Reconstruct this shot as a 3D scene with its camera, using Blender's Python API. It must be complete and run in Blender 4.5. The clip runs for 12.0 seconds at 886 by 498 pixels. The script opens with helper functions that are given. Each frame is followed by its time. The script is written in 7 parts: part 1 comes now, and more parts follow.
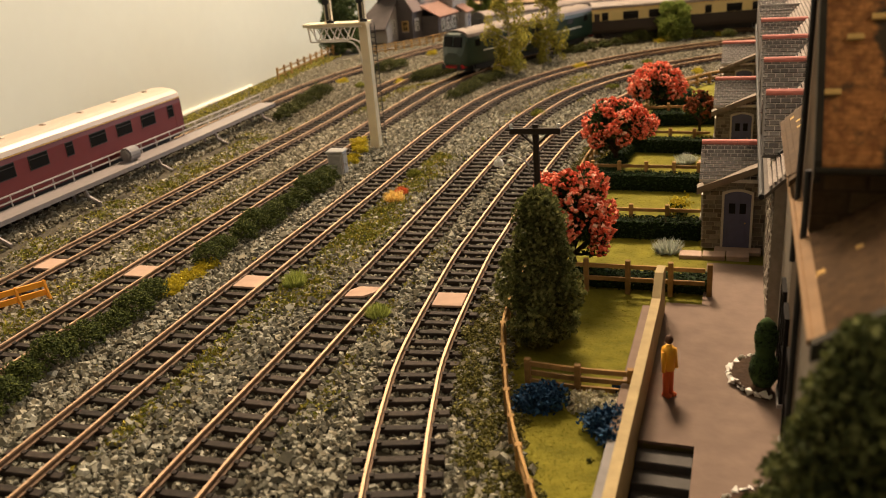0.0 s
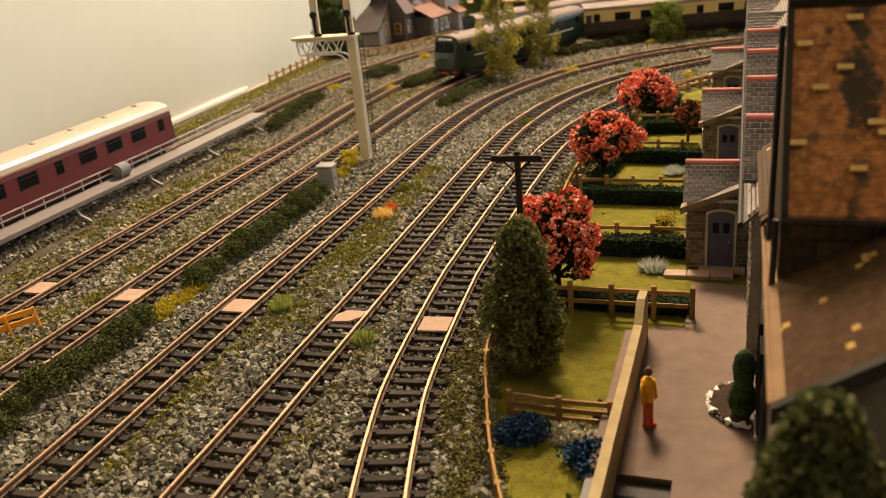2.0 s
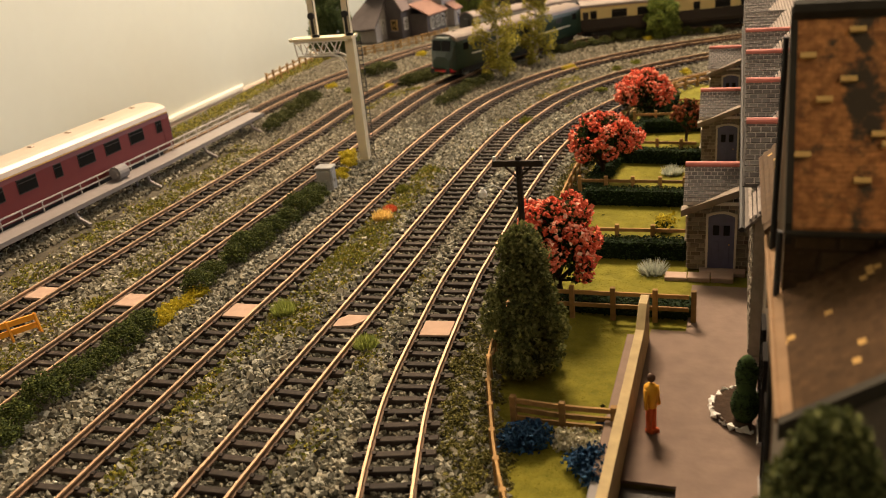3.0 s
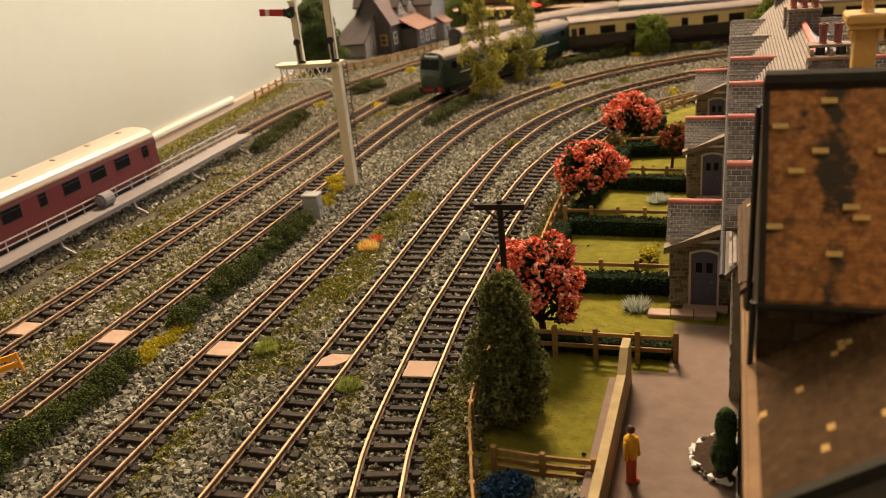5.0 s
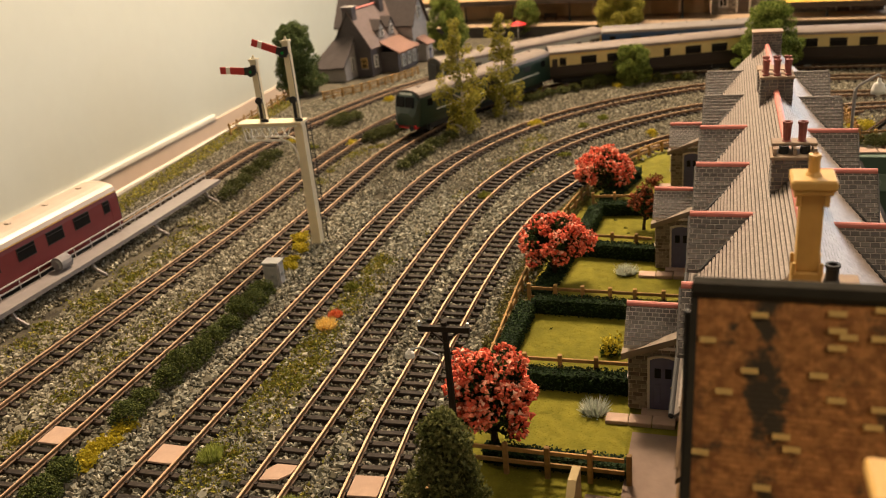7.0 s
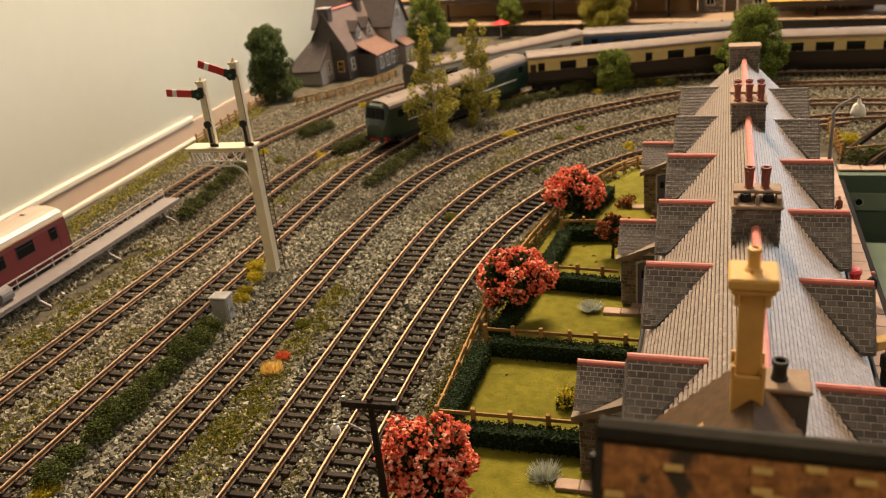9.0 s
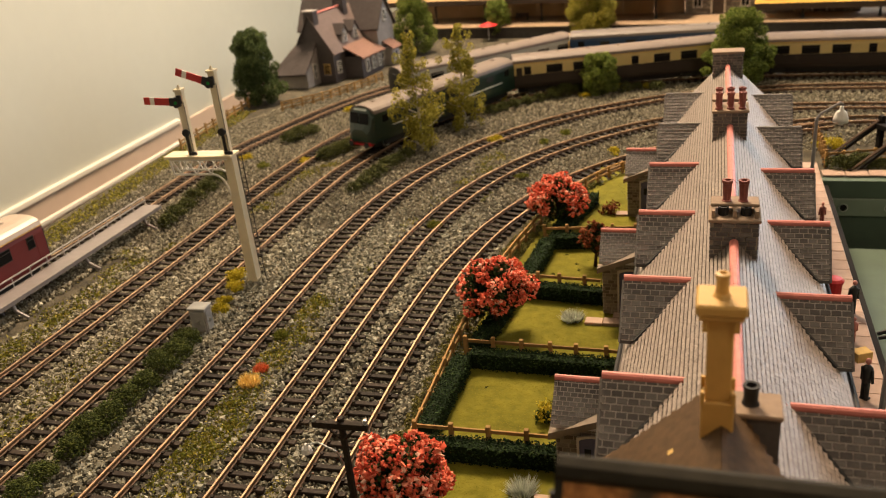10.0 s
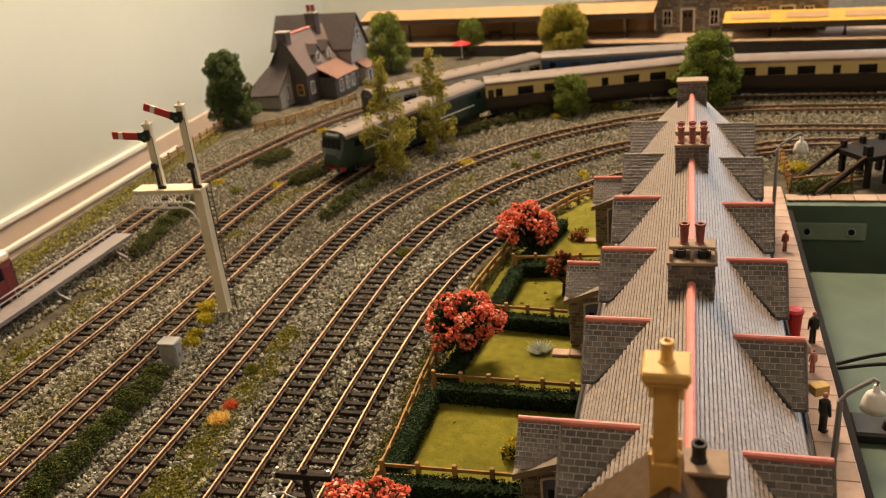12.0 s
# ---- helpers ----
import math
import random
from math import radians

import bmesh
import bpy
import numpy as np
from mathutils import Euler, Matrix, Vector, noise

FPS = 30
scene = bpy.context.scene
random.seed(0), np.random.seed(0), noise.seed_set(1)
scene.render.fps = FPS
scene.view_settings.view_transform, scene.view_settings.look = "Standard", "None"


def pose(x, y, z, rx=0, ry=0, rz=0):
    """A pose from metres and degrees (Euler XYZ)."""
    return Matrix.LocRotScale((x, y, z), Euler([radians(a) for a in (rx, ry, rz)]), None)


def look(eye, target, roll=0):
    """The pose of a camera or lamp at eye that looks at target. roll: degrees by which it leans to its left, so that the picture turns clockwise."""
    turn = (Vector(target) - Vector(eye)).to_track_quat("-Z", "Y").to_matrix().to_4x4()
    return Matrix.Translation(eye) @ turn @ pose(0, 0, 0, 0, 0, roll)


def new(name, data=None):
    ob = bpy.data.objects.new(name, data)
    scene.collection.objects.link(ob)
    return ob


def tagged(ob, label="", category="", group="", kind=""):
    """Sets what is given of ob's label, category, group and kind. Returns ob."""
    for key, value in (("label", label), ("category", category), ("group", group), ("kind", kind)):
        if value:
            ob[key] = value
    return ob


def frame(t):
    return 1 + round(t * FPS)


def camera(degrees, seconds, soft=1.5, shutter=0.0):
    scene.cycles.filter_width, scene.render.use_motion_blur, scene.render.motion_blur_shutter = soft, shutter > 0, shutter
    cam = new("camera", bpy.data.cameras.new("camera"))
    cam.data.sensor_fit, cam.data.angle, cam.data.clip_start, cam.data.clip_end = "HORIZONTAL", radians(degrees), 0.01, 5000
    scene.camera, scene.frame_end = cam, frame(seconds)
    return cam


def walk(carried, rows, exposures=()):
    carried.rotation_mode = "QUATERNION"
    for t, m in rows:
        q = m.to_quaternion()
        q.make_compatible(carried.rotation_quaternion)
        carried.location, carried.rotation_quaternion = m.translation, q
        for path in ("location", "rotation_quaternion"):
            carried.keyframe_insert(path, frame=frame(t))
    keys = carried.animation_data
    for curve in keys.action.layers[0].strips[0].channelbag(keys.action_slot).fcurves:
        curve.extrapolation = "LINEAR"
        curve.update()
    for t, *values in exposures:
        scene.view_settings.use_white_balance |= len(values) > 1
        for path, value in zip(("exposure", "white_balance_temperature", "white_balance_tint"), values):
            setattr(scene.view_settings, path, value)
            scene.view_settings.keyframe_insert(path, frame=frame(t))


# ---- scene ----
cam = camera(56.0, 12.0, soft=1.0)
PATH = [
    (0, (0.01813, 0.00473, 0.15532), (-0.00664, 0.47013, -0.02576), -4.72),
    (0.5, (0.02036, 0.00751, 0.15599), (-0.00493, 0.47294, -0.02494), -4.97),
    (1, (0.02424, 0.00655, 0.16033), (-0.00096, 0.47143, -0.02202), -5.11),
    (1.5, (0.02532, 0.00722, 0.16461), (-0.00049, 0.47139, -0.01945), -5.30),
    (2, (0.02618, 0.00827, 0.16924), (0.00087, 0.47182, -0.01645), -5.50),
    (2.5, (0.02576, 0.00787, 0.17271), (0.00142, 0.47088, -0.01446), -5.61),
    (3, (0.02422, 0.00943, 0.17391), (0.00093, 0.47171, -0.01518), -5.75),
    (5, (0.03056, 0.01616, 0.18875), (0.01113, 0.47916, 0.00097), -5.80),
    (5.5, (0.04057, 0.02342, 0.19750), (0.02261, 0.48663, 0.01012), -5.76),
    (6, (0.04693, 0.02893, 0.20656), (0.02974, 0.49208, 0.01896), -5.82),
    (6.5, (0.05128, 0.03548, 0.21928), (0.03395, 0.49760, 0.02917), -5.81),
    (7, (0.05549, 0.04959, 0.22946), (0.03813, 0.51052, 0.03648), -5.70),
    (8.8, (0.08109, 0.08358, 0.24181), (0.06279, 0.54140, 0.04166), -5.86),
    (9, (0.08347, 0.08659, 0.24348), (0.06657, 0.54439, 0.04316), -5.95),
    (9.5, (0.08951, 0.09123, 0.24610), (0.07425, 0.54900, 0.04555), -6.01),
    (10, (0.09134, 0.09360, 0.24681), (0.07879, 0.55112, 0.04552), -5.93),
    (10.5, (0.09520, 0.09482, 0.24897), (0.08531, 0.55224, 0.04729), -5.82),
    (11, (0.09694, 0.09692, 0.25373), (0.08906, 0.55432, 0.05193), -5.81),
    (11.5, (0.09789, 0.09567, 0.25650), (0.09313, 0.55368, 0.05599), -5.85),
    (12, (0.09985, 0.09519, 0.26225), (0.09987, 0.55429, 0.06419), -5.86),
]
walk(cam, [(t, look(eye, target, roll)) for t, eye, target, roll in PATH], [(0.0, 0.11), (3.0, 0.10), (5.0, 0.07), (7.0, 0.0), (9.0, -0.10), (12.0, -0.15)])
cam.data.dof.use_dof = True
cam.data.dof.focus_distance = 0.39
cam.data.dof.aperture_fstop = 20.0

# ---- world and lamps ----
world = bpy.data.worlds.new("room_air")
scene.world = world
world.use_nodes = True
world.node_tree.nodes["Background"].inputs[0].default_value = (0.55, 0.62, 0.66, 1)
world.node_tree.nodes["Background"].inputs[1].default_value = 0.015


def area_lamp(name, eye, target, w, h, watts, colour):
    data = bpy.data.lights.new(name, "AREA")
    data.shape, data.size, data.size_y, data.energy, data.color = "RECTANGLE", w, h, watts, colour
    ob = new(name, data)
    ob.matrix_world = look(eye, target)
    return ob


area_lamp("ceiling_lamp_light", (0.12, 1.56, 1.37), (0.02, 0.8, 0), 0.5, 0.35, 65.0, (1.0, 0.735, 0.485))
area_lamp("window_light", (1.55, 1.75, 0.62), (0.15, 0.6, 0.0), 1.1, 0.9, 15.5, (0.90, 0.95, 1.0))
area_lamp("rear_lamp_light", (0.85, -0.6, 1.33), (0.05, 0.4, 0), 0.4, 0.4, 6.5, (1.0, 0.76, 0.53))

# ---- materials ----
def material(name, colour, rough=0.7, metal=0.0, vary=0.25, scale=300.0, second=None, bump=0.3, spread="", spread_amount=0.25, alpha=None, coat=0.0, detail_scale=8.0):
    """Principled surface; two scales of noise in colour, fine relief. spread: 'island' or 'object' varies piece by piece."""
    m = bpy.data.materials.new(name)
    m.use_nodes = True
    nt = m.node_tree
    nodes, links = nt.nodes, nt.links
    bsdf = nodes["Principled BSDF"]
    bsdf.inputs["Roughness"].default_value = rough
    bsdf.inputs["Specular IOR Level"].default_value = 0.25 if rough >= 0.75 else 0.5
    bsdf.inputs["Metallic"].default_value = metal
    bsdf.inputs["Coat Weight"].default_value = coat
    tc = nodes.new("ShaderNodeTexCoord")
    fine = nodes.new("ShaderNodeTexNoise")
    fine.inputs["Scale"].default_value = scale
    fine.inputs["Detail"].default_value = 4.0
    links.new(tc.outputs["Object"], fine.inputs["Vector"])
    wide = nodes.new("ShaderNodeTexNoise")
    wide.inputs["Scale"].default_value = scale / detail_scale
    wide.inputs["Detail"].default_value = 2.0
    links.new(tc.outputs["Object"], wide.inputs["Vector"])
    mixn = nodes.new("ShaderNodeMath")
    mixn.operation = "MULTIPLY_ADD"
    links.new(fine.outputs["Fac"], mixn.inputs[0])
    mixn.inputs[1].default_value = 0.5
    half = nodes.new("ShaderNodeMath")
    half.operation = "MULTIPLY"
    links.new(wide.outputs["Fac"], half.inputs[0])
    half.inputs[1].default_value = 0.5
    links.new(half.outputs[0], mixn.inputs[2])
    ramp = nodes.new("ShaderNodeMapRange")
    ramp.inputs["From Min"].default_value, ramp.inputs["From Max"].default_value = 0.33, 0.67
    links.new(mixn.outputs[0], ramp.inputs["Value"])
    mix = nodes.new("ShaderNodeMix")
    mix.data_type = "RGBA"
    a = [c * (1 - vary) for c in colour]
    b = [min(1.0, c * (1 + vary)) for c in (second or colour)]
    mix.inputs["A"].default_value, mix.inputs["B"].default_value = (*a, 1), (*b, 1)
    links.new(ramp.outputs["Result"], mix.inputs["Factor"])
    out = mix.outputs["Result"]
    if spread:
        if spread == "island":
            src = nodes.new("ShaderNodeNewGeometry").outputs["Random Per Island"]
        else:
            src = nodes.new("ShaderNodeObjectInfo").outputs["Random"]
        mr = nodes.new("ShaderNodeMapRange")
        mr.inputs["To Min"].default_value, mr.inputs["To Max"].default_value = 1 - spread_amount, 1 + spread_amount
        links.new(src, mr.inputs["Value"])
        hsv = nodes.new("ShaderNodeHueSaturation")
        links.new(out, hsv.inputs["Color"])
        links.new(mr.outputs["Result"], hsv.inputs["Value"])
        out = hsv.outputs["Color"]
    links.new(out, bsdf.inputs["Base Color"])
    if bump:
        bp = nodes.new("ShaderNodeBump")
        bp.inputs["Strength"].default_value = bump
        bp.inputs["Distance"].default_value = 0.3 / scale
        links.new(fine.outputs["Fac"], bp.inputs["Height"])
        links.new(bp.outputs["Normal"], bsdf.inputs["Normal"])
    return m


def palette(name, stops, rough=0.85, source="island", grain=0.25, scale=900.0, bump=0.2, thin=0.0):
    """Each piece takes one colour of the stops, by chance; a little grain on top."""
    m = bpy.data.materials.new(name)
    m.use_nodes = True
    nt = m.node_tree
    nodes, links = nt.nodes, nt.links
    bsdf = nodes["Principled BSDF"]
    bsdf.inputs["Roughness"].default_value = rough
    bsdf.inputs["Specular IOR Level"].default_value = 0.25 if rough >= 0.75 else 0.5
    if source == "island":
        src = nodes.new("ShaderNodeNewGeometry").outputs["Random Per Island"]
    else:
        src = nodes.new("ShaderNodeObjectInfo").outputs["Random"]
    ramp = nodes.new("ShaderNodeValToRGB")
    ramp.color_ramp.interpolation = "LINEAR"
    els = ramp.color_ramp.elements
    els[0].position, els[0].color = stops[0][0], (*stops[0][1], 1)
    els[1].position, els[1].color = stops[-1][0], (*stops[-1][1], 1)
    for p, c in stops[1:-1]:
        els.new(p).color = (*c, 1)
    links.new(src, ramp.inputs["Fac"])
    tc = nodes.new("ShaderNodeTexCoord")
    fine = nodes.new("ShaderNodeTexNoise")
    fine.inputs["Scale"].default_value = scale
    fine.inputs["Detail"].default_value = 3.0
    links.new(tc.outputs["Object"], fine.inputs["Vector"])
    mr = nodes.new("ShaderNodeMapRange")
    mr.inputs["To Min"].default_value, mr.inputs["To Max"].default_value = 1 - grain, 1 + grain
    links.new(fine.outputs["Fac"], mr.inputs["Value"])
    hsv = nodes.new("ShaderNodeHueSaturation")
    links.new(ramp.outputs["Color"], hsv.inputs["Color"])
    links.new(mr.outputs["Result"], hsv.inputs["Value"])
    links.new(hsv.outputs["Color"], bsdf.inputs["Base Color"])
    if bump:
        bp = nodes.new("ShaderNodeBump")
        bp.inputs["Strength"].default_value = bump
        bp.inputs["Distance"].default_value = 0.0003
        links.new(fine.outputs["Fac"], bp.inputs["Height"])
        links.new(bp.outputs["Normal"], bsdf.inputs["Normal"])
    if thin:
        # light passes through thin leaves
        tl = nodes.new("ShaderNodeBsdfTranslucent")
        links.new(hsv.outputs["Color"], tl.inputs["Color"])
        mx = nodes.new("ShaderNodeMixShader")
        mx.inputs[0].default_value = thin
        links.new(bsdf.outputs[0], mx.inputs[1])
        links.new(tl.outputs[0], mx.inputs[2])
        links.new(mx.outputs[0], nodes["Material Output"].inputs["Surface"])
    return m


def stained(name, light, deep, soot):
    """Weathered tiles: mottled colour, sooty patches and one long stain below the ridge, fixed to the roof."""
    m = bpy.data.materials.new(name)
    m.use_nodes = True
    nodes, links = m.node_tree.nodes, m.node_tree.links
    bsdf = nodes["Principled BSDF"]
    bsdf.inputs["Roughness"].default_value = 0.75
    bsdf.inputs["Specular IOR Level"].default_value = 0.25
    geo = nodes.new("ShaderNodeNewGeometry")

    def speck(scale, detail):
        n = nodes.new("ShaderNodeTexNoise")
        n.inputs["Scale"].default_value, n.inputs["Detail"].default_value, n.inputs["Roughness"].default_value = scale, detail, 0.6
        links.new(geo.outputs["Position"], n.inputs["Vector"])
        return n.outputs["Fac"]

    def calc(kind, a, b=0.0, c=0.0):
        n = nodes.new("ShaderNodeMath")
        n.operation = kind
        for k, q in enumerate((a, b, c)):
            if isinstance(q, float):
                n.inputs[k].default_value = q
            else:
                links.new(q, n.inputs[k])
        return n.outputs[0]

    def span(value, a, b, lo=0.0, hi=1.0):
        n = nodes.new("ShaderNodeMapRange")
        n.interpolation_type = "SMOOTHSTEP"
        for k, q in (("From Min", a), ("From Max", b), ("To Min", lo), ("To Max", hi)):
            n.inputs[k].default_value = q
        links.new(value, n.inputs["Value"])
        return n.outputs["Result"]

    def blend(factor, a, b):
        n = nodes.new("ShaderNodeMix")
        n.data_type = "RGBA"
        for k, q in (("A", a), ("B", b)):
            if isinstance(q, tuple):
                n.inputs[k].default_value = (*q, 1)
            else:
                links.new(q, n.inputs[k])
        links.new(factor, n.inputs["Factor"])
        return n.outputs["Result"]

    axis = nodes.new("ShaderNodeVectorMath")
    axis.operation = "DOT_PRODUCT"
    axis.inputs[1].default_value = (0.953, -0.303, 0.0)
    links.new(geo.outputs["Position"], axis.inputs[0])
    wobble = speck(55.0, 3.0)
    across = calc("ABSOLUTE", calc("MULTIPLY_ADD", wobble, 0.014, calc("SUBTRACT", axis.outputs["Value"], 0.0269 + 0.0223 + 0.007)))
    sep = nodes.new("ShaderNodeSeparateXYZ")
    links.new(geo.outputs["Position"], sep.inputs[0])
    streak = calc("MULTIPLY", span(across, 0.0, 0.0042, 1.0, 0.0), span(sep.outputs["Z"], 0.104, 0.124, 0.4, 1.0))
    patch = span(calc("MULTIPLY_ADD", streak, 0.26, speck(150.0, 6.0)), 0.545, 0.72)
    body = blend(span(speck(420.0, 4.0), 0.36, 0.64), deep, light)
    tone = nodes.new("ShaderNodeHueSaturation")
    links.new(span(geo.outputs["Random Per Island"], 0.0, 1.0, 0.84, 1.14), tone.inputs["Value"])
    links.new(body, tone.inputs["Color"])
    links.new(blend(patch, tone.outputs["Color"], soot), bsdf.inputs["Base Color"])
    return m


def glass(name, colour=(0.02, 0.02, 0.02), rough=0.25):
    m = bpy.data.materials.new(name)
    m.use_nodes = True
    b = m.node_tree.nodes["Principled BSDF"]
    b.inputs["Base Color"].default_value = (*colour, 1)
    b.inputs["Roughness"].default_value = rough
    b.inputs["IOR"].default_value = 1.45
    b.inputs["Specular IOR Level"].default_value = 0.06
    return m


M_BALLAST = palette("ballast_stone", [(0, (0.035, 0.034, 0.026)), (0.15, (0.092, 0.09, 0.068)), (0.45, (0.175, 0.17, 0.132)), (0.75, (0.25, 0.244, 0.193)), (0.93, (0.35, 0.344, 0.28)), (1, (0.47, 0.465, 0.39))], 0.9, scale=1500, grain=0.45)
M_GROUND = material("ballast_bed", (0.038, 0.033, 0.024), 0.95, vary=0.5, scale=700, second=(0.08, 0.07, 0.048), bump=0.8)
M_SLEEPER = material("sleeper_plastic", (0.017, 0.012, 0.0095), 0.75, vary=0.4, scale=500, second=(0.033, 0.024, 0.018), bump=0.4, spread="object", spread_amount=0.45)
M_RAILTOP = material("rail_head", (0.45, 0.30, 0.185), 0.56, metal=0.5, vary=0.15, scale=120, bump=0.05)
M_RAILSIDE = material("rail_side", (0.13, 0.072, 0.035), 0.65, metal=0.2, vary=0.3, scale=300, bump=0.1)
M_CARD = material("board_card", (0.43, 0.295, 0.22), 0.85, vary=0.08, scale=300, bump=0.1)
M_LAWN = palette("static_grass", [(0, (0.150, 0.146, 0.011)), (0.5, (0.185, 0.172, 0.015)), (1, (0.235, 0.212, 0.025))], 0.95, thin=0.3)
M_LAWNBED = material("lawn_bed", (0.150, 0.145, 0.011), 0.95, vary=0.2, scale=160, second=(0.205, 0.186, 0.019), bump=0.4)
M_HEDGE = palette("hedge_flock", [(0, (0.005, 0.012, 0.004)), (0.6, (0.016, 0.036, 0.011)), (1, (0.042, 0.076, 0.021))], 0.95)
M_SCRUB = palette("scrub_flock", [(0, (0.022, 0.029, 0.007)), (0.6, (0.055, 0.064, 0.015)), (1, (0.12, 0.125, 0.032))], 0.95)
M_YELLOW = palette("yellow_flock", [(0, (0.26, 0.21, 0.012)), (0.5, (0.46, 0.37, 0.025)), (1, (0.62, 0.53, 0.06))], 0.95, thin=0.35)
M_TUFT = palette("tuft_green", [(0, (0.08, 0.09, 0.012)), (0.6, (0.17, 0.185, 0.03)), (1, (0.30, 0.29, 0.075))], 0.95, thin=0.35)
M_TUFTRED = palette("tuft_red", [(0, (0.50, 0.085, 0.035)), (1, (0.78, 0.24, 0.10))], 0.95, thin=0.35)
M_TUFTORANGE = palette("tuft_orange", [(0, (0.66, 0.43, 0.10)), (1, (0.88, 0.68, 0.26))], 0.95, thin=0.45)
M_BLOSSOM = palette("blossom", [(0, (0.45, 0.055, 0.03)), (0.3, (0.74, 0.13, 0.07)), (0.65, (0.85, 0.215, 0.125)), (0.9, (0.90, 0.36, 0.24)), (1, (0.93, 0.64, 0.50))], 0.9)
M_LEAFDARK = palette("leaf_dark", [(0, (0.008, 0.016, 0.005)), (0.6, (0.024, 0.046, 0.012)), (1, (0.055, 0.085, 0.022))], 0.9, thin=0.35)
M_LEAFMID = palette("leaf_mid", [(0, (0.07, 0.10, 0.018)), (0.6, (0.18, 0.235, 0.045)), (1, (0.34, 0.39, 0.10))], 0.9, thin=0.35)
M_LEAFOLIVE = palette("leaf_olive", [(0, (0.13, 0.12, 0.019)), (0.5, (0.31, 0.28, 0.042)), (1, (0.50, 0.45, 0.10))], 0.9, thin=0.4)
M_CONIFER = palette("conifer_leaf", [(0, (0.055, 0.066, 0.02)), (0.6, (0.14, 0.152, 0.048)), (1, (0.28, 0.28, 0.10))], 0.95, thin=0.35)
M_BARK = material("bark", (0.05, 0.03, 0.018), 0.9, vary=0.3, scale=600, bump=0.6)
M_BIRCHBARK = material("birch_bark", (0.45, 0.42, 0.36), 0.8, vary=0.35, scale=500, bump=0.3)
M_FENCE = material("fence_wood", (0.30, 0.175, 0.06), 0.75, vary=0.3, scale=400, bump=0.3, spread="object")
M_WALLPAINT = material("wall_paint", (0.555, 0.58, 0.525), 0.6, vary=0.02, scale=40, bump=0.02)
# unseen ceiling, set well below white so that less fill bounces down
M_CEIL = material("ceiling_paint_dimmed", (0.42, 0.40, 0.37), 0.8, vary=0.02, scale=30, bump=0.02)
M_FLOOR = material("floor_carpet", (0.15, 0.12, 0.1), 0.95, vary=0.3, scale=200, bump=0.3)
M_WHITESTRIP = material("white_strip", (0.82, 0.78, 0.70), 0.3, vary=0.03, scale=60, bump=0.02)
M_ROOFTILE = palette("roof_tile_grey", [(0, (0.225, 0.184, 0.163)), (0.5, (0.262, 0.216, 0.190)), (1, (0.30, 0.25, 0.22))], 0.42, scale=900)
M_ROOFGAP = material("roof_tile_gap", (0.115, 0.094, 0.082), 0.7, vary=0.25, scale=500, bump=0.1)
M_SLATE = palette("dormer_slate", [(0, (0.085, 0.076, 0.073)), (0.6, (0.13, 0.117, 0.112)), (1, (0.185, 0.167, 0.158))], 0.65, scale=900)
M_JOINT = material("slate_joint", (0.62, 0.575, 0.55), 0.8, vary=0.2, scale=500, bump=0.1)
M_REDRIDGE = material("red_ridge", (0.60, 0.205, 0.175), 0.5, vary=0.14, scale=300, bump=0.15)
M_STONE = palette("wall_stone", [(0, (0.105, 0.085, 0.065)), (0.5, (0.175, 0.15, 0.12)), (1, (0.26, 0.228, 0.185))], 0.85)
M_MORTAR = material("mortar", (0.30, 0.26, 0.21), 0.9, vary=0.2, scale=500, bump=0.2)
M_BLUEDOOR = material("blue_door", (0.085, 0.09, 0.18), 0.55, vary=0.15, scale=300, bump=0.1)
M_TRIM = material("pale_trim", (0.55, 0.50, 0.43), 0.7, vary=0.12, scale=300, bump=0.1)
M_GREYTRIM = material("grey_trim", (0.30, 0.28, 0.27), 0.7, vary=0.15, scale=300, bump=0.1)
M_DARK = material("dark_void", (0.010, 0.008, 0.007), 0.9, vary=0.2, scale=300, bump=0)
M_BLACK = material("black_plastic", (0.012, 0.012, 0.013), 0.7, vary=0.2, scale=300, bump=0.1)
M_POT = material("terracotta_pot", (0.24, 0.07, 0.058), 0.6, vary=0.25, scale=400, bump=0.15)
M_CREAM = material("cream_plastic", (0.60, 0.365, 0.105), 0.45, vary=0.12, scale=200, bump=0.1)
M_SIGNALPOST = material("signal_post_paint", (0.72, 0.66, 0.50), 0.55, vary=0.12, scale=200, second=(0.66, 0.58, 0.40), bump=0.15)
M_SIGRED = material("signal_red", (0.42, 0.02, 0.018), 0.45, vary=0.1, scale=300, bump=0.05)
M_WHITE = material("white_paint", (0.75, 0.74, 0.70), 0.5, vary=0.06, scale=200, bump=0.05)
M_PAVING = material("paving_plastic", (0.205, 0.148, 0.118), 0.85, vary=0.18, scale=120, bump=0.15)
M_PAVINGSTONE = material("paving_slab", (0.42, 0.30, 0.24), 0.75, vary=0.12, scale=250, bump=0.2, spread="object", spread_amount=0.12)
M_YELLOWWALL = material("cream_wall_card", (0.38, 0.295, 0.15), 0.75, vary=0.2, scale=200, bump=0.15)
M_NEARTILE = stained("near_roof_tile", (0.50, 0.228, 0.074), (0.285, 0.123, 0.042), (0.06, 0.047, 0.03))
M_OCHRETILE = material("ochre_tile", (0.62, 0.42, 0.15), 0.85, vary=0.2, scale=400, bump=0.15)
M_DARKTILE = palette("sooty_tile", [(0, (0.045, 0.031, 0.017)), (1, (0.10, 0.06, 0.028))], 0.8, scale=300, grain=0.4)
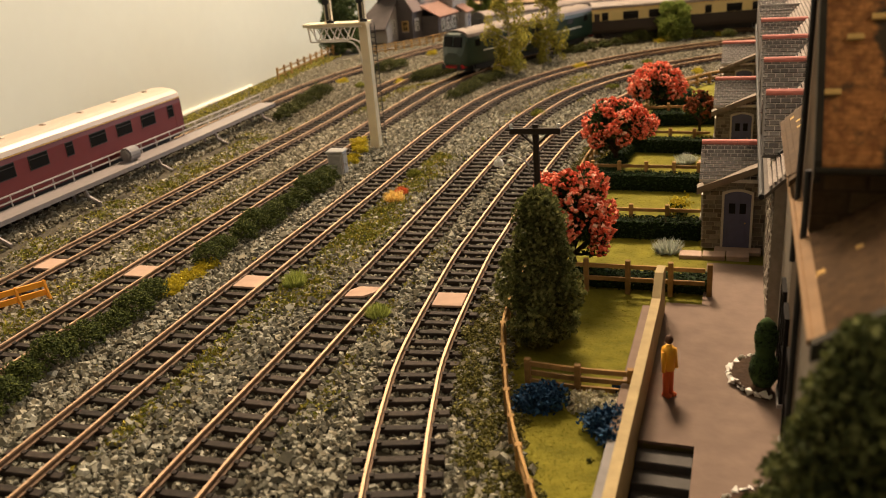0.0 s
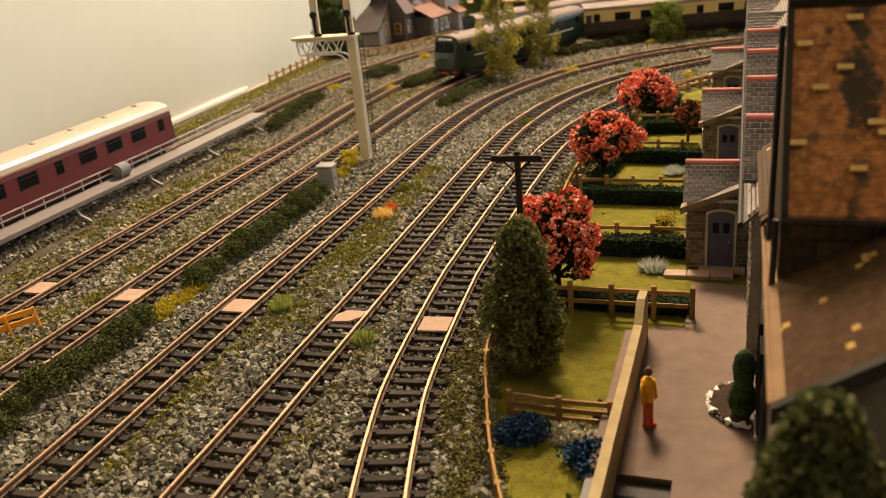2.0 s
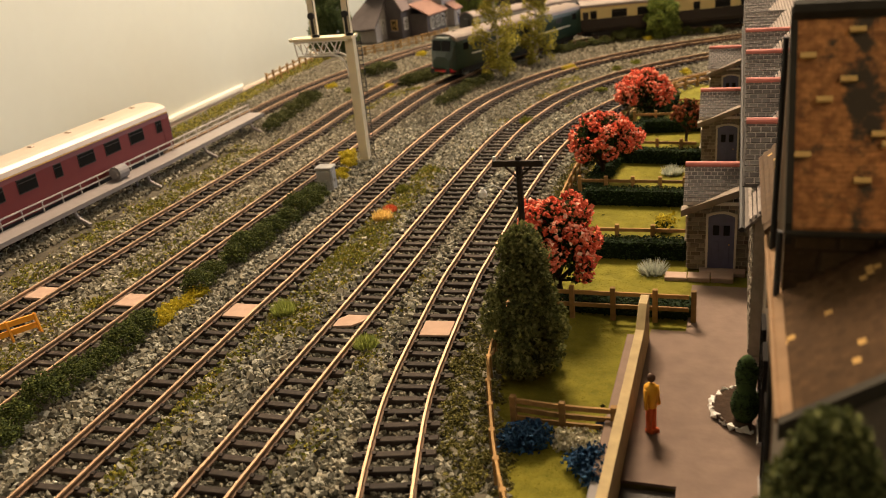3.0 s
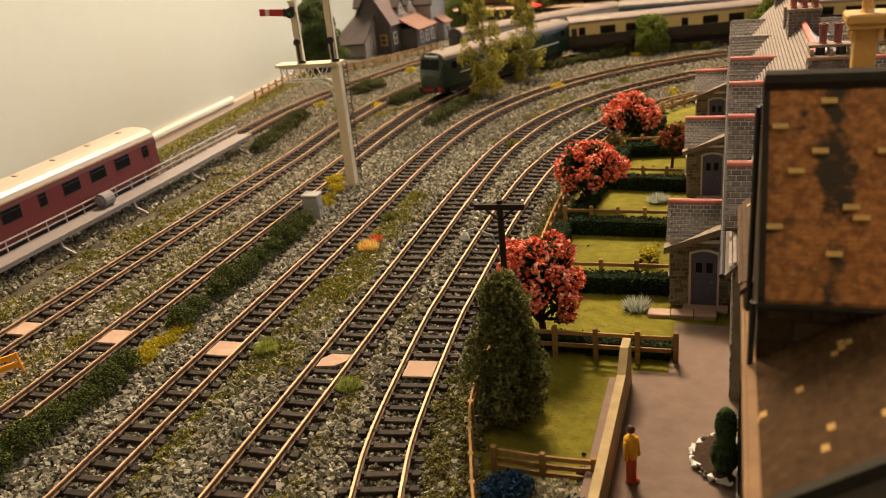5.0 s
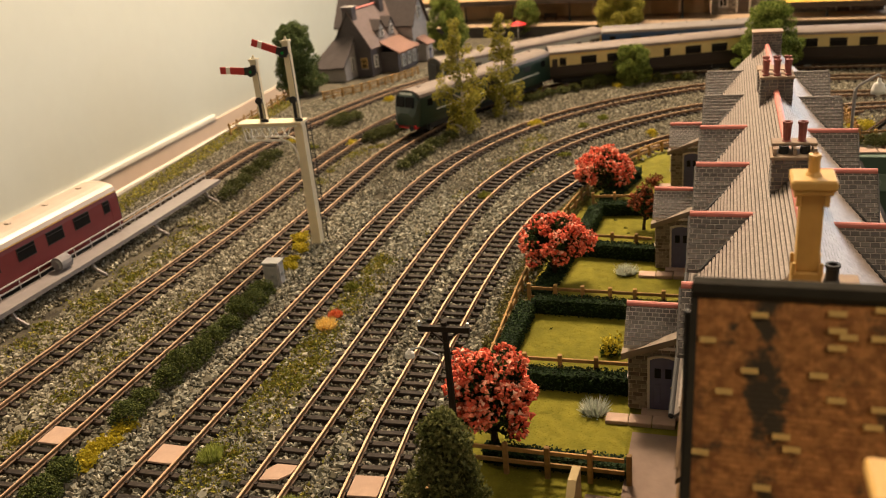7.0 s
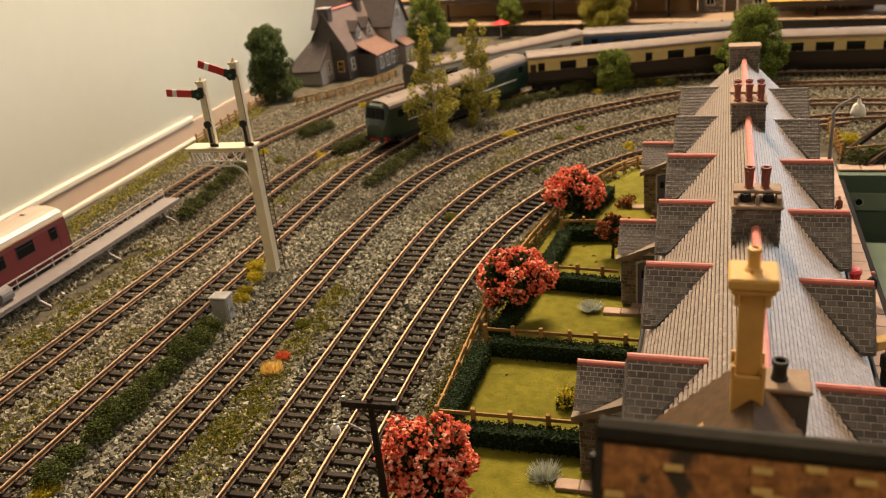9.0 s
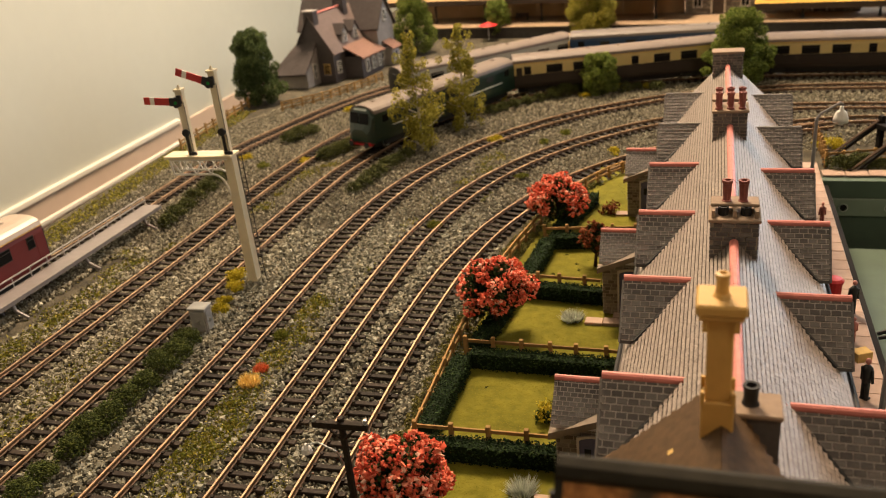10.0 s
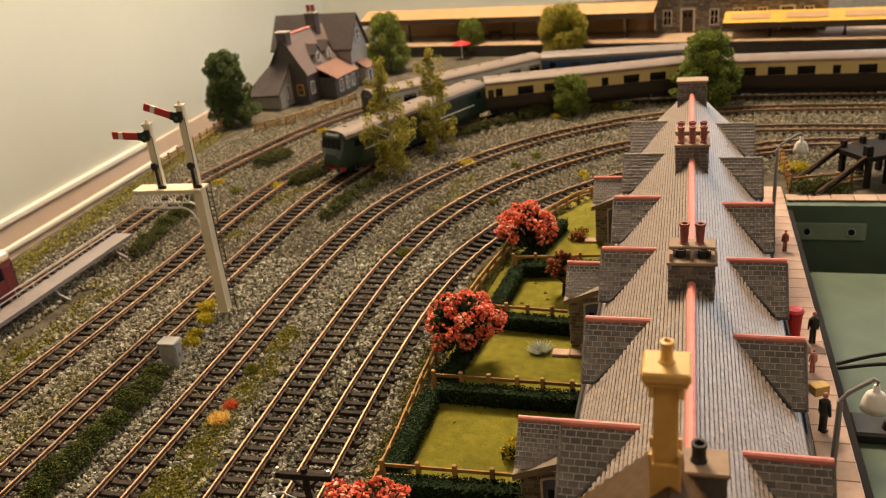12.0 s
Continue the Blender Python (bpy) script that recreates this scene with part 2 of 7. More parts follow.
M_BROWNTILE = palette("brown_tile", [(0, (0.075, 0.043, 0.019)), (1, (0.098, 0.057, 0.026))], 0.75, scale=250, grain=0.3)
M_GREYPLASTIC = material("grey_plastic", (0.24, 0.23, 0.235), 0.8, vary=0.1, scale=250, bump=0.1)
M_GREYBOX = material("grey_box_paint", (0.33, 0.33, 0.32), 0.6, vary=0.15, scale=300, bump=0.15)
M_ORANGE = material("orange_plastic", (0.85, 0.36, 0.03), 0.5, vary=0.1, scale=300, bump=0.05)
M_GREENBOX = material("green_painted_board", (0.072, 0.112, 0.080), 0.7, vary=0.15, scale=60, bump=0.05)
M_STEEL = material("steel_plate", (0.45, 0.46, 0.45), 0.35, metal=0.9, vary=0.1, scale=150, bump=0.05)
M_PLATFORM = material("platform_top", (0.285, 0.205, 0.135), 0.85, vary=0.15, scale=150, bump=0.15)
M_PLATFACE = material("platform_face", (0.05, 0.045, 0.042), 0.85, vary=0.3, scale=200, bump=0.3)
M_TIMBER = material("varnished_timber", (0.42, 0.265, 0.13), 0.6, vary=0.12, scale=60, bump=0.1)
M_MAROON = material("maroon_coach_paint", (0.135, 0.011, 0.011), 0.5, vary=0.06, scale=150, bump=0.02)
M_COACHROOF = material("coach_roof_brown", (0.15, 0.115, 0.095), 0.55, vary=0.15, scale=100, bump=0.05)
M_COACHROOFDARK = material("coach_roof_dark", (0.13, 0.11, 0.10), 0.55, vary=0.12, scale=100, bump=0.05)
M_COACHCREAM = material("coach_cream", (0.56, 0.45, 0.20), 0.4, vary=0.06, scale=150, bump=0.02)
M_COACHYELLOW = material("coach_amber", (0.66, 0.40, 0.07), 0.4, vary=0.06, scale=150, bump=0.02)
M_COACHBROWN = material("coach_chocolate", (0.016, 0.009, 0.006), 0.5, vary=0.1, scale=150, bump=0.02)
M_COACHBLUE = material("coach_blue", (0.012, 0.03, 0.06), 0.5, vary=0.08, scale=150, bump=0.02)
M_COACHGREY = material("coach_light_grey", (0.42, 0.42, 0.38), 0.4, vary=0.06, scale=150, bump=0.02)
M_LOCOGREEN = material("loco_green", (0.012, 0.030, 0.022), 0.3, vary=0.08, scale=150, bump=0.02, coat=0.3)
M_LOCOBLUE = material("loco_blue", (0.010, 0.045, 0.12), 0.3, vary=0.08, scale=150, bump=0.02, coat=0.3)
M_LOCOYELLOW = material("loco_yellow", (0.75, 0.42, 0.02), 0.4, vary=0.06, scale=150, bump=0.02)
M_UNDERFRAME = material("underframe_black", (0.010, 0.009, 0.008), 0.6, vary=0.3, scale=250, bump=0.1)
M_PANE = glass("pane_dark", (0.012, 0.012, 0.012))
M_HOUSEWALL = material("far_house_wall", (0.085, 0.075, 0.078), 0.85, vary=0.2, scale=300, bump=0.3)
M_HOUSEROOF = material("far_house_roof", (0.058, 0.049, 0.049), 0.8, vary=0.2, scale=300, bump=0.3)
M_FIGDARK = material("figure_dark", (0.02, 0.022, 0.022), 0.7, vary=0.2, scale=500, bump=0)
M_RED = material("red_plastic", (0.50, 0.02, 0.025), 0.4, vary=0.05, scale=200, bump=0.02)
M_PINK = material("figure_pink", (0.55, 0.22, 0.18), 0.6, vary=0.1, scale=400, bump=0)
M_BLUEFLOWER = palette("blue_flowers", [(0, (0.01, 0.03, 0.07)), (1, (0.03, 0.09, 0.19))], 0.95)
M_WHITEFLOWER = palette("white_flowers", [(0, (0.26, 0.25, 0.14)), (0.3, (0.55, 0.51, 0.36)), (1, (0.82, 0.79, 0.68))], 0.95, thin=0.3)
M_GREYBUSH = palette("silver_bush", [(0, (0.36, 0.40, 0.34)), (1, (0.74, 0.77, 0.68))], 0.95, thin=0.3)
M_RUST = palette("rust_bush", [(0, (0.12, 0.03, 0.01)), (1, (0.28, 0.08, 0.03))], 0.95)
M_SOIL = material("dark_soil", (0.05, 0.03, 0.018), 0.95, vary=0.4, scale=500, bump=0.8)

M_DADO = material("dado_panel", (0.66, 0.52, 0.42), 0.5, vary=0.04, scale=40, bump=0.02)
M_GREENGREY = material("grey_green_board", (0.30, 0.30, 0.22), 0.7, vary=0.08, scale=40, bump=0.05)
M_COACHEND = material("coach_end_black", (0.012, 0.010, 0.009), 0.6, vary=0.2, scale=200, bump=0.05)
M_CAPTAN = material("chimney_cap_tan", (0.30, 0.22, 0.16), 0.75, vary=0.15, scale=300, bump=0.2)
M_GREENPLATE = material("green_plate", (0.19, 0.245, 0.195), 0.45, vary=0.1, scale=80, bump=0.05)
M_BUSH = palette("bush_foam", [(0, (0.018, 0.028, 0.006)), (0.5, (0.052, 0.071, 0.014)), (1, (0.12, 0.142, 0.030))], 0.95)
M_LEAFDEEP = palette("leaf_deep", [(0, (0.04, 0.062, 0.022)), (0.6, (0.10, 0.14, 0.05)), (1, (0.19, 0.235, 0.095))], 0.9, thin=0.35)
M_TANEAVE = material("tan_eave", (0.235, 0.142, 0.072), 0.75, vary=0.2, scale=150, bump=0.15)
M_VERGEDARK = material("verge_board", (0.026, 0.023, 0.016), 0.8, vary=0.25, scale=200, bump=0.15)
M_ORANGECLOTH = material("figure_orange", (0.70, 0.13, 0.03), 0.6, vary=0.08, scale=300, bump=0)
M_YELLOWCLOTH = material("figure_yellow", (0.85, 0.42, 0.02), 0.6, vary=0.08, scale=300, bump=0)
M_MAROONROOF = material("coach_roof_cream", (0.42, 0.34, 0.27), 0.4, vary=0.08, scale=100, bump=0.03)
M_BALLASTFAR = palette("ballast_brown", [(0, (0.065, 0.06, 0.043)), (0.3, (0.155, 0.14, 0.10)), (0.6, (0.24, 0.22, 0.162)), (0.85, (0.33, 0.306, 0.23)), (1, (0.46, 0.435, 0.34))], 0.9, scale=1500)
M_POLE = material("pole_wood", (0.022, 0.015, 0.010), 0.8, vary=0.3, scale=400, bump=0.3)
M_LOWTILE = palette("low_wing_tile", [(0, (0.052, 0.027, 0.010)), (1, (0.076, 0.041, 0.016))], 0.95, scale=250, grain=0.5)
M_STEPGREY = material("step_grey", (0.085, 0.08, 0.076), 0.75, vary=0.2, scale=200, bump=0.2)
M_TUFTPALE = palette("tuft_pale_green", [(0, (0.17, 0.20, 0.04)), (0.6, (0.34, 0.39, 0.09)), (1, (0.52, 0.56, 0.19))], 0.95, thin=0.35)
M_BROWNSTONE = palette("brown_stone", [(0, (0.07, 0.045, 0.022)), (0.6, (0.11, 0.073, 0.036)), (1, (0.15, 0.10, 0.05))], 0.85, scale=500, grain=0.4)
# darker copy of the wall paint, to cut bounce from unseen walls
M_WALLDIM = material("wall_paint_dimmed", (0.38, 0.37, 0.34), 0.7, vary=0.03, scale=40, bump=0.02)
M_WALKWAY = material("walkway_grey", (0.215, 0.19, 0.185), 0.55, vary=0.12, scale=200, bump=0.1)
M_VERGE = palette("verge_flock", [(0, (0.10, 0.095, 0.012)), (0.6, (0.18, 0.165, 0.022)), (1, (0.32, 0.285, 0.045))], 0.95)
M_NEARLEAF = palette("near_tree_leaf", [(0, (0.034, 0.045, 0.014)), (0.6, (0.088, 0.104, 0.034)), (1, (0.18, 0.195, 0.07))], 0.95, thin=0.3)
M_BROWNHEAD = material("figure_hair", (0.10, 0.045, 0.025), 0.7, vary=0.2, scale=400, bump=0)
M_OCHREDIM = material("ochre_low_tile", (0.42, 0.26, 0.085), 0.9, vary=0.2, scale=400, bump=0.15)
M_UNDER = palette("undergrowth_olive", [(0, (0.045, 0.045, 0.010)), (0.6, (0.105, 0.098, 0.022)), (1, (0.20, 0.18, 0.045))], 0.95)
M_RAILING = material("railing_grey", (0.42, 0.39, 0.37), 0.5, vary=0.1, scale=200, bump=0.05)
M_BROWNBOARD = material("brown_board", (0.22, 0.17, 0.125), 0.7, vary=0.2, scale=300, bump=0.15)
M_TUFTOLIVE = palette("moss_olive", [(0, (0.12, 0.105, 0.012)), (0.6, (0.26, 0.225, 0.032)), (1, (0.40, 0.345, 0.065))], 0.95)
# ---- building helpers ----
def thing(name, place, label="", category="", group="", kind="", rz=0.0):
    ob = new(name)
    ob.empty_display_size = 0.01
    ob.matrix_world = pose(*place, 0, 0, rz)
    return tagged(ob, label, category, group, kind)


def finish(bm, name, mat, smooth=False):
    me = bpy.data.meshes.new(name)
    bmesh.ops.recalc_face_normals(bm, faces=bm.faces)
    bm.to_mesh(me)
    bm.free()
    for m in mat if isinstance(mat, (list, tuple)) else [mat]:
        me.materials.append(m)
    if smooth:
        me.polygons.foreach_set("use_smooth", [True] * len(me.polygons))
    return me


def part(name, bm, mat, parent, label="", kind="", smooth=False, at=None):
    """One mesh object under a thing or a part, in its parent's coordinates."""
    ob = new(name, finish(bm, name, mat, smooth) if isinstance(bm, bmesh.types.BMesh) else bm)
    ob.parent = parent
    if at is not None:
        ob.matrix_local = at
    return tagged(ob, label, kind=kind)


def solo(name, bm, mat, label, category, group="", kind="", smooth=False, at=None):
    ob = new(name, finish(bm, name, mat, smooth) if isinstance(bm, bmesh.types.BMesh) else bm)
    if at is not None:
        ob.matrix_world = at
    return tagged(ob, label, category, group, kind)


def bx(bm, x0, x1, y0, y1, z0, z1, bevel=0.0, m=None):
    vs = [bm.verts.new((x, y, z)) for z in (z0, z1) for y in (y0, y1) for x in (x0, x1)]
    fs = [bm.faces.new([vs[i] for i in f]) for f in ((0, 2, 3, 1), (4, 5, 7, 6), (0, 1, 5, 4), (2, 6, 7, 3), (0, 4, 6, 2), (1, 3, 7, 5))]
    if m is not None:
        for v in vs:
            v.co = m @ v.co
    if bevel:
        es = list({e for f in fs for e in f.edges})
        bmesh.ops.bevel(bm, geom=es, offset=bevel, segments=1, affect="EDGES")
    return fs


def cyl(bm, a, b, r0, r1=None, n=10, caps=True):
    a, b = Vector(a), Vector(b)
    r1 = r0 if r1 is None else r1
    q = (b - a).to_track_quat("Z", "Y").to_matrix()
    rings = []
    for c, r in ((a, r0), (b, r1)):
        rings.append([bm.verts.new(c + q @ Vector((r * math.cos(2 * math.pi * i / n), r * math.sin(2 * math.pi * i / n), 0))) for i in range(n)])
    for i in range(n):
        bm.faces.new((rings[0][i], rings[0][(i + 1) % n], rings[1][(i + 1) % n], rings[1][i]))
    if caps:
        bm.faces.new(rings[0][::-1])
        bm.faces.new(rings[1])


def lathe(bm, centre, profile, n=14):
    """profile: (radius, height) pairs, turned about a vertical axis."""
    cx, cy, cz = centre
    rings = [[bm.verts.new((cx + r * math.cos(2 * math.pi * i / n), cy + r * math.sin(2 * math.pi * i / n), cz + h)) for i in range(n)] for r, h in profile]
    for ra, rb in zip(rings, rings[1:]):
        for i in range(n):
            bm.faces.new((ra[i], ra[(i + 1) % n], rb[(i + 1) % n], rb[i]))
    bm.faces.new(rings[0][::-1])
    bm.faces.new(rings[-1])


def prism(bm, pts, a, b, axis="y"):
    """A flat outline pushed along an axis: pts are (x, z) for y, (y, z) for x, (x, y) for z."""
    def co(p, t):
        return {"y": (p[0], t, p[1]), "x": (t, p[0], p[1]), "z": (p[0], p[1], t)}[axis]
    va, vb = [bm.verts.new(co(p, a)) for p in pts], [bm.verts.new(co(p, b)) for p in pts]
    n = len(pts)
    for i in range(n):
        bm.faces.new((va[i], va[(i + 1) % n], vb[(i + 1) % n], vb[i]))
    bm.faces.new(va[::-1])
    bm.faces.new(vb)


def sphere(bm, c, r, seg=10, rings=7, squash=1.0):
    m = Matrix.Translation(c) @ Matrix.Diagonal((r, r, r * squash, 1))
    bmesh.ops.create_uvsphere(bm, u_segments=seg, v_segments=rings, radius=1, matrix=m)


def tube(bm, pts, r, n=6):
    """One round pipe along the points, with closed ends."""
    pts = [Vector(p) for p in pts]
    rings = []
    for i, p in enumerate(pts):
        way = (pts[min(i + 1, len(pts) - 1)] - pts[max(i - 1, 0)]).normalized()
        turn = way.to_track_quat("Z", "Y")
        rings.append([bm.verts.new(p + turn @ Vector((r * math.cos(k * 2 * math.pi / n), r * math.sin(k * 2 * math.pi / n), 0))) for k in range(n)])
    for a, b in zip(rings, rings[1:]):
        for k in range(n):
            bm.faces.new((a[k], a[(k + 1) % n], b[(k + 1) % n], b[k]))
    bm.faces.new(rings[0][::-1])
    bm.faces.new(rings[-1])


def np_mesh(name, verts, faces, mat):
    """A mesh from arrays; all faces have the same number of corners."""
    me = bpy.data.meshes.new(name)
    k = faces.shape[1]
    me.vertices.add(len(verts))
    me.vertices.foreach_set("co", np.ascontiguousarray(verts, dtype=np.float32).ravel())
    me.loops.add(len(faces) * k)
    me.loops.foreach_set("vertex_index", np.ascontiguousarray(faces, dtype=np.int32).ravel())
    me.polygons.add(len(faces))
    me.polygons.foreach_set("loop_start", np.arange(0, len(faces) * k, k, dtype=np.int32))
    me.update(calc_edges=True)
    me.validate()
    me.shade_flat()
    me.materials.append(mat)
    return me


RNG = np.random.default_rng(7)


def turns(n):
    q = RNG.normal(size=(n, 4))
    q /= np.linalg.norm(q, axis=1, keepdims=True)
    w, x, y, z = q.T
    return np.stack([np.stack([1 - 2 * (y * y + z * z), 2 * (x * y - z * w), 2 * (x * z + y * w)], -1),
                     np.stack([2 * (x * y + z * w), 1 - 2 * (x * x + z * z), 2 * (y * z - x * w)], -1),
                     np.stack([2 * (x * z - y * w), 2 * (y * z + x * w), 1 - 2 * (x * x + y * y)], -1)], 1)


def leaves(name, centres, size, mat, long=1.5, flat=1.0):
    """Small folded leaves at the centres: four corners and two faces each."""
    n = len(centres)
    base = np.array([(-0.5 * long, 0, 0.0), (0, -0.45, 0.18), (0.5 * long, 0, 0.0), (0, 0.45, 0.18)])
    s = size * RNG.uniform(0.6, 1.3, (n, 1, 1))
    v = np.einsum("nij,kj->nki", turns(n), base) * s * np.array([1.0, 1.0, flat]) + centres[:, None, :]
    f = (np.arange(n)[:, None, None] * 4 + np.array([[0, 1, 2], [0, 2, 3]])[None]).reshape(-1, 3)
    return np_mesh(name, v.reshape(-1, 3), f, mat)


def crumbs(name, centres, size, mat, flat=0.75):
    """Angular crumbs (stones, foam, blossom): uneven eight-sided lumps."""
    n = len(centres)
    base = np.array([(1, 0, 0), (-1, 0, 0), (0, 1, 0), (0, -1, 0), (0, 0, 1), (0, 0, -1.0)])
    size = np.broadcast_to(size, (n,)) if np.ndim(size) else np.full(n, size)
    v = base[None] * RNG.uniform(0.4, 1.35, (n, 6, 1)) + RNG.normal(0, 0.22, (n, 6, 3))
    v = np.einsum("nij,nkj->nki", turns(n), v)
    v[:, :, 2] *= flat
    v = v * (size * 0.5)[:, None, None] + centres[:, None, :]
    tri = np.array([[0, 2, 4], [2, 1, 4], [1, 3, 4], [3, 0, 4], [2, 0, 5], [1, 2, 5], [3, 1, 5], [0, 3, 5]])
    f = (np.arange(n)[:, None, None] * 6 + tri[None]).reshape(-1, 3)
    return np_mesh(name, v.reshape(-1, 3), f, mat)


def chips(name, centres, size, mat):
    """Flat angular stone chips lying at all angles: a four-cornered top and chamfered sides."""
    n = len(centres)
    a = (np.arange(4) * 0.5 * np.pi)[None] + RNG.uniform(-0.5, 0.5, (n, 4)) + RNG.uniform(0, 6.28, (n, 1))
    r = RNG.uniform(0.55, 1.15, (n, 4))
    low = np.stack([np.cos(a) * r, np.sin(a) * r, np.full((n, 4), -0.42)], -1)
    k = RNG.uniform(0.55, 0.9, (n, 1))
    top = np.stack([np.cos(a) * r * k, np.sin(a) * r * k, RNG.uniform(0.1, 0.5, (n, 4))], -1)
    v = np.concatenate([low, top], 1) * np.array([1.15, 0.8, 1.0])
    t1, t2, yaw = RNG.normal(0, 0.38, n), RNG.normal(0, 0.38, n), RNG.uniform(0, 6.28, n)
    c, s = np.cos(t1)[:, None], np.sin(t1)[:, None]
    v = np.stack([v[..., 0], v[..., 1] * c - v[..., 2] * s, v[..., 1] * s + v[..., 2] * c], -1)
    c, s = np.cos(t2)[:, None], np.sin(t2)[:, None]
    v = np.stack([v[..., 0] * c + v[..., 2] * s, v[..., 1], v[..., 2] * c - v[..., 0] * s], -1)
    c, s = np.cos(yaw)[:, None], np.sin(yaw)[:, None]
    v = np.stack([v[..., 0] * c - v[..., 1] * s, v[..., 0] * s + v[..., 1] * c, v[..., 2]], -1)
    v = v * (np.broadcast_to(size, (n,)) * 0.5)[:, None, None] + centres[:, None, :]
    quad = np.array([[4, 5, 6, 7], [0, 1, 5, 4], [1, 2, 6, 5], [2, 3, 7, 6], [3, 0, 4, 7]])
    f = (np.arange(n)[:, None, None] * 8 + quad[None]).reshape(-1, 4)
    return np_mesh(name, v.reshape(-1, 3), f, mat)


def blades(name, n, r, h, mat, width=0.0004, lean=0.5):
    """A tuft of thin grass blades fanning out from one spot."""
    a, q = RNG.uniform(0, 6.28, n), np.sqrt(RNG.random(n))
    base = np.stack([np.cos(a) * q * r * 0.6, np.sin(a) * q * r * 0.6, np.full(n, -0.0005)], -1)
    tip = base + np.stack([np.cos(a) * q * r * lean, np.sin(a) * q * r * lean, h * RNG.uniform(0.55, 1.15, n) * (1 - 0.35 * q)], -1)
    tip[:, :2] += RNG.normal(0, r * 0.15, (n, 2))
    b = RNG.uniform(0, 6.28, n)
    side = np.stack([np.cos(b), np.sin(b), np.zeros(n)], -1) * width
    v = np.stack([base - side, base + side, tip], 1)
    return np_mesh(name, v.reshape(-1, 3), np.arange(n * 3).reshape(-1, 3), mat)


def lumps(cents, radii, per, flat=0.9):
    """Points crowded on the skins of small foliage lumps."""
    return np.vstack([blob(max(12, int(per * (k / 0.006) ** 2)), c, (k, k, k * flat), 0.62) for c, k in zip(cents, radii)])


def blob(n, centre, r, shell=0.5):
    """n points in an uneven ball; shell: how far they crowd to its outside."""
    d = RNG.normal(size=(n, 3))
    d /= np.linalg.norm(d, axis=1, keepdims=True)
    rad = RNG.uniform(shell, 1.0, (n, 1))
    return np.asarray(centre) + d * rad * np.asarray(r)


def spline(points, step):
    """A smooth line through points in the plan, at even steps: places and directions."""
    p = np.array(points, float)
    p = np.vstack([2 * p[0] - p[1], p, 2 * p[-1] - p[-2]])
    out = []
    for i in range(1, len(p) - 2):
        t = np.linspace(0, 1, 60, endpoint=False)[:, None]
        a, b, c, d = p[i - 1], p[i], p[i + 1], p[i + 2]
        out.append(0.5 * (2 * b + (c - a) * t + (2 * a - 5 * b + 4 * c - d) * t**2 + (3 * b - a - 3 * c + d) * t**3))
    q = np.vstack(out + [p[-2:-1]])
    for _ in range(60):
        q[1:-1] = 0.5 * q[1:-1] + 0.25 * (q[:-2] + q[2:])
    s = np.r_[0, np.cumsum(np.linalg.norm(np.diff(q, axis=0), axis=1))]
    at = np.arange(0, s[-1], step)
    xy = np.stack([np.interp(at, s, q[:, 0]), np.interp(at, s, q[:, 1])], 1)
    d = np.gradient(xy, axis=0)
    return xy, d / np.linalg.norm(d, axis=1, keepdims=True)


def sweep(bm, xy, d, profile):
    """profile: (sideways, up) outline carried along a line in the plan."""
    rings = []
    for (x, y), (dx, dy) in zip(xy, d):
        rings.append([bm.verts.new((x + dy * s, y - dx * s, z)) for s, z in profile])
    k = len(profile)
    for ra, rb in zip(rings, rings[1:]):
        for i in range(k):
            bm.faces.new((ra[i], rb[i], rb[(i + 1) % k], ra[(i + 1) % k]))
    bm.faces.new(rings[0][::-1])
    bm.faces.new(rings[-1])

# ---- the room and the layout's ground ----
ROOM = pose(-0.64, 0.62, 0, 0, 0, -14.57)
O_X, O_Y, T_RZ = 0.137, 0.342, -17.64
TERRACE = pose(O_X, O_Y, 0, 0, 0, T_RZ)


def room_wall(name, x0, x1, y0, y1, z0=-0.9, z1=1.45, mat=None):
    bm = bmesh.new()
    bx(bm, x0, x1, y0, y1, z0, z1)
    return solo(name, bm, mat or M_WALLPAINT, "plain painted room wall, dimmed where unseen", "wall", kind="structure", at=ROOM)


room_wall("wall_west", -0.12, 0.0, -2.3, 2.0)
# south and east walls are out of view; their dim paint deepens shadows
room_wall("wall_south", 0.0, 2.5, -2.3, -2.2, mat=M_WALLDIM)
bm = bmesh.new()
for x0, x1, z0, z1 in ((0.0, 1.4, -0.9, 1.45), (2.4, 2.5, -0.9, 1.45), (1.4, 2.4, -0.9, 0.15), (1.4, 2.4, 1.15, 1.45)):
    bx(bm, x0, x1, 1.9, 2.0, z0, z1)
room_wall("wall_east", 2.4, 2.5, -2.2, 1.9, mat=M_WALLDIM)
solo("wall_north", bm, M_WALLPAINT, "plain painted room wall, dimmed where unseen with a window", "wall", kind="structure", at=ROOM)
bm = bmesh.new()
bx(bm, 0.0, 2.4, -2.2, 1.9, -0.95, -0.9)
solo("floor", bm, M_FLOOR, "dark carpeted room floor", "floor", kind="structure", at=ROOM)
bm = bmesh.new()
bx(bm, -0.12, 2.5, -2.3, 2.0, 1.45, 1.5)
solo("ceiling", bm, M_CEIL, "plain unseen ceiling, dimmed to cut bounce light", "ceiling", kind="structure", at=ROOM)

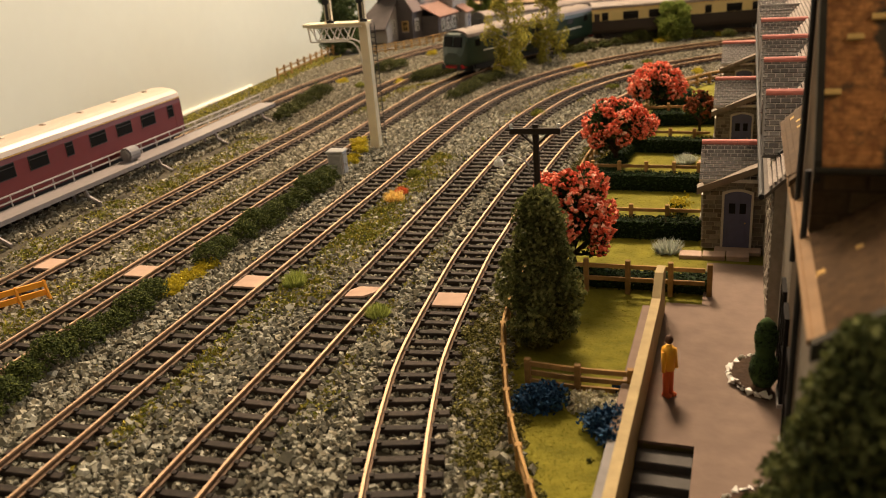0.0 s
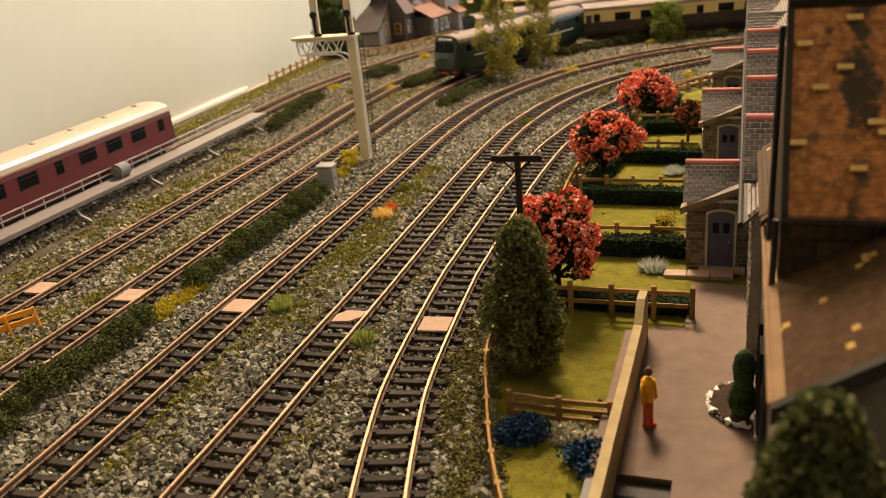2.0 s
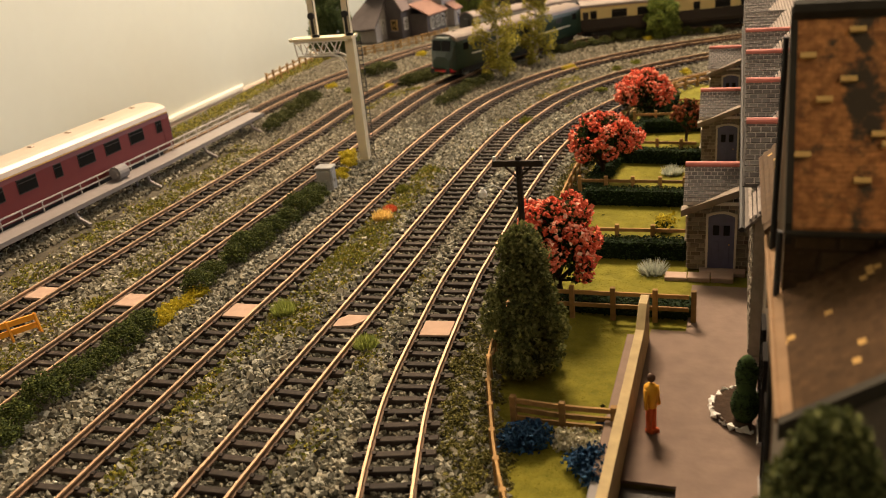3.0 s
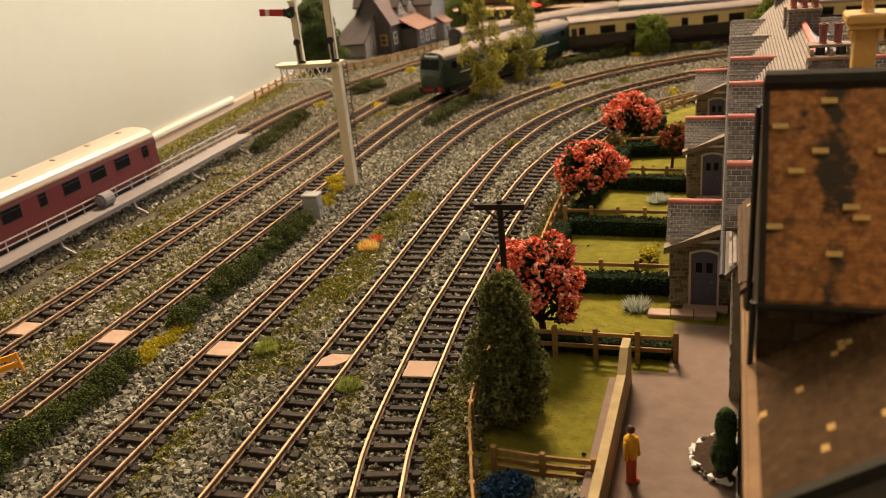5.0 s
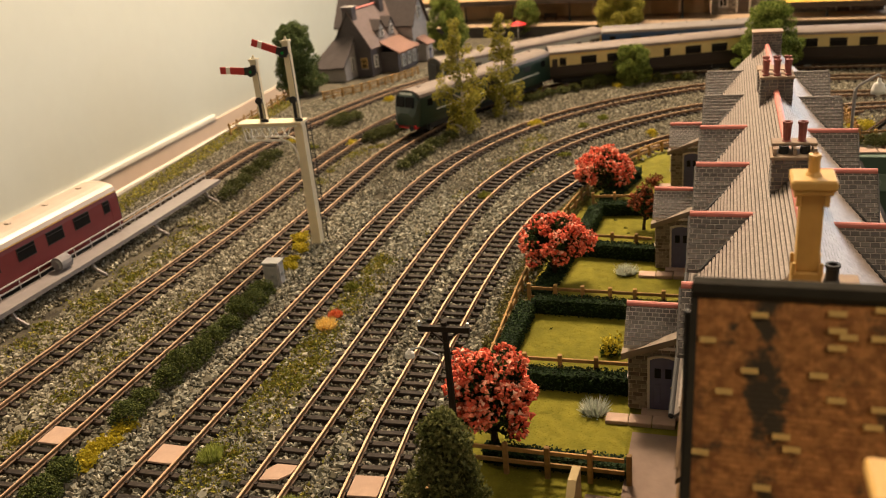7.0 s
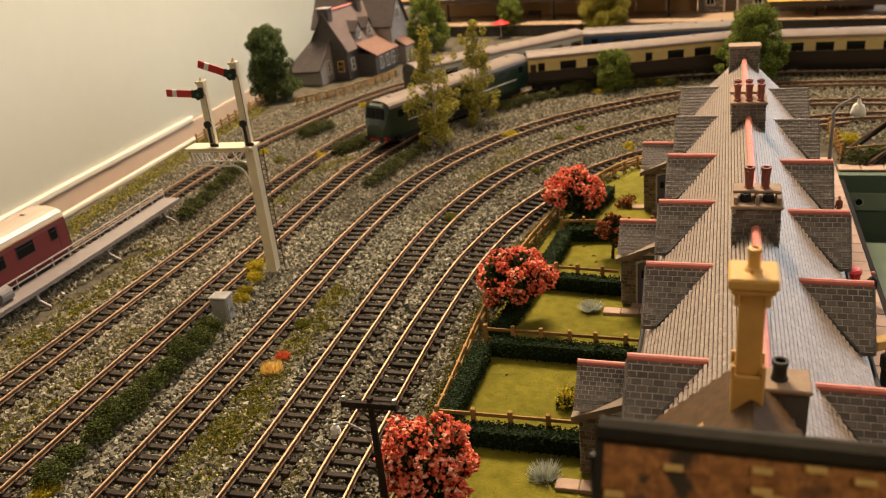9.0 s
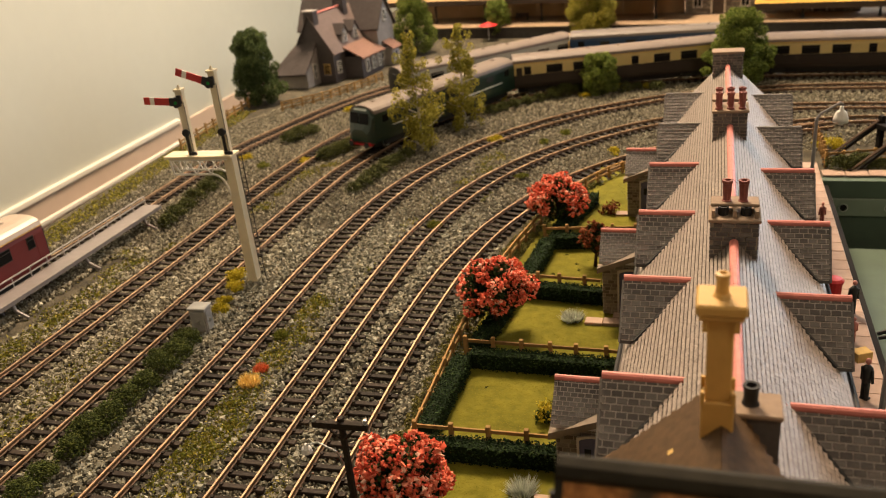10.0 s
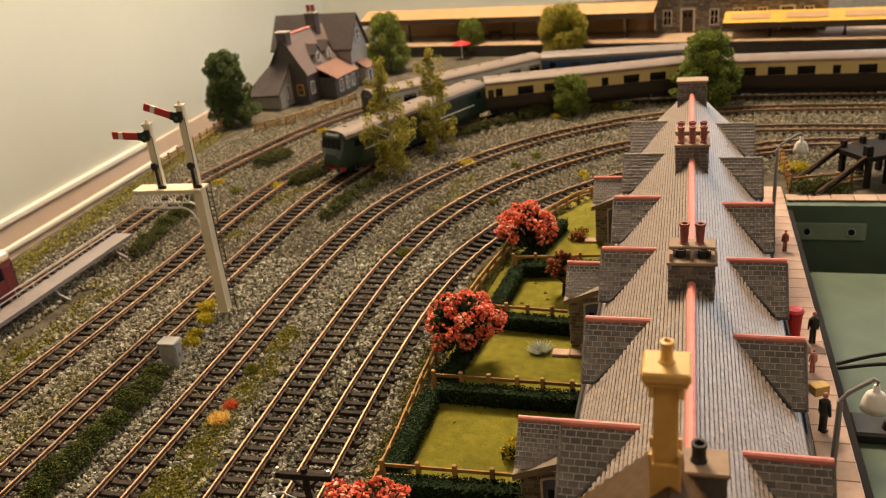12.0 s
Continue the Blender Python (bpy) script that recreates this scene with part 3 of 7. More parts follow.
# a dado below the layout's level: pinkish panel, two pale strips, grey-green board
for z0, z1, mat, lab in ((-0.18, -0.104, M_DADO, "pale pinkish panel low on the wall"), (-0.9, -0.1802, M_GREENGREY, "grey-green painted boarding at the wall foot")):
    bm = bmesh.new()
    bx(bm, 0.0, 0.004, -2.2, 1.9, z0, z1)
    solo("dado_panel", bm, mat, lab, "panel", kind="structure", at=ROOM)
for z0, z1, y1 in ((-0.1045, -0.0945, 0.965), (-0.1405, -0.1315, 1.04)):
    bm = bmesh.new()
    bx(bm, 0.0, 0.0065, -2.1, y1, z0, z1, bevel=0.002)
    solo("trim", bm, M_WHITESTRIP, "white glossy plastic strip along the wall foot", "trim", kind="structure", at=ROOM)

# the layout's ground: one sheet with a gap beside the pavement
bm = bmesh.new()
prism(bm, [(-0.40, -1.2), (-0.037, -1.2), (-0.037, -0.131), (-0.0195, -0.131), (-0.0195, -1.2), (0.1185, -1.2), (0.1185, 0.445), (1.6, 0.445), (1.6, 1.7), (-0.656, 1.7), (-0.579, 0.82), (-0.518, 0.127), (-0.489, -0.2)], -0.02, -0.0028, "z")
ground = solo("ground", bm, M_GROUND, "brown earth and ballast bed of a model railway layout", "ground", kind="structure", at=TERRACE)

# ---- tracks ----
T1 = [(-0.0035, 0.0599), (-0.0121, 0.1502), (-0.0136, 0.2047), (-0.0115, 0.2569), (-0.0066, 0.2995), (0.0101, 0.3807), (0.0195, 0.4164), (0.0351, 0.4721), (0.0516, 0.5281), (0.0718, 0.5887), (0.0876, 0.6283), (0.1154, 0.6830), (0.1520, 0.7354), (0.1838, 0.7687), (0.2205, 0.7977), (0.2775, 0.8291), (0.3493, 0.8521), (0.4505, 0.8600)]
T2 = [(-0.1151, 0.0600), (-0.0807, 0.2076), (-0.0663, 0.2603), (-0.0542, 0.3024), (-0.0374, 0.3602), (-0.0197, 0.4220), (-0.0018, 0.4862), (0.0185, 0.5589), (0.0427, 0.6387), (0.0635, 0.6954), (0.0967, 0.7617), (0.1395, 0.8194), (0.1930, 0.8679), (0.2545, 0.9047), (0.3040, 0.9233), (0.3700, 0.9345), (0.4598, 0.9276), (0.6501, 0.8497)]
T3 = [(-0.1799, 0.0600), (-0.1389, 0.2191), (-0.1239, 0.2755), (-0.1023, 0.3533), (-0.0794, 0.4311), (-0.0560, 0.5096), (-0.0379, 0.5719), (-0.0105, 0.6678), (0.0233, 0.7627), (0.0616, 0.8343), (0.1177, 0.9033), (0.1813, 0.9545), (0.2474, 0.9899), (0.3230, 1.0133), (0.3994, 1.0181), (0.5003, 0.9981), (0.7000, 0.9196)]
T4 = [(-0.2499, 0.0600), (-0.2078, 0.2202), (-0.1846, 0.3076), (-0.1652, 0.3762), (-0.1423, 0.4551), (-0.0997, 0.5996), (-0.0751, 0.6831), (-0.0550, 0.7516), (-0.0351, 0.8141), (-0.0132, 0.8717), (0.0440, 0.9764), (0.0903, 1.0306), (0.1415, 1.0699), (0.1998, 1.0956), (0.2791, 1.1086), (0.3796, 1.0999), (0.5005, 1.0654), (0.7500, 0.9699), (1.0000, 0.8600), (1.1500, 0.8000)]
T5 = [(-0.30, 0.10), (-0.262, 0.25), (-0.226, 0.382), (-0.195, 0.4865), (-0.16, 0.60), (-0.1215, 0.724), (-0.0955, 0.82), (-0.055, 0.93), (-0.009, 1.018), (0.063, 1.115), (0.14, 1.175), (0.24, 1.205), (0.35, 1.20), (0.5, 1.15), (0.8, 1.03)]
T6 = [(-0.55, -0.38), (-0.475, -0.11), (-0.40, 0.14), (-0.35, 0.31), (-0.298, 0.48), (-0.25, 0.64), (-0.202, 0.80), (-0.167, 0.916), (-0.116, 1.023), (-0.028, 1.16), (0.08, 1.255), (0.2, 1.30), (0.35, 1.295), (0.5, 1.245), (0.85, 1.10)]
T7 = [(0.30, 0.80), (0.38, 0.862), (0.47, 0.87), (0.56, 0.83), (0.8, 0.72)]
TRACKS = [T1, T2, T3, T4, T5, T6, T7]
GAUGE_HALF = 0.00875
RAIL = [(-0.0011, 0.0), (-0.0011, 0.0005), (-0.0004, 0.0008), (-0.0004, 0.0017), (-0.00048, 0.0019), (-0.00048, 0.0026), (0.00048, 0.0026), (0.00048, 0.0019), (0.0004, 0.0017), (0.0004, 0.0008), (0.0011, 0.0005), (0.0011, 0.0)]

bm = bmesh.new()
bx(bm, -0.0148, 0.0148, -0.00165, 0.00165, -0.0022, 0.0, bevel=0.0003)
for s in (-1, 1):
    for q in (-1, 1):
        bx(bm, s * GAUGE_HALF + q * 0.0016 - 0.0008, s * GAUGE_HALF + q * 0.0016 + 0.0008, -0.0009, 0.0009, -0.0002, 0.0007)
SLEEPER_MESH = finish(bm, "sleeper", M_SLEEPER)
ALL_XY = []


def railway(line):
    base = thing("railway_track", (line[0][0], line[0][1], 0), "bright steel rails on dark brown plastic sleepers", "railway track", "tracks")
    inv = Matrix.Translation((-line[0][0], -line[0][1], 0))
    xy, d = spline(line, 0.004)
    for s in (-1, 1):
        rail = bmesh.new()
        side = np.stack([d[:, 1], -d[:, 0]], 1)
        sweep(rail, xy + side * s * GAUGE_HALF, d, RAIL)
        rail.faces.ensure_lookup_table()
        for f in rail.faces:
            f.material_index = 1 if min(v.co.z for v in f.verts) > 0.0018 else 0
        me = finish(rail, "rail", [M_RAILSIDE, M_RAILTOP])
        part("rail", me, None, base, at=inv)
    xy, d = spline(line, 0.0087)
    ALL_XY.append(spline(line, 0.004)[0])
    for (x, y), (dx, dy) in zip(xy, d):
        part("sleeper", SLEEPER_MESH, None, base, at=inv @ pose(x + random.gauss(0, 0.0001), y, 0, 0, 0, math.degrees(math.atan2(dy, dx)) - 90 + random.gauss(0, 0.4)))
    return base


for line in TRACKS:
    railway(line)
TRACK_XY = np.vstack(ALL_XY)

# the fence between the gardens and the line, in the plan
FENCE_LINE = [(0.034, 0.10), (0.0285, 0.18), (0.0256, 0.205), (0.023, 0.2328), (0.0226, 0.2625), (0.0245, 0.306), (0.040, 0.365), (0.0623, 0.439), (0.0844, 0.52), (0.108, 0.59), (0.139, 0.66), (0.173, 0.72), (0.209, 0.765), (0.245, 0.79), (0.30, 0.80)]
FX, FD = spline(FENCE_LINE, 0.004)


def right_of_fence(p, gap=0.0):
    fx = np.interp(p[:, 1], FX[:, 1], FX[:, 0], left=0.04, right=9.0)
    return p[:, 0] > fx + gap


def near_track(p):
    best = np.full(len(p), 9.0)
    for i in range(0, len(p), 4000):
        q = p[i : i + 4000]
        best[i : i + 4000] = np.sqrt(((q[:, None, :] - TRACK_XY[None]) ** 2).sum(-1).min(1))
    return best


# ---- ballast ----
def wall_x(y):
    return -0.315 + (y - 0.62) * 0.2235


def scatter(n, x0, x1, y0, y1):
    return np.stack([RNG.uniform(x0, x1, n), RNG.uniform(y0, y1, n)], 1)


near = scatter(112000, -0.34, 0.12, 0.14, 0.72)
far = scatter(110000, -0.30, 0.62, 0.72, 1.32)
p = np.vstack([near, far])
size = np.r_[RNG.gamma(7.0, 0.00036, len(near)) + 0.0008, RNG.uniform(0.0019, 0.0032, len(far))]
keep = ~right_of_fence(p, 0.004) & (p[:, 0] > wall_x(p[:, 1]) + 0.03)
v = (p[:, 0] - O_X) * 0.953 - (p[:, 1] - O_Y) * 0.303
u = (p[:, 0] - O_X) * 0.303 + (p[:, 1] - O_Y) * 0.953
keep &= ~((v > 0.10) & (u < 0.46)) & ~((v > -0.09) & (u < 0.42) & (p[:, 1] > 0.72) & (v < 0.1))
p, size = p[keep], size[keep]
dist = near_track(p)
keep = (dist < 0.034 + 0.01 * RNG.random(len(p))) | ((p[:, 1] > 0.7) & (dist < 0.08))
p, size, dist = p[keep], size[keep], dist[keep]
inside = dist < 0.0155
size = np.where(inside, size * 0.72, size)
z = np.where(inside, -0.0018, -0.0017) + RNG.uniform(-0.0005, 0.0005, len(p)) + np.where((dist > 0.0165), 0.0005, 0)
t4_ = np.array(T4)
back = (p[:, 1] + RNG.normal(0, 0.05, len(p)) > 0.78) | (p[:, 0] + RNG.normal(0, 0.012, len(p)) < np.interp(p[:, 1], t4_[:15, 1], t4_[:15, 0]) + 0.02) | (RNG.random(len(p)) < 0.3)
for sel, m, l in ((~back, M_BALLAST, "grey and tan loose ballast stones round the tracks"), (back, M_BALLASTFAR, "brown ballast chips round the far and wall-side tracks")):
    solo("ballast", chips("ballast", np.c_[p, z][sel], size[sel], m), None, l, "ballast", kind="stuff")

# pale boards let in between the rails
for (x, y), line, tear in (((-0.2181, 0.4168), T5, 0), ((-0.1628, 0.3986), T4, 0), ((-0.0986, 0.3757), T3, 0), ((-0.041, 0.3546), T2, 1), ((-0.0016, 0.3416), T1, 0)):
    xy, d = spline(line, 0.002)
    i = ((xy - (x, y)) ** 2).sum(1).argmin()
    bm = bmesh.new()
    if tear:
        prism(bm, [(-0.0066, -0.006), (0.002, -0.0045), (0.0062, 0.0005), (0.0066, 0.006), (-0.0035, 0.0058), (-0.0066, 0.001)], -0.0002, 0.0008, "z")
    else:
        bx(bm, -0.0068, 0.0068, -0.0068, 0.0068, -0.0002, 0.0009, bevel=0.0002)
    solo("crossing_board", bm, M_CARD, "torn pale card square between the rails" if tear else "pale tan card square between the rails", "board", "boards between the rails",
         at=pose(xy[i][0], xy[i][1], 0.0, 0, 0, math.degrees(math.atan2(d[i][1], d[i][0])) - 90))

# ---- the terrace of houses ----
RIDGE_V, RIDGE_Z, EAVE_Z, HALF = 0.0425, 0.0995, 0.0575, 0.0425


def tile_sheet(name, origin, along, down, rows, cols, w, h, lift, mat, stagger=0.5, thick=0.0004, keep=None, curve=0.0, gap=1.0, slot=0.94):
    """Overlapping tiles on a slope, joined: along and down are unit vectors on it. keep(a, b) limits the sheet."""
    o, a, b = Vector(origin), Vector(along).normalized(), Vector(down).normalized()
    nrm = a.cross(b).normalized()
    if nrm.z < 0:
        nrm = -nrm
    vs, fs = [], []
    for r in range(rows):
        for c in range(-1, cols + 1):
            x0 = (c + (stagger if r % 2 else 0)) * w
            x1 = x0 + w * slot
            y0, y1 = r * h, (r + gap) * h
            if keep:
                lim = keep(y0 + h / 2)
                x0, x1 = max(x0, lim[0]), min(x1, lim[1])
            else:
                x0, x1 = max(x0, 0), min(x1, cols * w)
            if x1 - x0 < w * 0.15:
                continue
            k = len(vs)
            j = random.uniform(-0.15, 0.15) * lift
            top, low = lift * 0.35, lift + j
            for yy, hh in ((y0, top), (y1, low)):
                vs += [o + a * x0 + b * yy + nrm * hh, o + a * (x0 + x1) / 2 + b * yy + nrm * (hh + curve), o + a * x1 + b * yy + nrm * hh]
            vs += [o + a * x0 + b * y1 + nrm * (low - thick - lift), o + a * x1 + b * y1 + nrm * (low - thick - lift)]
            fs += [(k, k + 1, k + 4, k + 3), (k + 1, k + 2, k + 5, k + 4), (k + 3, k + 4, k + 7, k + 6), (k + 4, k + 5, k + 7, k + 7)]
    me = bpy.data.meshes.new(name)
    me.from_pydata([tuple(q) for q in vs], [], [tuple(dict.fromkeys(f)) for f in fs])
    me.materials.append(mat)
    return me


def window(parent, place, w, h, face, mat_frame=None, bars=True, door=False, leaf=None, arch=0.0):
    """A window or door on a wall: face 'u-' looks along -y, 'v-' along -x, 'v+' along +x (terrace axes)."""
    rz = {"u-": 0, "v-": -90, "v+": 90, "u+": 180}[face]
    m = pose(*place, 0, 0, rz)
    t = 0.0009
    frame_bm = bmesh.new()
    f = min(w, h) * 0.11
    if arch:
        f = w * 0.075
    head = [(k / 4, arch * (1 - (k / 4) ** 2)) for k in range(-4, 5)] if arch else [(-1, 0), (1, 0)]
    outer = [(a * w / 2, h + z) for a, z in head]
    inner = [(a * (w / 2 - f), h - f + z) for a, z in head]
    if door:
        prism(frame_bm, [(-w / 2, 0)] + outer + [(w / 2, 0), (w / 2 - f, 0)] + inner[::-1] + [(-w / 2 + f, 0)], -t, 0.0006, "y")
    else:
        loops = [[frame_bm.verts.new((x, y, z)) for x, z in ((-a, b), (a, b), (a, c), (-a, c))] for y in (-t, 0.0006) for a, b, c in ((w / 2, 0, h), (w / 2 - f, f * 0.5, h - f))]
        for i in range(4):
            k = (i + 1) % 4
            for p, q in ((0, 1), (2, 3), (0, 2), (1, 3)):
                frame_bm.faces.new((loops[p][i], loops[p][k], loops[q][k], loops[q][i]))
    top = part("door" if door else "window", frame_bm, mat_frame or M_TRIM, parent, at=m)
    if not door:
        bm = bmesh.new()
        bx(bm, -w / 2 - f * 0.5, w / 2 + f * 0.5, -t * 1.5, 0.0006, -f, 0)
        part("sill", bm, M_GREYTRIM, top)
    if bars and not door:
        for x0, x1, z0, z1, y in ((-w / 2 + f, w / 2 - f, h * 0.5 - f * 0.3, h * 0.5 + f * 0.3, 0.7), (-f * 0.3, f * 0.3, f * 0.5, h - f, 0.6)):
            bm = bmesh.new()
            bx(bm, x0, x1, -t * y, 0.0004, z0, z1)
            part("glazing_bar", bm, mat_frame or M_TRIM, top)
    bm = bmesh.new()
    if arch:
        prism(bm, [(-w / 2 + f, 0)] + inner + [(w / 2 - f, 0)], -t * 0.3, 0.0003, "y")
    else:
        bx(bm, -w / 2 + f, w / 2 - f, -t * 0.3, 0.0003, 0, h - f)
    leaf_mat = leaf or M_BLUEDOOR
    part("leaf" if door else "pane", bm, leaf_mat if door else M_PANE, top, "" if leaf else ("blue painted door leaf" if door else ""))
    if door:
        for x in (-w * 0.17, w * 0.17):
            bm = bmesh.new()
            bx(bm, x - w * 0.1, x + w * 0.1, -t * 0.55, 0, h * 0.62, h * 0.8)
            part("pane", bm, M_PANE, top)
            bm = bmesh.new()
            bx(bm, x - w * 0.1, x + w * 0.1, -t * 0.5, 0, h * 0.1, h * 0.5, bevel=0.0001)
            part("door_panel", bm, leaf_mat, top)
        bm = bmesh.new()
        sphere(bm, (w * 0.26, -t * 0.6, h * 0.45), 0.0004, 6, 4)
        part("knob", bm, M_CREAM, top)
    return top


def stone_courses(name, parent, face, a0, a1, level, z0, z1, mat=None, w=0.0042, h=0.0022, top=None):
    """Squared stones laid proud of a wall face. face as for windows; level: the wall's plane; top(a): height limit."""
    vs, fs = [], []
    r = 0
    z = z0
    while z < z1:
        x = a0 - (w / 2 if r % 2 else 0)
        while x < a1:
            ww = w * random.uniform(0.75, 1.3)
            x0, x1 = max(x, a0), min(x + ww * 0.9, a1)
            lim = z1 if top is None else top((x0 + x1) / 2)
            zt = min(z + h * 0.86, lim)
            if x1 - x0 > w * 0.2 and zt - z > h * 0.3:
                dpt = random.uniform(0.0002, 0.0005)
                k = len(vs)
                e = 0.00018
                for (q, zz) in ((x0, z), (x1, z), (x1, zt), (x0, zt)):
                    vs.append((q, zz, 0))
                for (q, zz) in ((x0 + e, z + e), (x1 - e, z + e), (x1 - e, zt - e), (x0 + e, zt - e)):
                    vs.append((q, zz, dpt))
                fs += [(k + 4, k + 5, k + 6, k + 7)] + [(k + i, k + (i + 1) % 4, k + 4 + (i + 1) % 4, k + 4 + i) for i in range(4)]
            x += ww
        z += h
        r += 1
    if face == "u-":
        vs = [(q, level - d, zz) for q, zz, d in vs]
    elif face == "u+":
        vs = [(q, level + d, zz) for q, zz, d in vs]
    elif face == "v-":
        vs = [(level - d, q, zz) for q, zz, d in vs]
    else:
        vs = [(level + d, q, zz) for q, zz, d in vs]
    me = bpy.data.meshes.new(name)
    me.from_pydata(vs, [], fs)
    me.materials.append(mat or M_STONE)
    return part(name, me, None, parent, kind="stuff")


terrace = thing("terraced_houses", (O_X, O_Y, 0), "row of grey stone model terraced houses with dormers and red ridges", "houses", rz=T_RZ)
U0, U1 = -0.045, 0.435
bm = bmesh.new()
prism(bm, [(0.002, 0), (0.083, 0), (0.083, 0.0565), (RIDGE_V, 0.0965), (0.002, 0.0565)], U0, U1, "y")
part("wall", bm, M_MORTAR, terrace, "grey stone walls")
for s in (-1, 1):
    ua = U0 if s < 0 else -0.088
    o = (RIDGE_V, ua, RIDGE_Z - 0.0005)
    me = tile_sheet("roof_tiling", o, (0, 1, 0), (s, 0, -1.0), 28, int((U1 - ua) / 0.0024), 0.0024, 0.00217, 0.0006, M_ROOFTILE, stagger=0.5, thick=0.0005, gap=0.60, slot=0.93)
    part("roof_tiling", me, None, terrace, "grey tiled roof slope", "stuff")
    bm = bmesh.new()
    k = RIDGE_V + s * 0.044
    prism(bm, [(RIDGE_V, RIDGE_Z - 0.001), (k, EAVE_Z - 0.0035), (k, EAVE_Z - 0.005), (RIDGE_V, RIDGE_Z - 0.0028)], ua - 0.001, U1 + 0.001, "y")
    part("roof", bm, M_ROOFGAP, terrace)
    bm = bmesh.new()
    cyl(bm, (k + s * 0.001, ua, EAVE_Z - 0.0045), (k + s * 0.001, U1, EAVE_Z - 0.0045), 0.0011, n=8)
    part("gutter", bm, M_BLACK, terrace)
    stone_courses("stonework", terrace, "v-" if s < 0 else "v+", U0, U1, 0.002 if s < 0 else 0.083, 0.001, 0.053)
stone_courses("stonework", terrace, "u+", 0.002, 0.083, U1, 0.001, 0.095, top=lambda a: 0.0955 - abs(a - RIDGE_V))

# red ridge of the main roof, in lengths between the chimneys
def ridge_tile_run(parent, a, b, r=0.0019, step=0.013):
    a, b = Vector(a), Vector(b)
    n = max(1, int((b - a).length / step))
    for i in range(n):
        bm = bmesh.new()
        cyl(bm, a + (b - a) * i / n, a + (b - a) * (i + 0.995) / n, r, r * 0.98, 10)
        part("ridge_tile", bm, M_REDRIDGE, parent)


for a, b in ((-0.040, 0.083), (0.101, 0.251), (0.270, 0.294), (0.308, 0.41)):
    ridge_tile_run(terrace, (RIDGE_V, a, RIDGE_Z - 0.0005), (RIDGE_V, b, RIDGE_Z - 0.0005))


def dormer(u, side, red):
    """A gabled dormer; side -1 looks to the railway, +1 to the street."""
    face = -0.002 if side < 0 else 0.087
    inner = RIDGE_V + side * 0.0155
    hw, top, low = 0.0185, 0.0815, 0.0610
    base = new("dormer")
    base.parent = terrace
    base.matrix_local = pose(0, u, 0)
    sg = 1 if side < 0 else -1
    wall = bmesh.new()
    fx = face + sg * 0.003
    prism(wall, [(-hw + 0.002, 0.052), (hw - 0.002, 0.052), (hw - 0.002, low + 0.001), (0, top - 0.002), (-hw + 0.002, low + 0.001)], fx, fx + sg * 0.012, "x")
    part("dormer_wall", wall, M_MORTAR, base)
    for e in (-1, 1):
        roof = bmesh.new()
        low_in = RIDGE_V + side * (RIDGE_Z - low) * 1.0
        vs = [roof.verts.new(c) for c in ((face, 0, top), (inner, 0, top), (low_in, e * hw, low), (face, e * hw, low))]
        vt = [roof.verts.new((v.co.x, v.co.y, v.co.z - 0.0014)) for v in vs]
        roof.faces.new(vs)
        roof.faces.new(vt[::-1])
        for i in range(4):
            roof.faces.new((vs[i], vt[i], vt[(i + 1) % 4], vs[(i + 1) % 4]))
        part("dormer_roof", roof, M_SLATE, base)
        bed = bmesh.new()
        bed.faces.new([bed.verts.new(c) for c in ((face + sg * 0.0005, 0, top + 0.00015), (inner, 0, top + 0.00015), (low_in, e * hw, low + 0.00015), (face + sg * 0.0005, e * hw, low + 0.00015))])
        part("mortar_bed", bed, M_JOINT, base)
        ln = math.hypot(hw, top - low)

        def lim(b, ln=ln, low_in=low_in):
            t = min(1.0, b / ln)
            return (0, abs(inner + (low_in - inner) * t - face))

        me = tile_sheet("slate_cladding", (face, 0, top), (sg, 0, 0), (0, e * hw, low - top), 11, 12, 0.0039, ln / 11, 0.0007, M_SLATE, keep=lim, thick=0.0002, gap=0.80, slot=0.89)
        part("slate_cladding", me, None, base, kind="stuff")
        # black rod stands in for shade in the crease where the dormer meets the main roof
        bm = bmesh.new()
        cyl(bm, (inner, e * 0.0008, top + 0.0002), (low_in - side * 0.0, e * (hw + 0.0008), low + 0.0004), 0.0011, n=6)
        part("valley_shade", bm, M_BLACK, base)
        bm = bmesh.new()
        cyl(bm, (face, 0, top - 0.001), (face, e * hw, low - 0.001), 0.0008, n=4)
        part("bargeboard", bm, M_SLATE, base)
    if red:
        ridge_tile_run(base, (face, 0, top + 0.0003), (inner, 0, top + 0.0003), 0.0015)
    else:
        bm = bmesh.new()
        cyl(bm, (face, 0, top), (inner, 0, top), 0.001, n=6)
        part("ridge", bm, M_GREYTRIM, base)
    window(base, (fx - sg * 0.0004, 0, 0.0585), 0.009, 0.013, "v-" if side < 0 else "v+", M_GREYTRIM)
    return base


DORMERS = (0.003, 0.081, 0.157, 0.233, 0.318, 0.400)
for i, u in enumerate(DORMERS):
    dormer(u, -1, i < 4)
    dormer(u - 0.010, 1, i < 4)


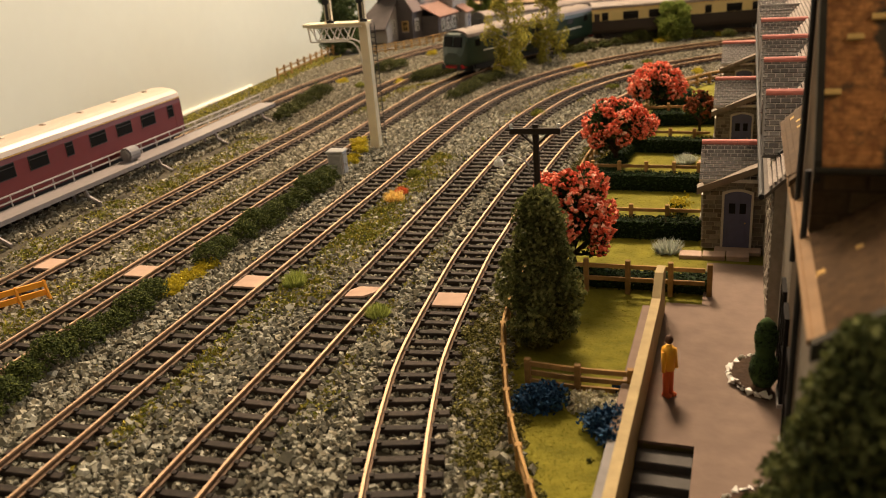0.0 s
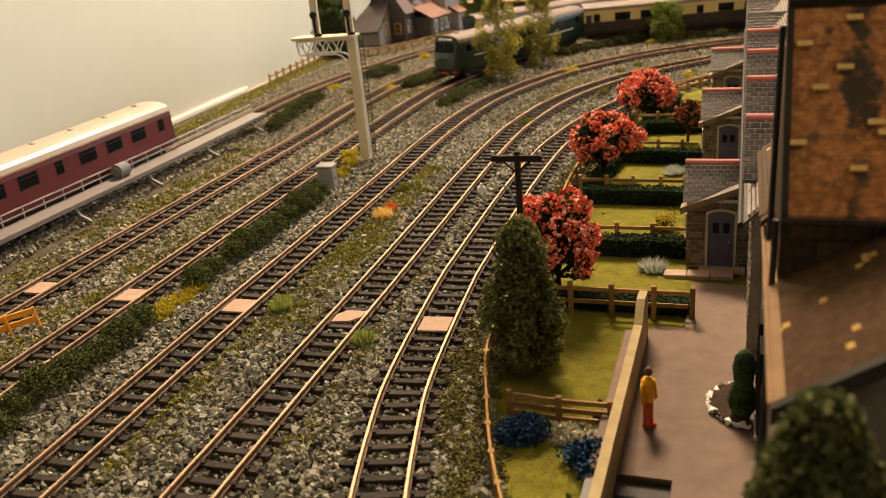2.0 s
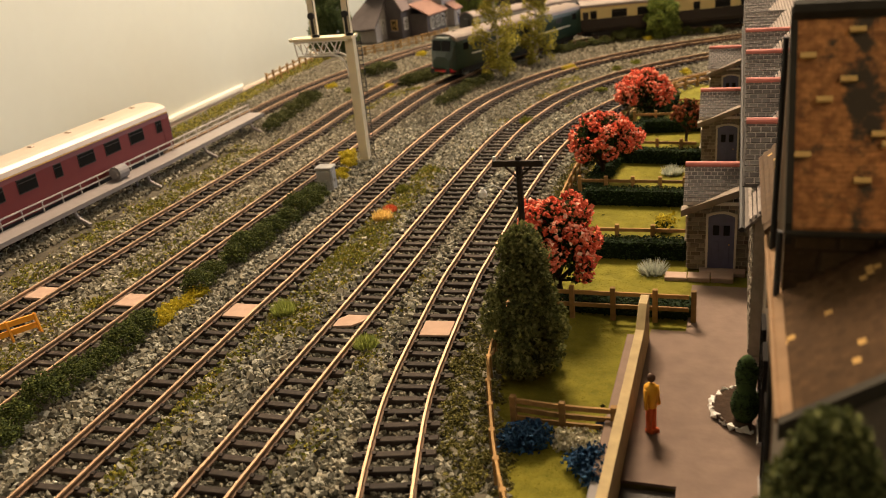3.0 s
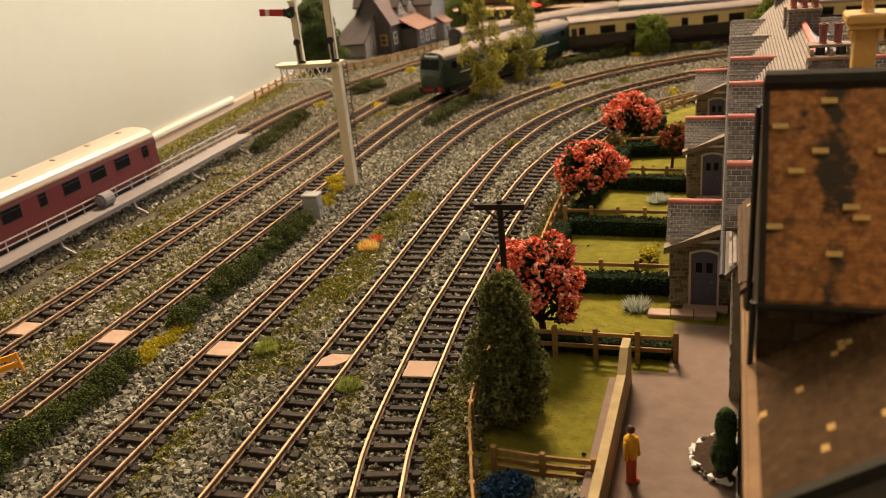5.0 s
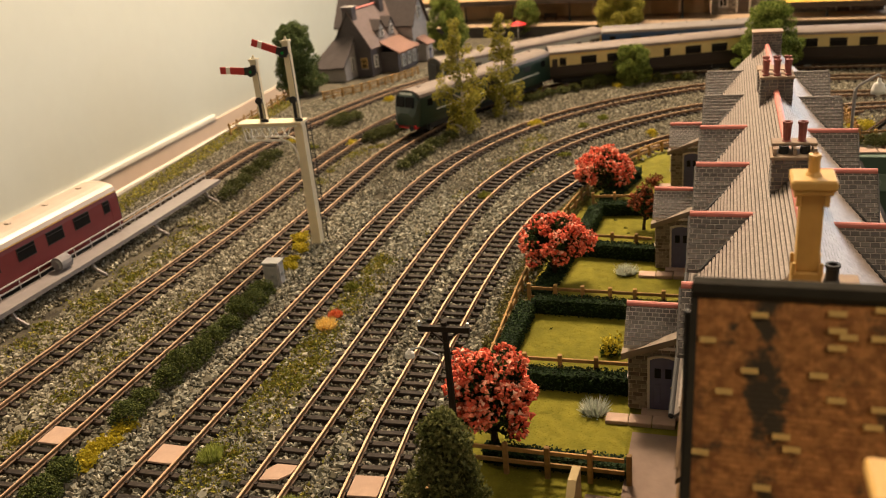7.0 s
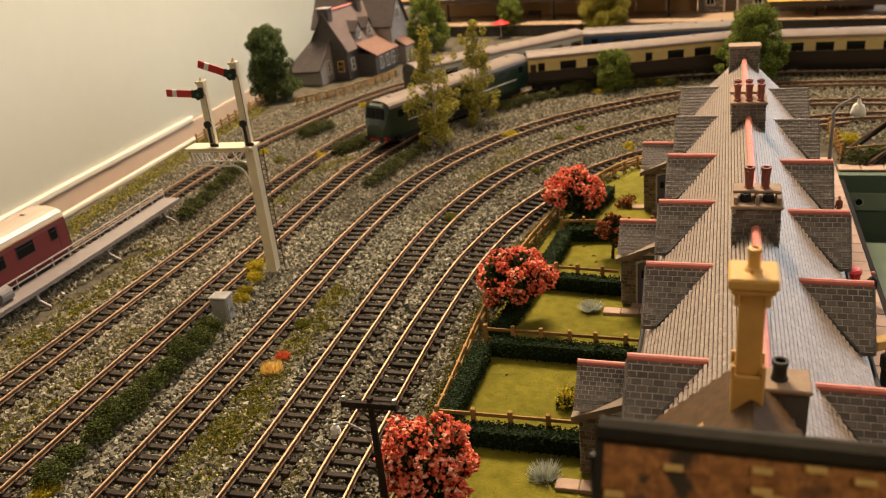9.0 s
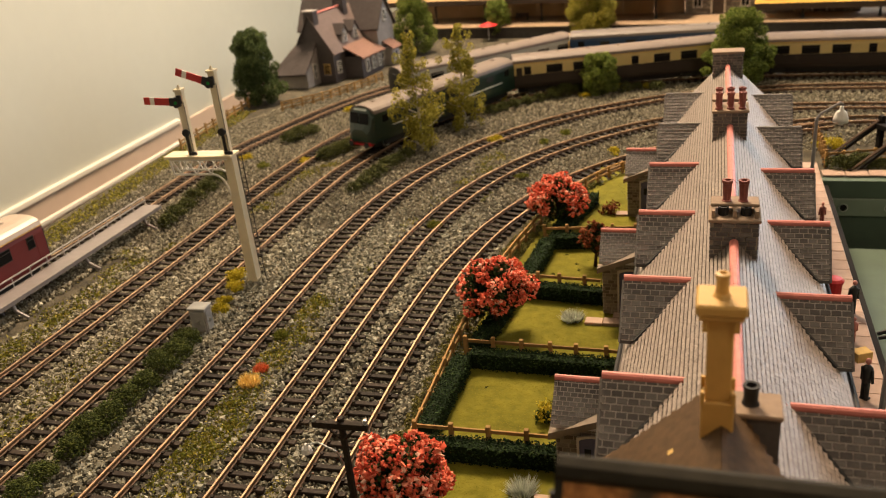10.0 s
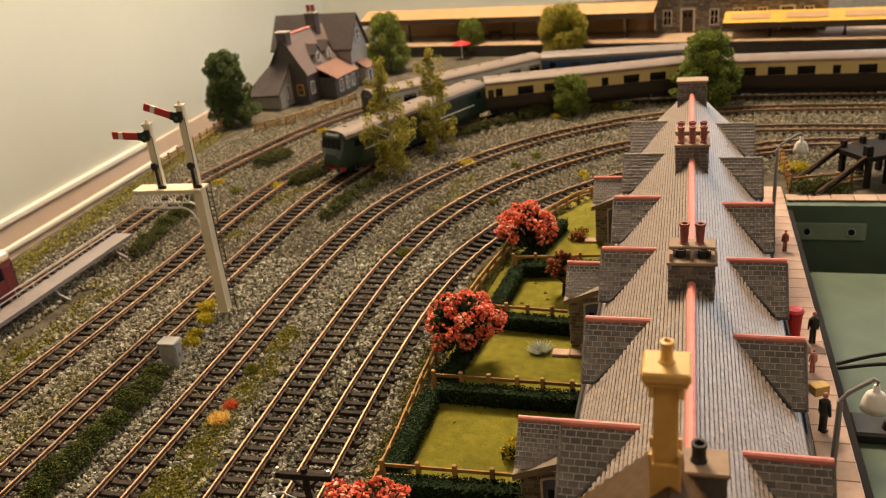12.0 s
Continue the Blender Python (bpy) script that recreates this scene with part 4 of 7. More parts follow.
def rear_extension(u):
    base = new("kitchen_extension")
    base.parent = terrace
    base.matrix_local = pose(0, u, 0)
    v0, hw, top, low = -0.026, 0.0125, 0.049, 0.037
    bm = bmesh.new()
    prism(bm, [(-hw, 0), (hw, 0), (hw, low), (0, top - 0.001), (-hw, low)], v0, 0.004, "x")
    part("extension_wall", bm, M_MORTAR, base)
    stone_courses("stonework", base, "u-", v0, 0.002, -hw, 0.0005, low)
    stone_courses("stonework", base, "v-", -hw, hw, v0, 0.0005, top, top=lambda a: top - abs(a) * 0.95)
    for e in (-1, 1):
        ln = math.hypot(hw + 0.002, top - low + 0.002)
        roof = bmesh.new()
        prism(roof, [(0, top), (e * (hw + 0.002), low - 0.002), (e * (hw + 0.002), low - 0.0034), (0, top - 0.0014)], v0 - 0.002, 0.004, "x")
        part("extension_roof", roof, M_JOINT, base)
        me = tile_sheet("slate_cladding", (v0 - 0.002, 0, top), (1, 0, 0), (0, e * (hw + 0.002), low - 0.002 - top), 10, 10, 0.0030, ln / 10, 0.0003, M_SLATE, thick=0.0002, gap=0.80, slot=0.89)
        part("slate_cladding", me, None, base, kind="stuff")
    ridge_tile_run(base, (v0 - 0.002, 0, top + 0.0002), (0.004, 0, top + 0.0002), 0.0014)
    # lean-to hood that rises to the house over the door
    bm = bmesh.new()
    prism(bm, [(v0 - 0.003, low - 0.009), (0.003, low + 0.004), (0.003, low + 0.0072), (v0 - 0.003, low - 0.0058)], -hw - 0.0035, -hw + 0.003, "y")
    part("bargeboard", bm, M_BROWNBOARD, base)
    window(base, (-0.0105, -hw - 0.0005, 0.0012), 0.0140, 0.0275, "u-", M_TRIM, door=True, arch=0.0016)
    window(base, (v0 - 0.0004, 0, 0.012), 0.008, 0.012, "v-", M_TRIM)
    bm = bmesh.new()
    bx(bm, v0 + 0.006, 0.001, -hw - 0.006, -hw, -0.001, 0.0012, bevel=0.0003)
    part("doorstep", bm, M_PAVINGSTONE, base)
    return base


for u in (0.0485, 0.2085, 0.3625):
    rear_extension(u)
for k in range(6):
    for u, w in ((DORMERS[k] - 0.012, 0.009), (DORMERS[k] + 0.013, 0.009)):
        if k % 2 == 0 and (u > DORMERS[k] or k == 0):
            continue
        window(terrace, (0.0014, u, 0.014), w, 0.016, "v-", M_TRIM)
    window(terrace, (0.0836, DORMERS[k] - 0.010, 0.014), 0.010, 0.016, "v+", M_TRIM)


def chimney(u, pots, w=0.0185, l=0.015, top=0.1075):
    base = new("chimney_stack")
    base.parent = terrace
    base.matrix_local = pose(RIDGE_V, u, 0)
    bm = bmesh.new()
    bx(bm, -w / 2, w / 2, -l / 2, l / 2, RIDGE_Z - w / 2 - 0.004, top)
    part("shaft", bm, M_MORTAR, base)
    for f, lev, a in (("u-", -l / 2, w / 2), ("u+", l / 2, w / 2), ("v-", -w / 2, l / 2), ("v+", w / 2, l / 2)):
        stone_courses("stonework", base, f, -a, a, lev, RIDGE_Z - w / 2 - 0.003, top - 0.0005, M_SLATE, 0.0042, 0.002)
    bm = bmesh.new()
    bx(bm, -w / 2 - 0.0011, w / 2 + 0.0011, -l / 2 - 0.0011, l / 2 + 0.0011, top, top + 0.0014, bevel=0.0003)
    part("cap", bm, M_CAPTAN, base)
    if pots == 2:
        for x in (-0.0045, 0.0045):
            bm = bmesh.new()
            lathe(bm, (x, -0.002, top + 0.0014), [(0.0021, 0), (0.0021, 0.0036), (0.0014, 0.0036), (0.0014, 0.001)], 10)
            part("chimney_pot", bm, M_BLACK, base, "short black pot under the slab")
        for x in (-w / 2 + 0.0008, w / 2 - 0.0008, 0.0):
            bm = bmesh.new()
            bx(bm, x - 0.0007, x + 0.0007, -l / 2 + 0.001, l / 2 - 0.001, top + 0.0014, top + 0.0045)
            part("slab_support", bm, M_CAPTAN, base)
        bm = bmesh.new()
        bx(bm, -w / 2 - 0.0004, w / 2 + 0.0004, -0.0015, l / 2 + 0.0004, top + 0.0045, top + 0.0058, bevel=0.0003)
        part("slab", bm, M_CAPTAN, base)
        top += 0.0036
    rows = (0.0025,) if pots < 3 else (-0.0055, 0.0055)
    for y in rows:
        for i in range(pots):
            x = (i - (pots - 1) / 2) * 0.0065
            bm = bmesh.new()
            lathe(bm, (x, y, top + 0.0014), [(0.0021, 0), (0.0021, 0.001), (0.0016, 0.0014), (0.0019, 0.0085), (0.0022, 0.0088), (0.0022, 0.010), (0.0013, 0.010), (0.0013, 0.007)], 12)
            part("chimney_pot", bm, M_POT, base, "dull red clay pot", smooth=False)
    return base


chimney(0.092, 2)
chimney(0.260, 3, 0.0185, 0.018)
chimney(0.300, 0, 0.019, 0.013, 0.1035)
chimney(0.418, 0, 0.021, 0.012, 0.1085)

# ---- the tall house at the near end ----
house = thing("end_house", (O_X, O_Y, 0), "tall brick house with orange tiled roof, ochre and sooty tiles", "house", rz=T_RZ)
HV0, HV1 = 0.006, 0.125
RU, RZ, EU, EZ = -0.123, 0.1420, -0.1513, 0.0982
bm = bmesh.new()
bx(bm, HV0, HV1, EU + 0.004, -0.089, 0.0, EZ)
prism(bm, [(EU + 0.004, EZ), (RU, RZ - 0.003), (-0.09, EZ)], HV0, HV1, "x")
part("wall", bm, M_DARKTILE, house, "dark stone walls")
stone_courses("stonework", house, "u-", HV0, HV1, EU + 0.004, 0.06, EZ - 0.002, M_BROWNSTONE, 0.0095, 0.0058)


def tile_field(name, parent, origin, along, down, rows, cols, w, h, kinds, picked=0, lift=0.0007):
    """Tiles on a slope in several colours: one joined sheet for each colour."""
    o, a, b = Vector(origin), Vector(along).normalized(), Vector(down).normalized()
    nrm = a.cross(b).normalized()
    nrm = -nrm if nrm.z < 0 else nrm
    sheets, single = {}, {}
    for r in range(rows):
        for c in range(cols):
            x0 = (c + (0.5 if r % 2 else 0)) * w
            if x0 + w > cols * w:
                continue
            key = kinds(c / cols, r / rows)
            if picked and r < picked:
                me = single.get(key)
                if me is None:
                    me = bpy.data.meshes.new("tile")
                    me.from_pydata([(0, 0, 0.0002), (w * 0.96, 0, 0.0002), (w * 0.96, h * 0.99, 0.0002 + lift), (0, h * 0.99, 0.0002 + lift), (w * 0.96, h * 0.99, 0), (0, h * 0.99, 0)], [], [(0, 1, 2, 3), (3, 2, 4, 5)])
                    me.materials.append(key)
                    single[key] = me
                place = o + a * (x0 + w * 0.02) + b * (r * h)
                rot = Matrix((a, b, nrm)).transposed().to_4x4()
                part("tile", me, None, parent, at=Matrix.Translation(place) @ rot)
                continue
            vs, fs = sheets.setdefault(key, ([], []))
            k = len(vs)
            j = random.uniform(0, 0.3) * lift
            e = w * 0.035
            for yy, hh in ((r * h, 0.0002), ((r + 1) * h * 0.99, lift + j)):
                vs += [o + a * (x0 + e) + b * yy + nrm * hh, o + a * (x0 + w - e) + b * yy + nrm * hh]
            vs += [o + a * (x0 + e) + b * (r + 1) * h * 0.99, o + a * (x0 + w - e) + b * (r + 1) * h * 0.99]
            fs += [(k, k + 1, k + 3, k + 2), (k + 2, k + 3, k + 5, k + 4)]
    for key, (vs, fs) in sheets.items():
        me = bpy.data.meshes.new(name)
        me.from_pydata([tuple(q) for q in vs], [], fs)
        me.materials.append(key)
        part(name, me, None, parent, kind="stuff")


slope = math.hypot(RU - EU, RZ - EZ)
bm = bmesh.new()
prism(bm, [(RU, RZ), (EU - 0.001, EZ - 0.0016), (EU - 0.001, EZ - 0.0035), (RU, RZ - 0.003)], HV0 + 0.0008, HV1 + 0.002, "x")
part("roof", bm, M_NEARTILE, house)
tile_field("roof_tiling", house, (HV0 + 0.0008, RU, RZ), (1, 0, 0), (0, EU - RU, EZ - RZ), 42, 52, 0.0024, slope / 42, lambda a, b: M_NEARTILE, 5, lift=0.00007)
# ochre tiles set among the orange ones
OCHRE = [(3.3, 3), (0.3, 6.9), (7.7, 2.1), (7.7, 4.3), (8.3, 5.5), (7.7, 6.6), (2.8, 10.4), (6.7, 11), (1.35, 13.5), (7.7, 13.4), (4.7, 19.4), (5.3, 20.8), (3.7, 26), (0.1, 22.2)]
OCHRE += [(random.uniform(9.5, 33), random.uniform(1, 30)) for _ in range(34)]
o, dn = Vector((HV0 + 0.0008, RU, RZ)), Vector((0, EU - RU, EZ - RZ)).normalized()
rot = Matrix((Vector((1, 0, 0)), dn, Vector((1, 0, 0)).cross(dn))).transposed().to_4x4()
bm = bmesh.new()
bx(bm, 0, 0.0036, 0, slope / 42 * 1.05, -0.0014, -0.00035)
bmesh.ops.scale(bm, vec=(1, 1, -1 if rot.to_3x3().col[2].z > 0 else 1), verts=bm.verts)
OCHRE_MESH = finish(bm, "ochre_tile", M_OCHRETILE)
for c, r in OCHRE:
    part("ochre_tile", OCHRE_MESH, None, house, at=Matrix.Translation(o + Vector((c * 0.0036, 0, 0)) + dn * (round(r * 42 / 32) * slope / 42)) @ rot)
bm = bmesh.new()
prism(bm, [(RU, RZ + 0.0012), (EU - 0.0015, EZ - 0.0006), (EU - 0.0015, EZ - 0.006), (RU, RZ - 0.005)], HV0 - 0.0004, HV0 + 0.0012, "x")
part("bargeboard", bm, M_VERGEDARK, house)
bm = bmesh.new()
prism(bm, [(RU, RZ), (-0.088, EZ - 0.002), (-0.088, EZ - 0.004), (RU, RZ - 0.003)], HV0 + 0.0008, HV1 + 0.002, "x")
part("roof", bm, M_BROWNTILE, house)
bm = bmesh.new()
cyl(bm, (HV0, RU, RZ + 0.0002), (HV1 + 0.002, RU, RZ + 0.0002), 0.0026, n=8)
part("ridge", bm, M_VERGEDARK, house)
for e, z in ((EU - 0.002, EZ - 0.003),):
    bm = bmesh.new()
    cyl(bm, (HV0, e, z), (HV1, e, z), 0.0009, n=8)
    part("gutter", bm, M_VERGEDARK, house)
bm = bmesh.new()
cyl(bm, (HV0 - 0.0012, EU + 0.002, 0.002), (HV0 - 0.0012, EU + 0.002, EZ - 0.004), 0.0008, n=8)
cyl(bm, (HV0 - 0.0012, -0.118, 0.058), (HV0 - 0.0012, RU, RZ - 0.006), 0.0008, n=8)
part("drainpipe", bm, M_BLACK, house)
# rear wing with its own ridge towards the terrace, and the tall cream chimney
bm = bmesh.new()
prism(bm, [(0.006, 0.0), (0.050, 0.0), (0.050, 0.0905), (0.037, 0.1115), (0.006, 0.083)], -0.10, -0.047, "y")
part("wing_wall", bm, M_STONE, house)
tile_field("roof_tiling", house, (0.037, -0.112, 0.1137), (0, 1, 0), (-1, 0, -0.95), 24, 34, 0.002, 0.00202, lambda a, b: M_OCHRETILE if random.random() < 0.012 else M_BROWNTILE, lift=0.0003)
bm = bmesh.new()
prism(bm, [(0.037, 0.1135), (0.0025, 0.0807), (0.0025, 0.079), (0.037, 0.1112)], -0.115, -0.044, "y")
part("wing_roof", bm, M_BROWNTILE, house)
# the street side of the wing narrows to the terrace's roof
part("roof_tiling", tile_sheet("roof_tiling", (0.037, -0.112, 0.1137), (0, 1, 0), (1, 0, -0.80), 27, 34, 0.002, 0.00202, 0.0004, M_BROWNTILE, keep=lambda b: (0, 0.067 * max(0.0, 1 - b / 0.057)), slot=0.96), None, house, kind="stuff")
bm = bmesh.new()
top_ = [bm.verts.new(c) for c in ((0.037, -0.115, 0.1135), (0.037, -0.044, 0.1135), (0.080, -0.115, 0.0791))]
low_ = [bm.verts.new((v.co.x, v.co.y, v.co.z - 0.002)) for v in top_]
bm.faces.new(top_)
bm.faces.new(low_[::-1])
for i in range(3):
    bm.faces.new((top_[i], low_[i], low_[(i + 1) % 3], top_[(i + 1) % 3]))
part("wing_roof", bm, M_BROWNTILE, house)


def cream_chimney(x, y, drop, foot=0.0046):
    """Tall cream plastic chimney with a stepped cap and one pot."""
    stack = new("chimney_stack")
    stack.parent = house
    stack.matrix_local = pose(x, y, -drop) @ Matrix.Diagonal((0.88, 0.88, 1, 1))
    bm = bmesh.new()
    bx(bm, -foot, foot, -foot, foot, 0.106, 0.1205, bevel=0.0004)
    bx(bm, -0.0036, 0.0036, -0.0036, 0.0036, 0.1205, 0.1445, bevel=0.0004)
    part("shaft", bm, M_CREAM, stack, "cream plastic stack")
    for px_, py_ in ((-0.0042, -0.0042), (0.0042, -0.0042), (-0.0042, 0.0042), (0.0042, 0.0042)):
        for r, z0, z1 in ((0.0006, 0.1195, 0.1235), (0.0008, 0.1410, 0.1455)):
            bm = bmesh.new()
            bx(bm, px_ - r, px_ + r, py_ - r, py_ + r, z0, z1, bevel=0.0002)
            part("finial" if r < 0.0007 else "corbel", bm, M_CREAM, stack)
    bm = bmesh.new()
    bx(bm, -0.0060, 0.0060, -0.0060, 0.0060, 0.1445, 0.1460, bevel=0.0004)
    bx(bm, -0.0068, 0.0068, -0.0068, 0.0068, 0.1460, 0.149, bevel=0.0006)
    part("cap", bm, M_CREAM, stack)
    bm = bmesh.new()
    lathe(bm, (0, 0, 0.149), [(0.0026, 0), (0.0018, 0.001), (0.0017, 0.0045), (0.0020, 0.005), (0.0020, 0.006), (0.0010, 0.0062), (0.0010, 0.005)], 12)
    part("chimney_pot", bm, M_CREAM, stack)


cream_chimney(0.0358, -0.0615, 0.0)
cream_chimney(0.0430, -0.173, 0.017, 0.0085)
small = new("chimney_stack")
small.parent = house
small.matrix_local = pose(0.0455, -0.050, -0.001)
bm = bmesh.new()
bx(bm, -0.0065, 0.0065, -0.005, 0.005, 0.085, 0.1105)
part("shaft", bm, M_SLATE, small)
bm = bmesh.new()
bx(bm, -0.0072, 0.0072, -0.0058, 0.0058, 0.1105, 0.1120, bevel=0.0004)
part("cap", bm, M_CAPTAN, small)
bm = bmesh.new()
lathe(bm, (-0.001, 0, 0.112), [(0.0024, 0), (0.0019, 0.0012), (0.0019, 0.0045), (0.0022, 0.0048), (0.0022, 0.0058), (0.0014, 0.0058), (0.0014, 0.004)], 12)
part("chimney_pot", bm, M_BLACK, small)
# low wing beside the yard, whose roof slopes up from a cream gutter
bm = bmesh.new()
prism(bm, [(0.006, 0.0), (0.066, 0.0), (0.066, 0.0735), (0.036, 0.0945), (0.006, 0.0735)], -0.200, EU + 0.002, "y")
part("low_wing_wall", bm, M_STONE, house)
LOW_OCHRE = {(12, 2), (11, 1), (13, 7), (6, 10), (3, 9), (18, 13), (17, 13), (18, 14), (17, 12), (6, 17), (5, 16)}
tile_field("roof_tiling", house, (0.0035, -0.2035, 0.0758), (0, 1, 0), (1, 0, 0.665), 22, 23, 0.0024, 0.0018, lambda a, b: M_OCHREDIM if (round(a * 23), round(b * 22)) in LOW_OCHRE else M_LOWTILE, lift=0.00005)
bm = bmesh.new()
prism(bm, [(0.0055, 0.0765), (0.036, 0.0972), (0.070, 0.0742), (0.070, 0.0722), (0.036, 0.0952), (0.0055, 0.0745)], -0.2035, EU + 0.002, "y")
part("low_wing_roof", bm, M_LOWTILE, house)
bm = bmesh.new()
prism(bm, [(0.0038, 0.0741), (0.0038, 0.0765), (0.0061, 0.0781), (0.0061, 0.0741)], -0.2040, -0.035, "y")
part("eave", bm, M_TANEAVE, house, "tan tiled eave")
bm = bmesh.new()
cyl(bm, (0.0036, -0.2035, 0.0761), (0.0036, -0.036, 0.0761), 0.0008, n=8)
part("gutter", bm, M_TANEAVE, house)
bm = bmesh.new()
prism(bm, [(0.0035, 0.0731), (0.036, 0.0952), (0.072, 0.0708), (0.072, 0.0745), (0.036, 0.0988), (0.0035, 0.0768)], -0.2060, -0.2035, "y")
part("bargeboard", bm, M_VERGEDARK, house)
for u in (-0.035, -0.085, -0.105, -0.135):
    window(house, (0.0055, u, 0.006), 0.012, 0.03, "v-", M_DARK)

# ---- trackside things ----
def semaphore_gantry():
    base = thing("semaphore_signal", (-0.0600, 0.6345, -0.001), "cream bracket semaphore signal with two red arms", "signal", rz=-14)
    bm = bmesh.new()
    prism(bm, [(-0.0038, -0.0038), (0.0038, -0.0038), (0.0038, 0.0038), (-0.0038, 0.0038)], 0, 0.001, "z")
    a = [bm.verts.new((sx * 0.0035, sy * 0.0035, 0.001)) for sx, sy in ((-1, -1), (1, -1), (1, 1), (-1, 1))]
    b = [bm.verts.new((sx * 0.0032, sy * 0.0032, 0.0935)) for sx, sy in ((-1, -1), (1, -1), (1, 1), (-1, 1))]
    for i in range(4):
        bm.faces.new((a[i], a[(i + 1) % 4], b[(i + 1) % 4], b[i]))
    part("main_post", bm, M_SIGNALPOST, base)
    bm = bmesh.new()
    bx(bm, -0.046, 0.004, -0.0065, 0.0065, 0.0925, 0.0942, bevel=0.0003)
    deck = part("platform", bm, M_SIGNALPOST, base)
    for i in range(4):
        bm = bmesh.new()
        bx(bm, -0.0462, 0.0042, -0.0066 + i * 0.0034, -0.0036 + i * 0.0034, 0.0942, 0.0946)
        part("plank", bm, M_SIGNALPOST, deck)
    for y in (-0.005, 0.005):
        bm = bmesh.new()
        cyl(bm, (-0.043, y, 0.0918), (0, y, 0.0918), 0.0007, n=6)
        cyl(bm, (-0.041, y, 0.0815), (-0.012, y, 0.0815), 0.0007, n=6)
        cyl(bm, (-0.0425, y, 0.0918), (-0.0415, y, 0.0815), 0.0007, n=6)
        for i in range(6):
            x0, x1 = -0.041 + i * 0.0055, -0.041 + (i + 1) * 0.0055
            za, zb = (0.0815, 0.0918) if i % 2 else (0.0918, 0.0815)
            cyl(bm, (x0, y, za), (x1, y, zb), 0.0005, n=5)
        pts = [(-0.012, y, 0.0815), (-0.008, y, 0.080), (-0.005, y, 0.077), (-0.0035, y * 0.7, 0.071), (-0.003, y * 0.5, 0.064)]
        tube(bm, pts, 0.0007)
        part("lattice", bm, M_WHITE, base)

    def mast(x, top, lift, tilt):
        bm = bmesh.new()
        bx(bm, x - 0.0024, x + 0.0024, -0.0022, 0.0022, 0.0942, top, bevel=0.0003)
        bx(bm, x - 0.0029, x + 0.0029, -0.0029, 0.0029, top - 0.0015, top)
        lathe(bm, (x, 0, top), [(0.0018, 0), (0.001, 0.001), (0.0006, 0.0024)], 8)
        post = part("mast", bm, M_SIGNALPOST, base)
        z = top - lift
        m = Matrix.Translation((x, -0.0031, z)) @ Euler((0, radians(tilt), 0)).to_matrix().to_4x4()
        for n, mat, x0, x1 in (("arm", M_SIGRED, -0.0255, -0.0210), ("arm_stripe", M_WHITE, -0.0210, -0.0178), ("arm", M_SIGRED, -0.0178, -0.0065)):
            bm = bmesh.new()
            bx(bm, x0, x1, -0.0005, 0.0005, -0.0023, 0.0025, m=m)
            part(n, bm, mat, post)
        bm = bmesh.new()
        bx(bm, -0.0068, 0.0012, -0.0007, 0.0005, -0.0026, 0.0028, m=m)
        for cz in (0.0014, -0.0016):
            cyl(bm, m @ Vector((-0.0022, -0.001, cz)), m @ Vector((-0.0022, 0.0006, cz)), 0.0022, n=10)
        bx(bm, x - 0.0014, x + 0.0018, -0.0036, -0.0016, z - 0.001, z + 0.0045)
        part("spectacle_plate", bm, M_BLACK, post)
        bm = bmesh.new()
        cyl(bm, m @ Vector((-0.0020, -0.0014, -0.0002)), m @ Vector((-0.0020, -0.0002, -0.0002)), 0.0011, n=10)
        part("lens", bm, glass("lens_green", (0.02, 0.22, 0.05)), post)
        bm = bmesh.new()
        cyl(bm, (x - 0.0002, -0.0036, 0.110), (x - 0.0002, -0.0018, 0.110), 0.0026, n=10)
        cyl(bm, (x, -0.0026, 0.097), (x, -0.0026, 0.110), 0.0012, n=6)
        bx(bm, x - 0.0008, x + 0.0045, -0.0034, -0.0018, 0.0945, 0.0965)
        cyl(bm, (x + 0.001, -0.0028, 0.0965), (x + 0.0034, -0.0028, 0.0945), 0.0009, n=6)
        part("balance_weight", bm, M_BLACK, post)
        bm = bmesh.new()
        cyl(bm, (x + 0.0024, -0.002, 0.0955), (x + 0.0024, -0.002, z), 0.00025, n=4)
        part("rod", bm, M_BLACK, post)
        bm = bmesh.new()
        bx(bm, x - 0.0012, x + 0.0012, 0.0016, 0.0036, z - 0.002, z + 0.0035, bevel=0.0003)
        part("lamp", bm, M_BLACK, post)

    mast(-0.0005, 0.151, 0.0085, 20)
    mast(-0.0270, 0.1395, 0.0085, 4)
    bm = bmesh.new()
    for x in (0.0032, 0.0066):
        cyl(bm, (x, 0.004, 0.0), (x, 0.004, 0.093), 0.00035, n=5)
    for i in range(26):
        cyl(bm, (0.0032, 0.004, 0.004 + i * 0.0034), (0.0066, 0.004, 0.004 + i * 0.0034), 0.0003, n=4)
    part("ladder", bm, M_BLACK, base)


semaphore_gantry()

# grey relay box
box_thing = thing("relay_box", (-0.0800, 0.566, -0.0025), "small grey lineside relay cabinet beside the hedge", "cabinet", rz=-14)
bm = bmesh.new()
bx(bm, -0.0055, 0.0055, -0.0045, 0.0045, 0, 0.0165, bevel=0.0004)
part("body", bm, M_GREYBOX, box_thing)
bm = bmesh.new()
bx(bm, -0.0063, 0.0063, -0.0053, 0.0053, 0.0165, 0.0182, bevel=0.0005)
part("roof", bm, M_GREYBOX, box_thing)
bm = bmesh.new()
bx(bm, -0.0045, 0.0045, -0.0050, -0.0044, 0.0015, 0.0155, bevel=0.0002)
bx(bm, 0.0054, 0.0060, -0.0036, 0.0036, 0.0015, 0.0155, bevel=0.0002)
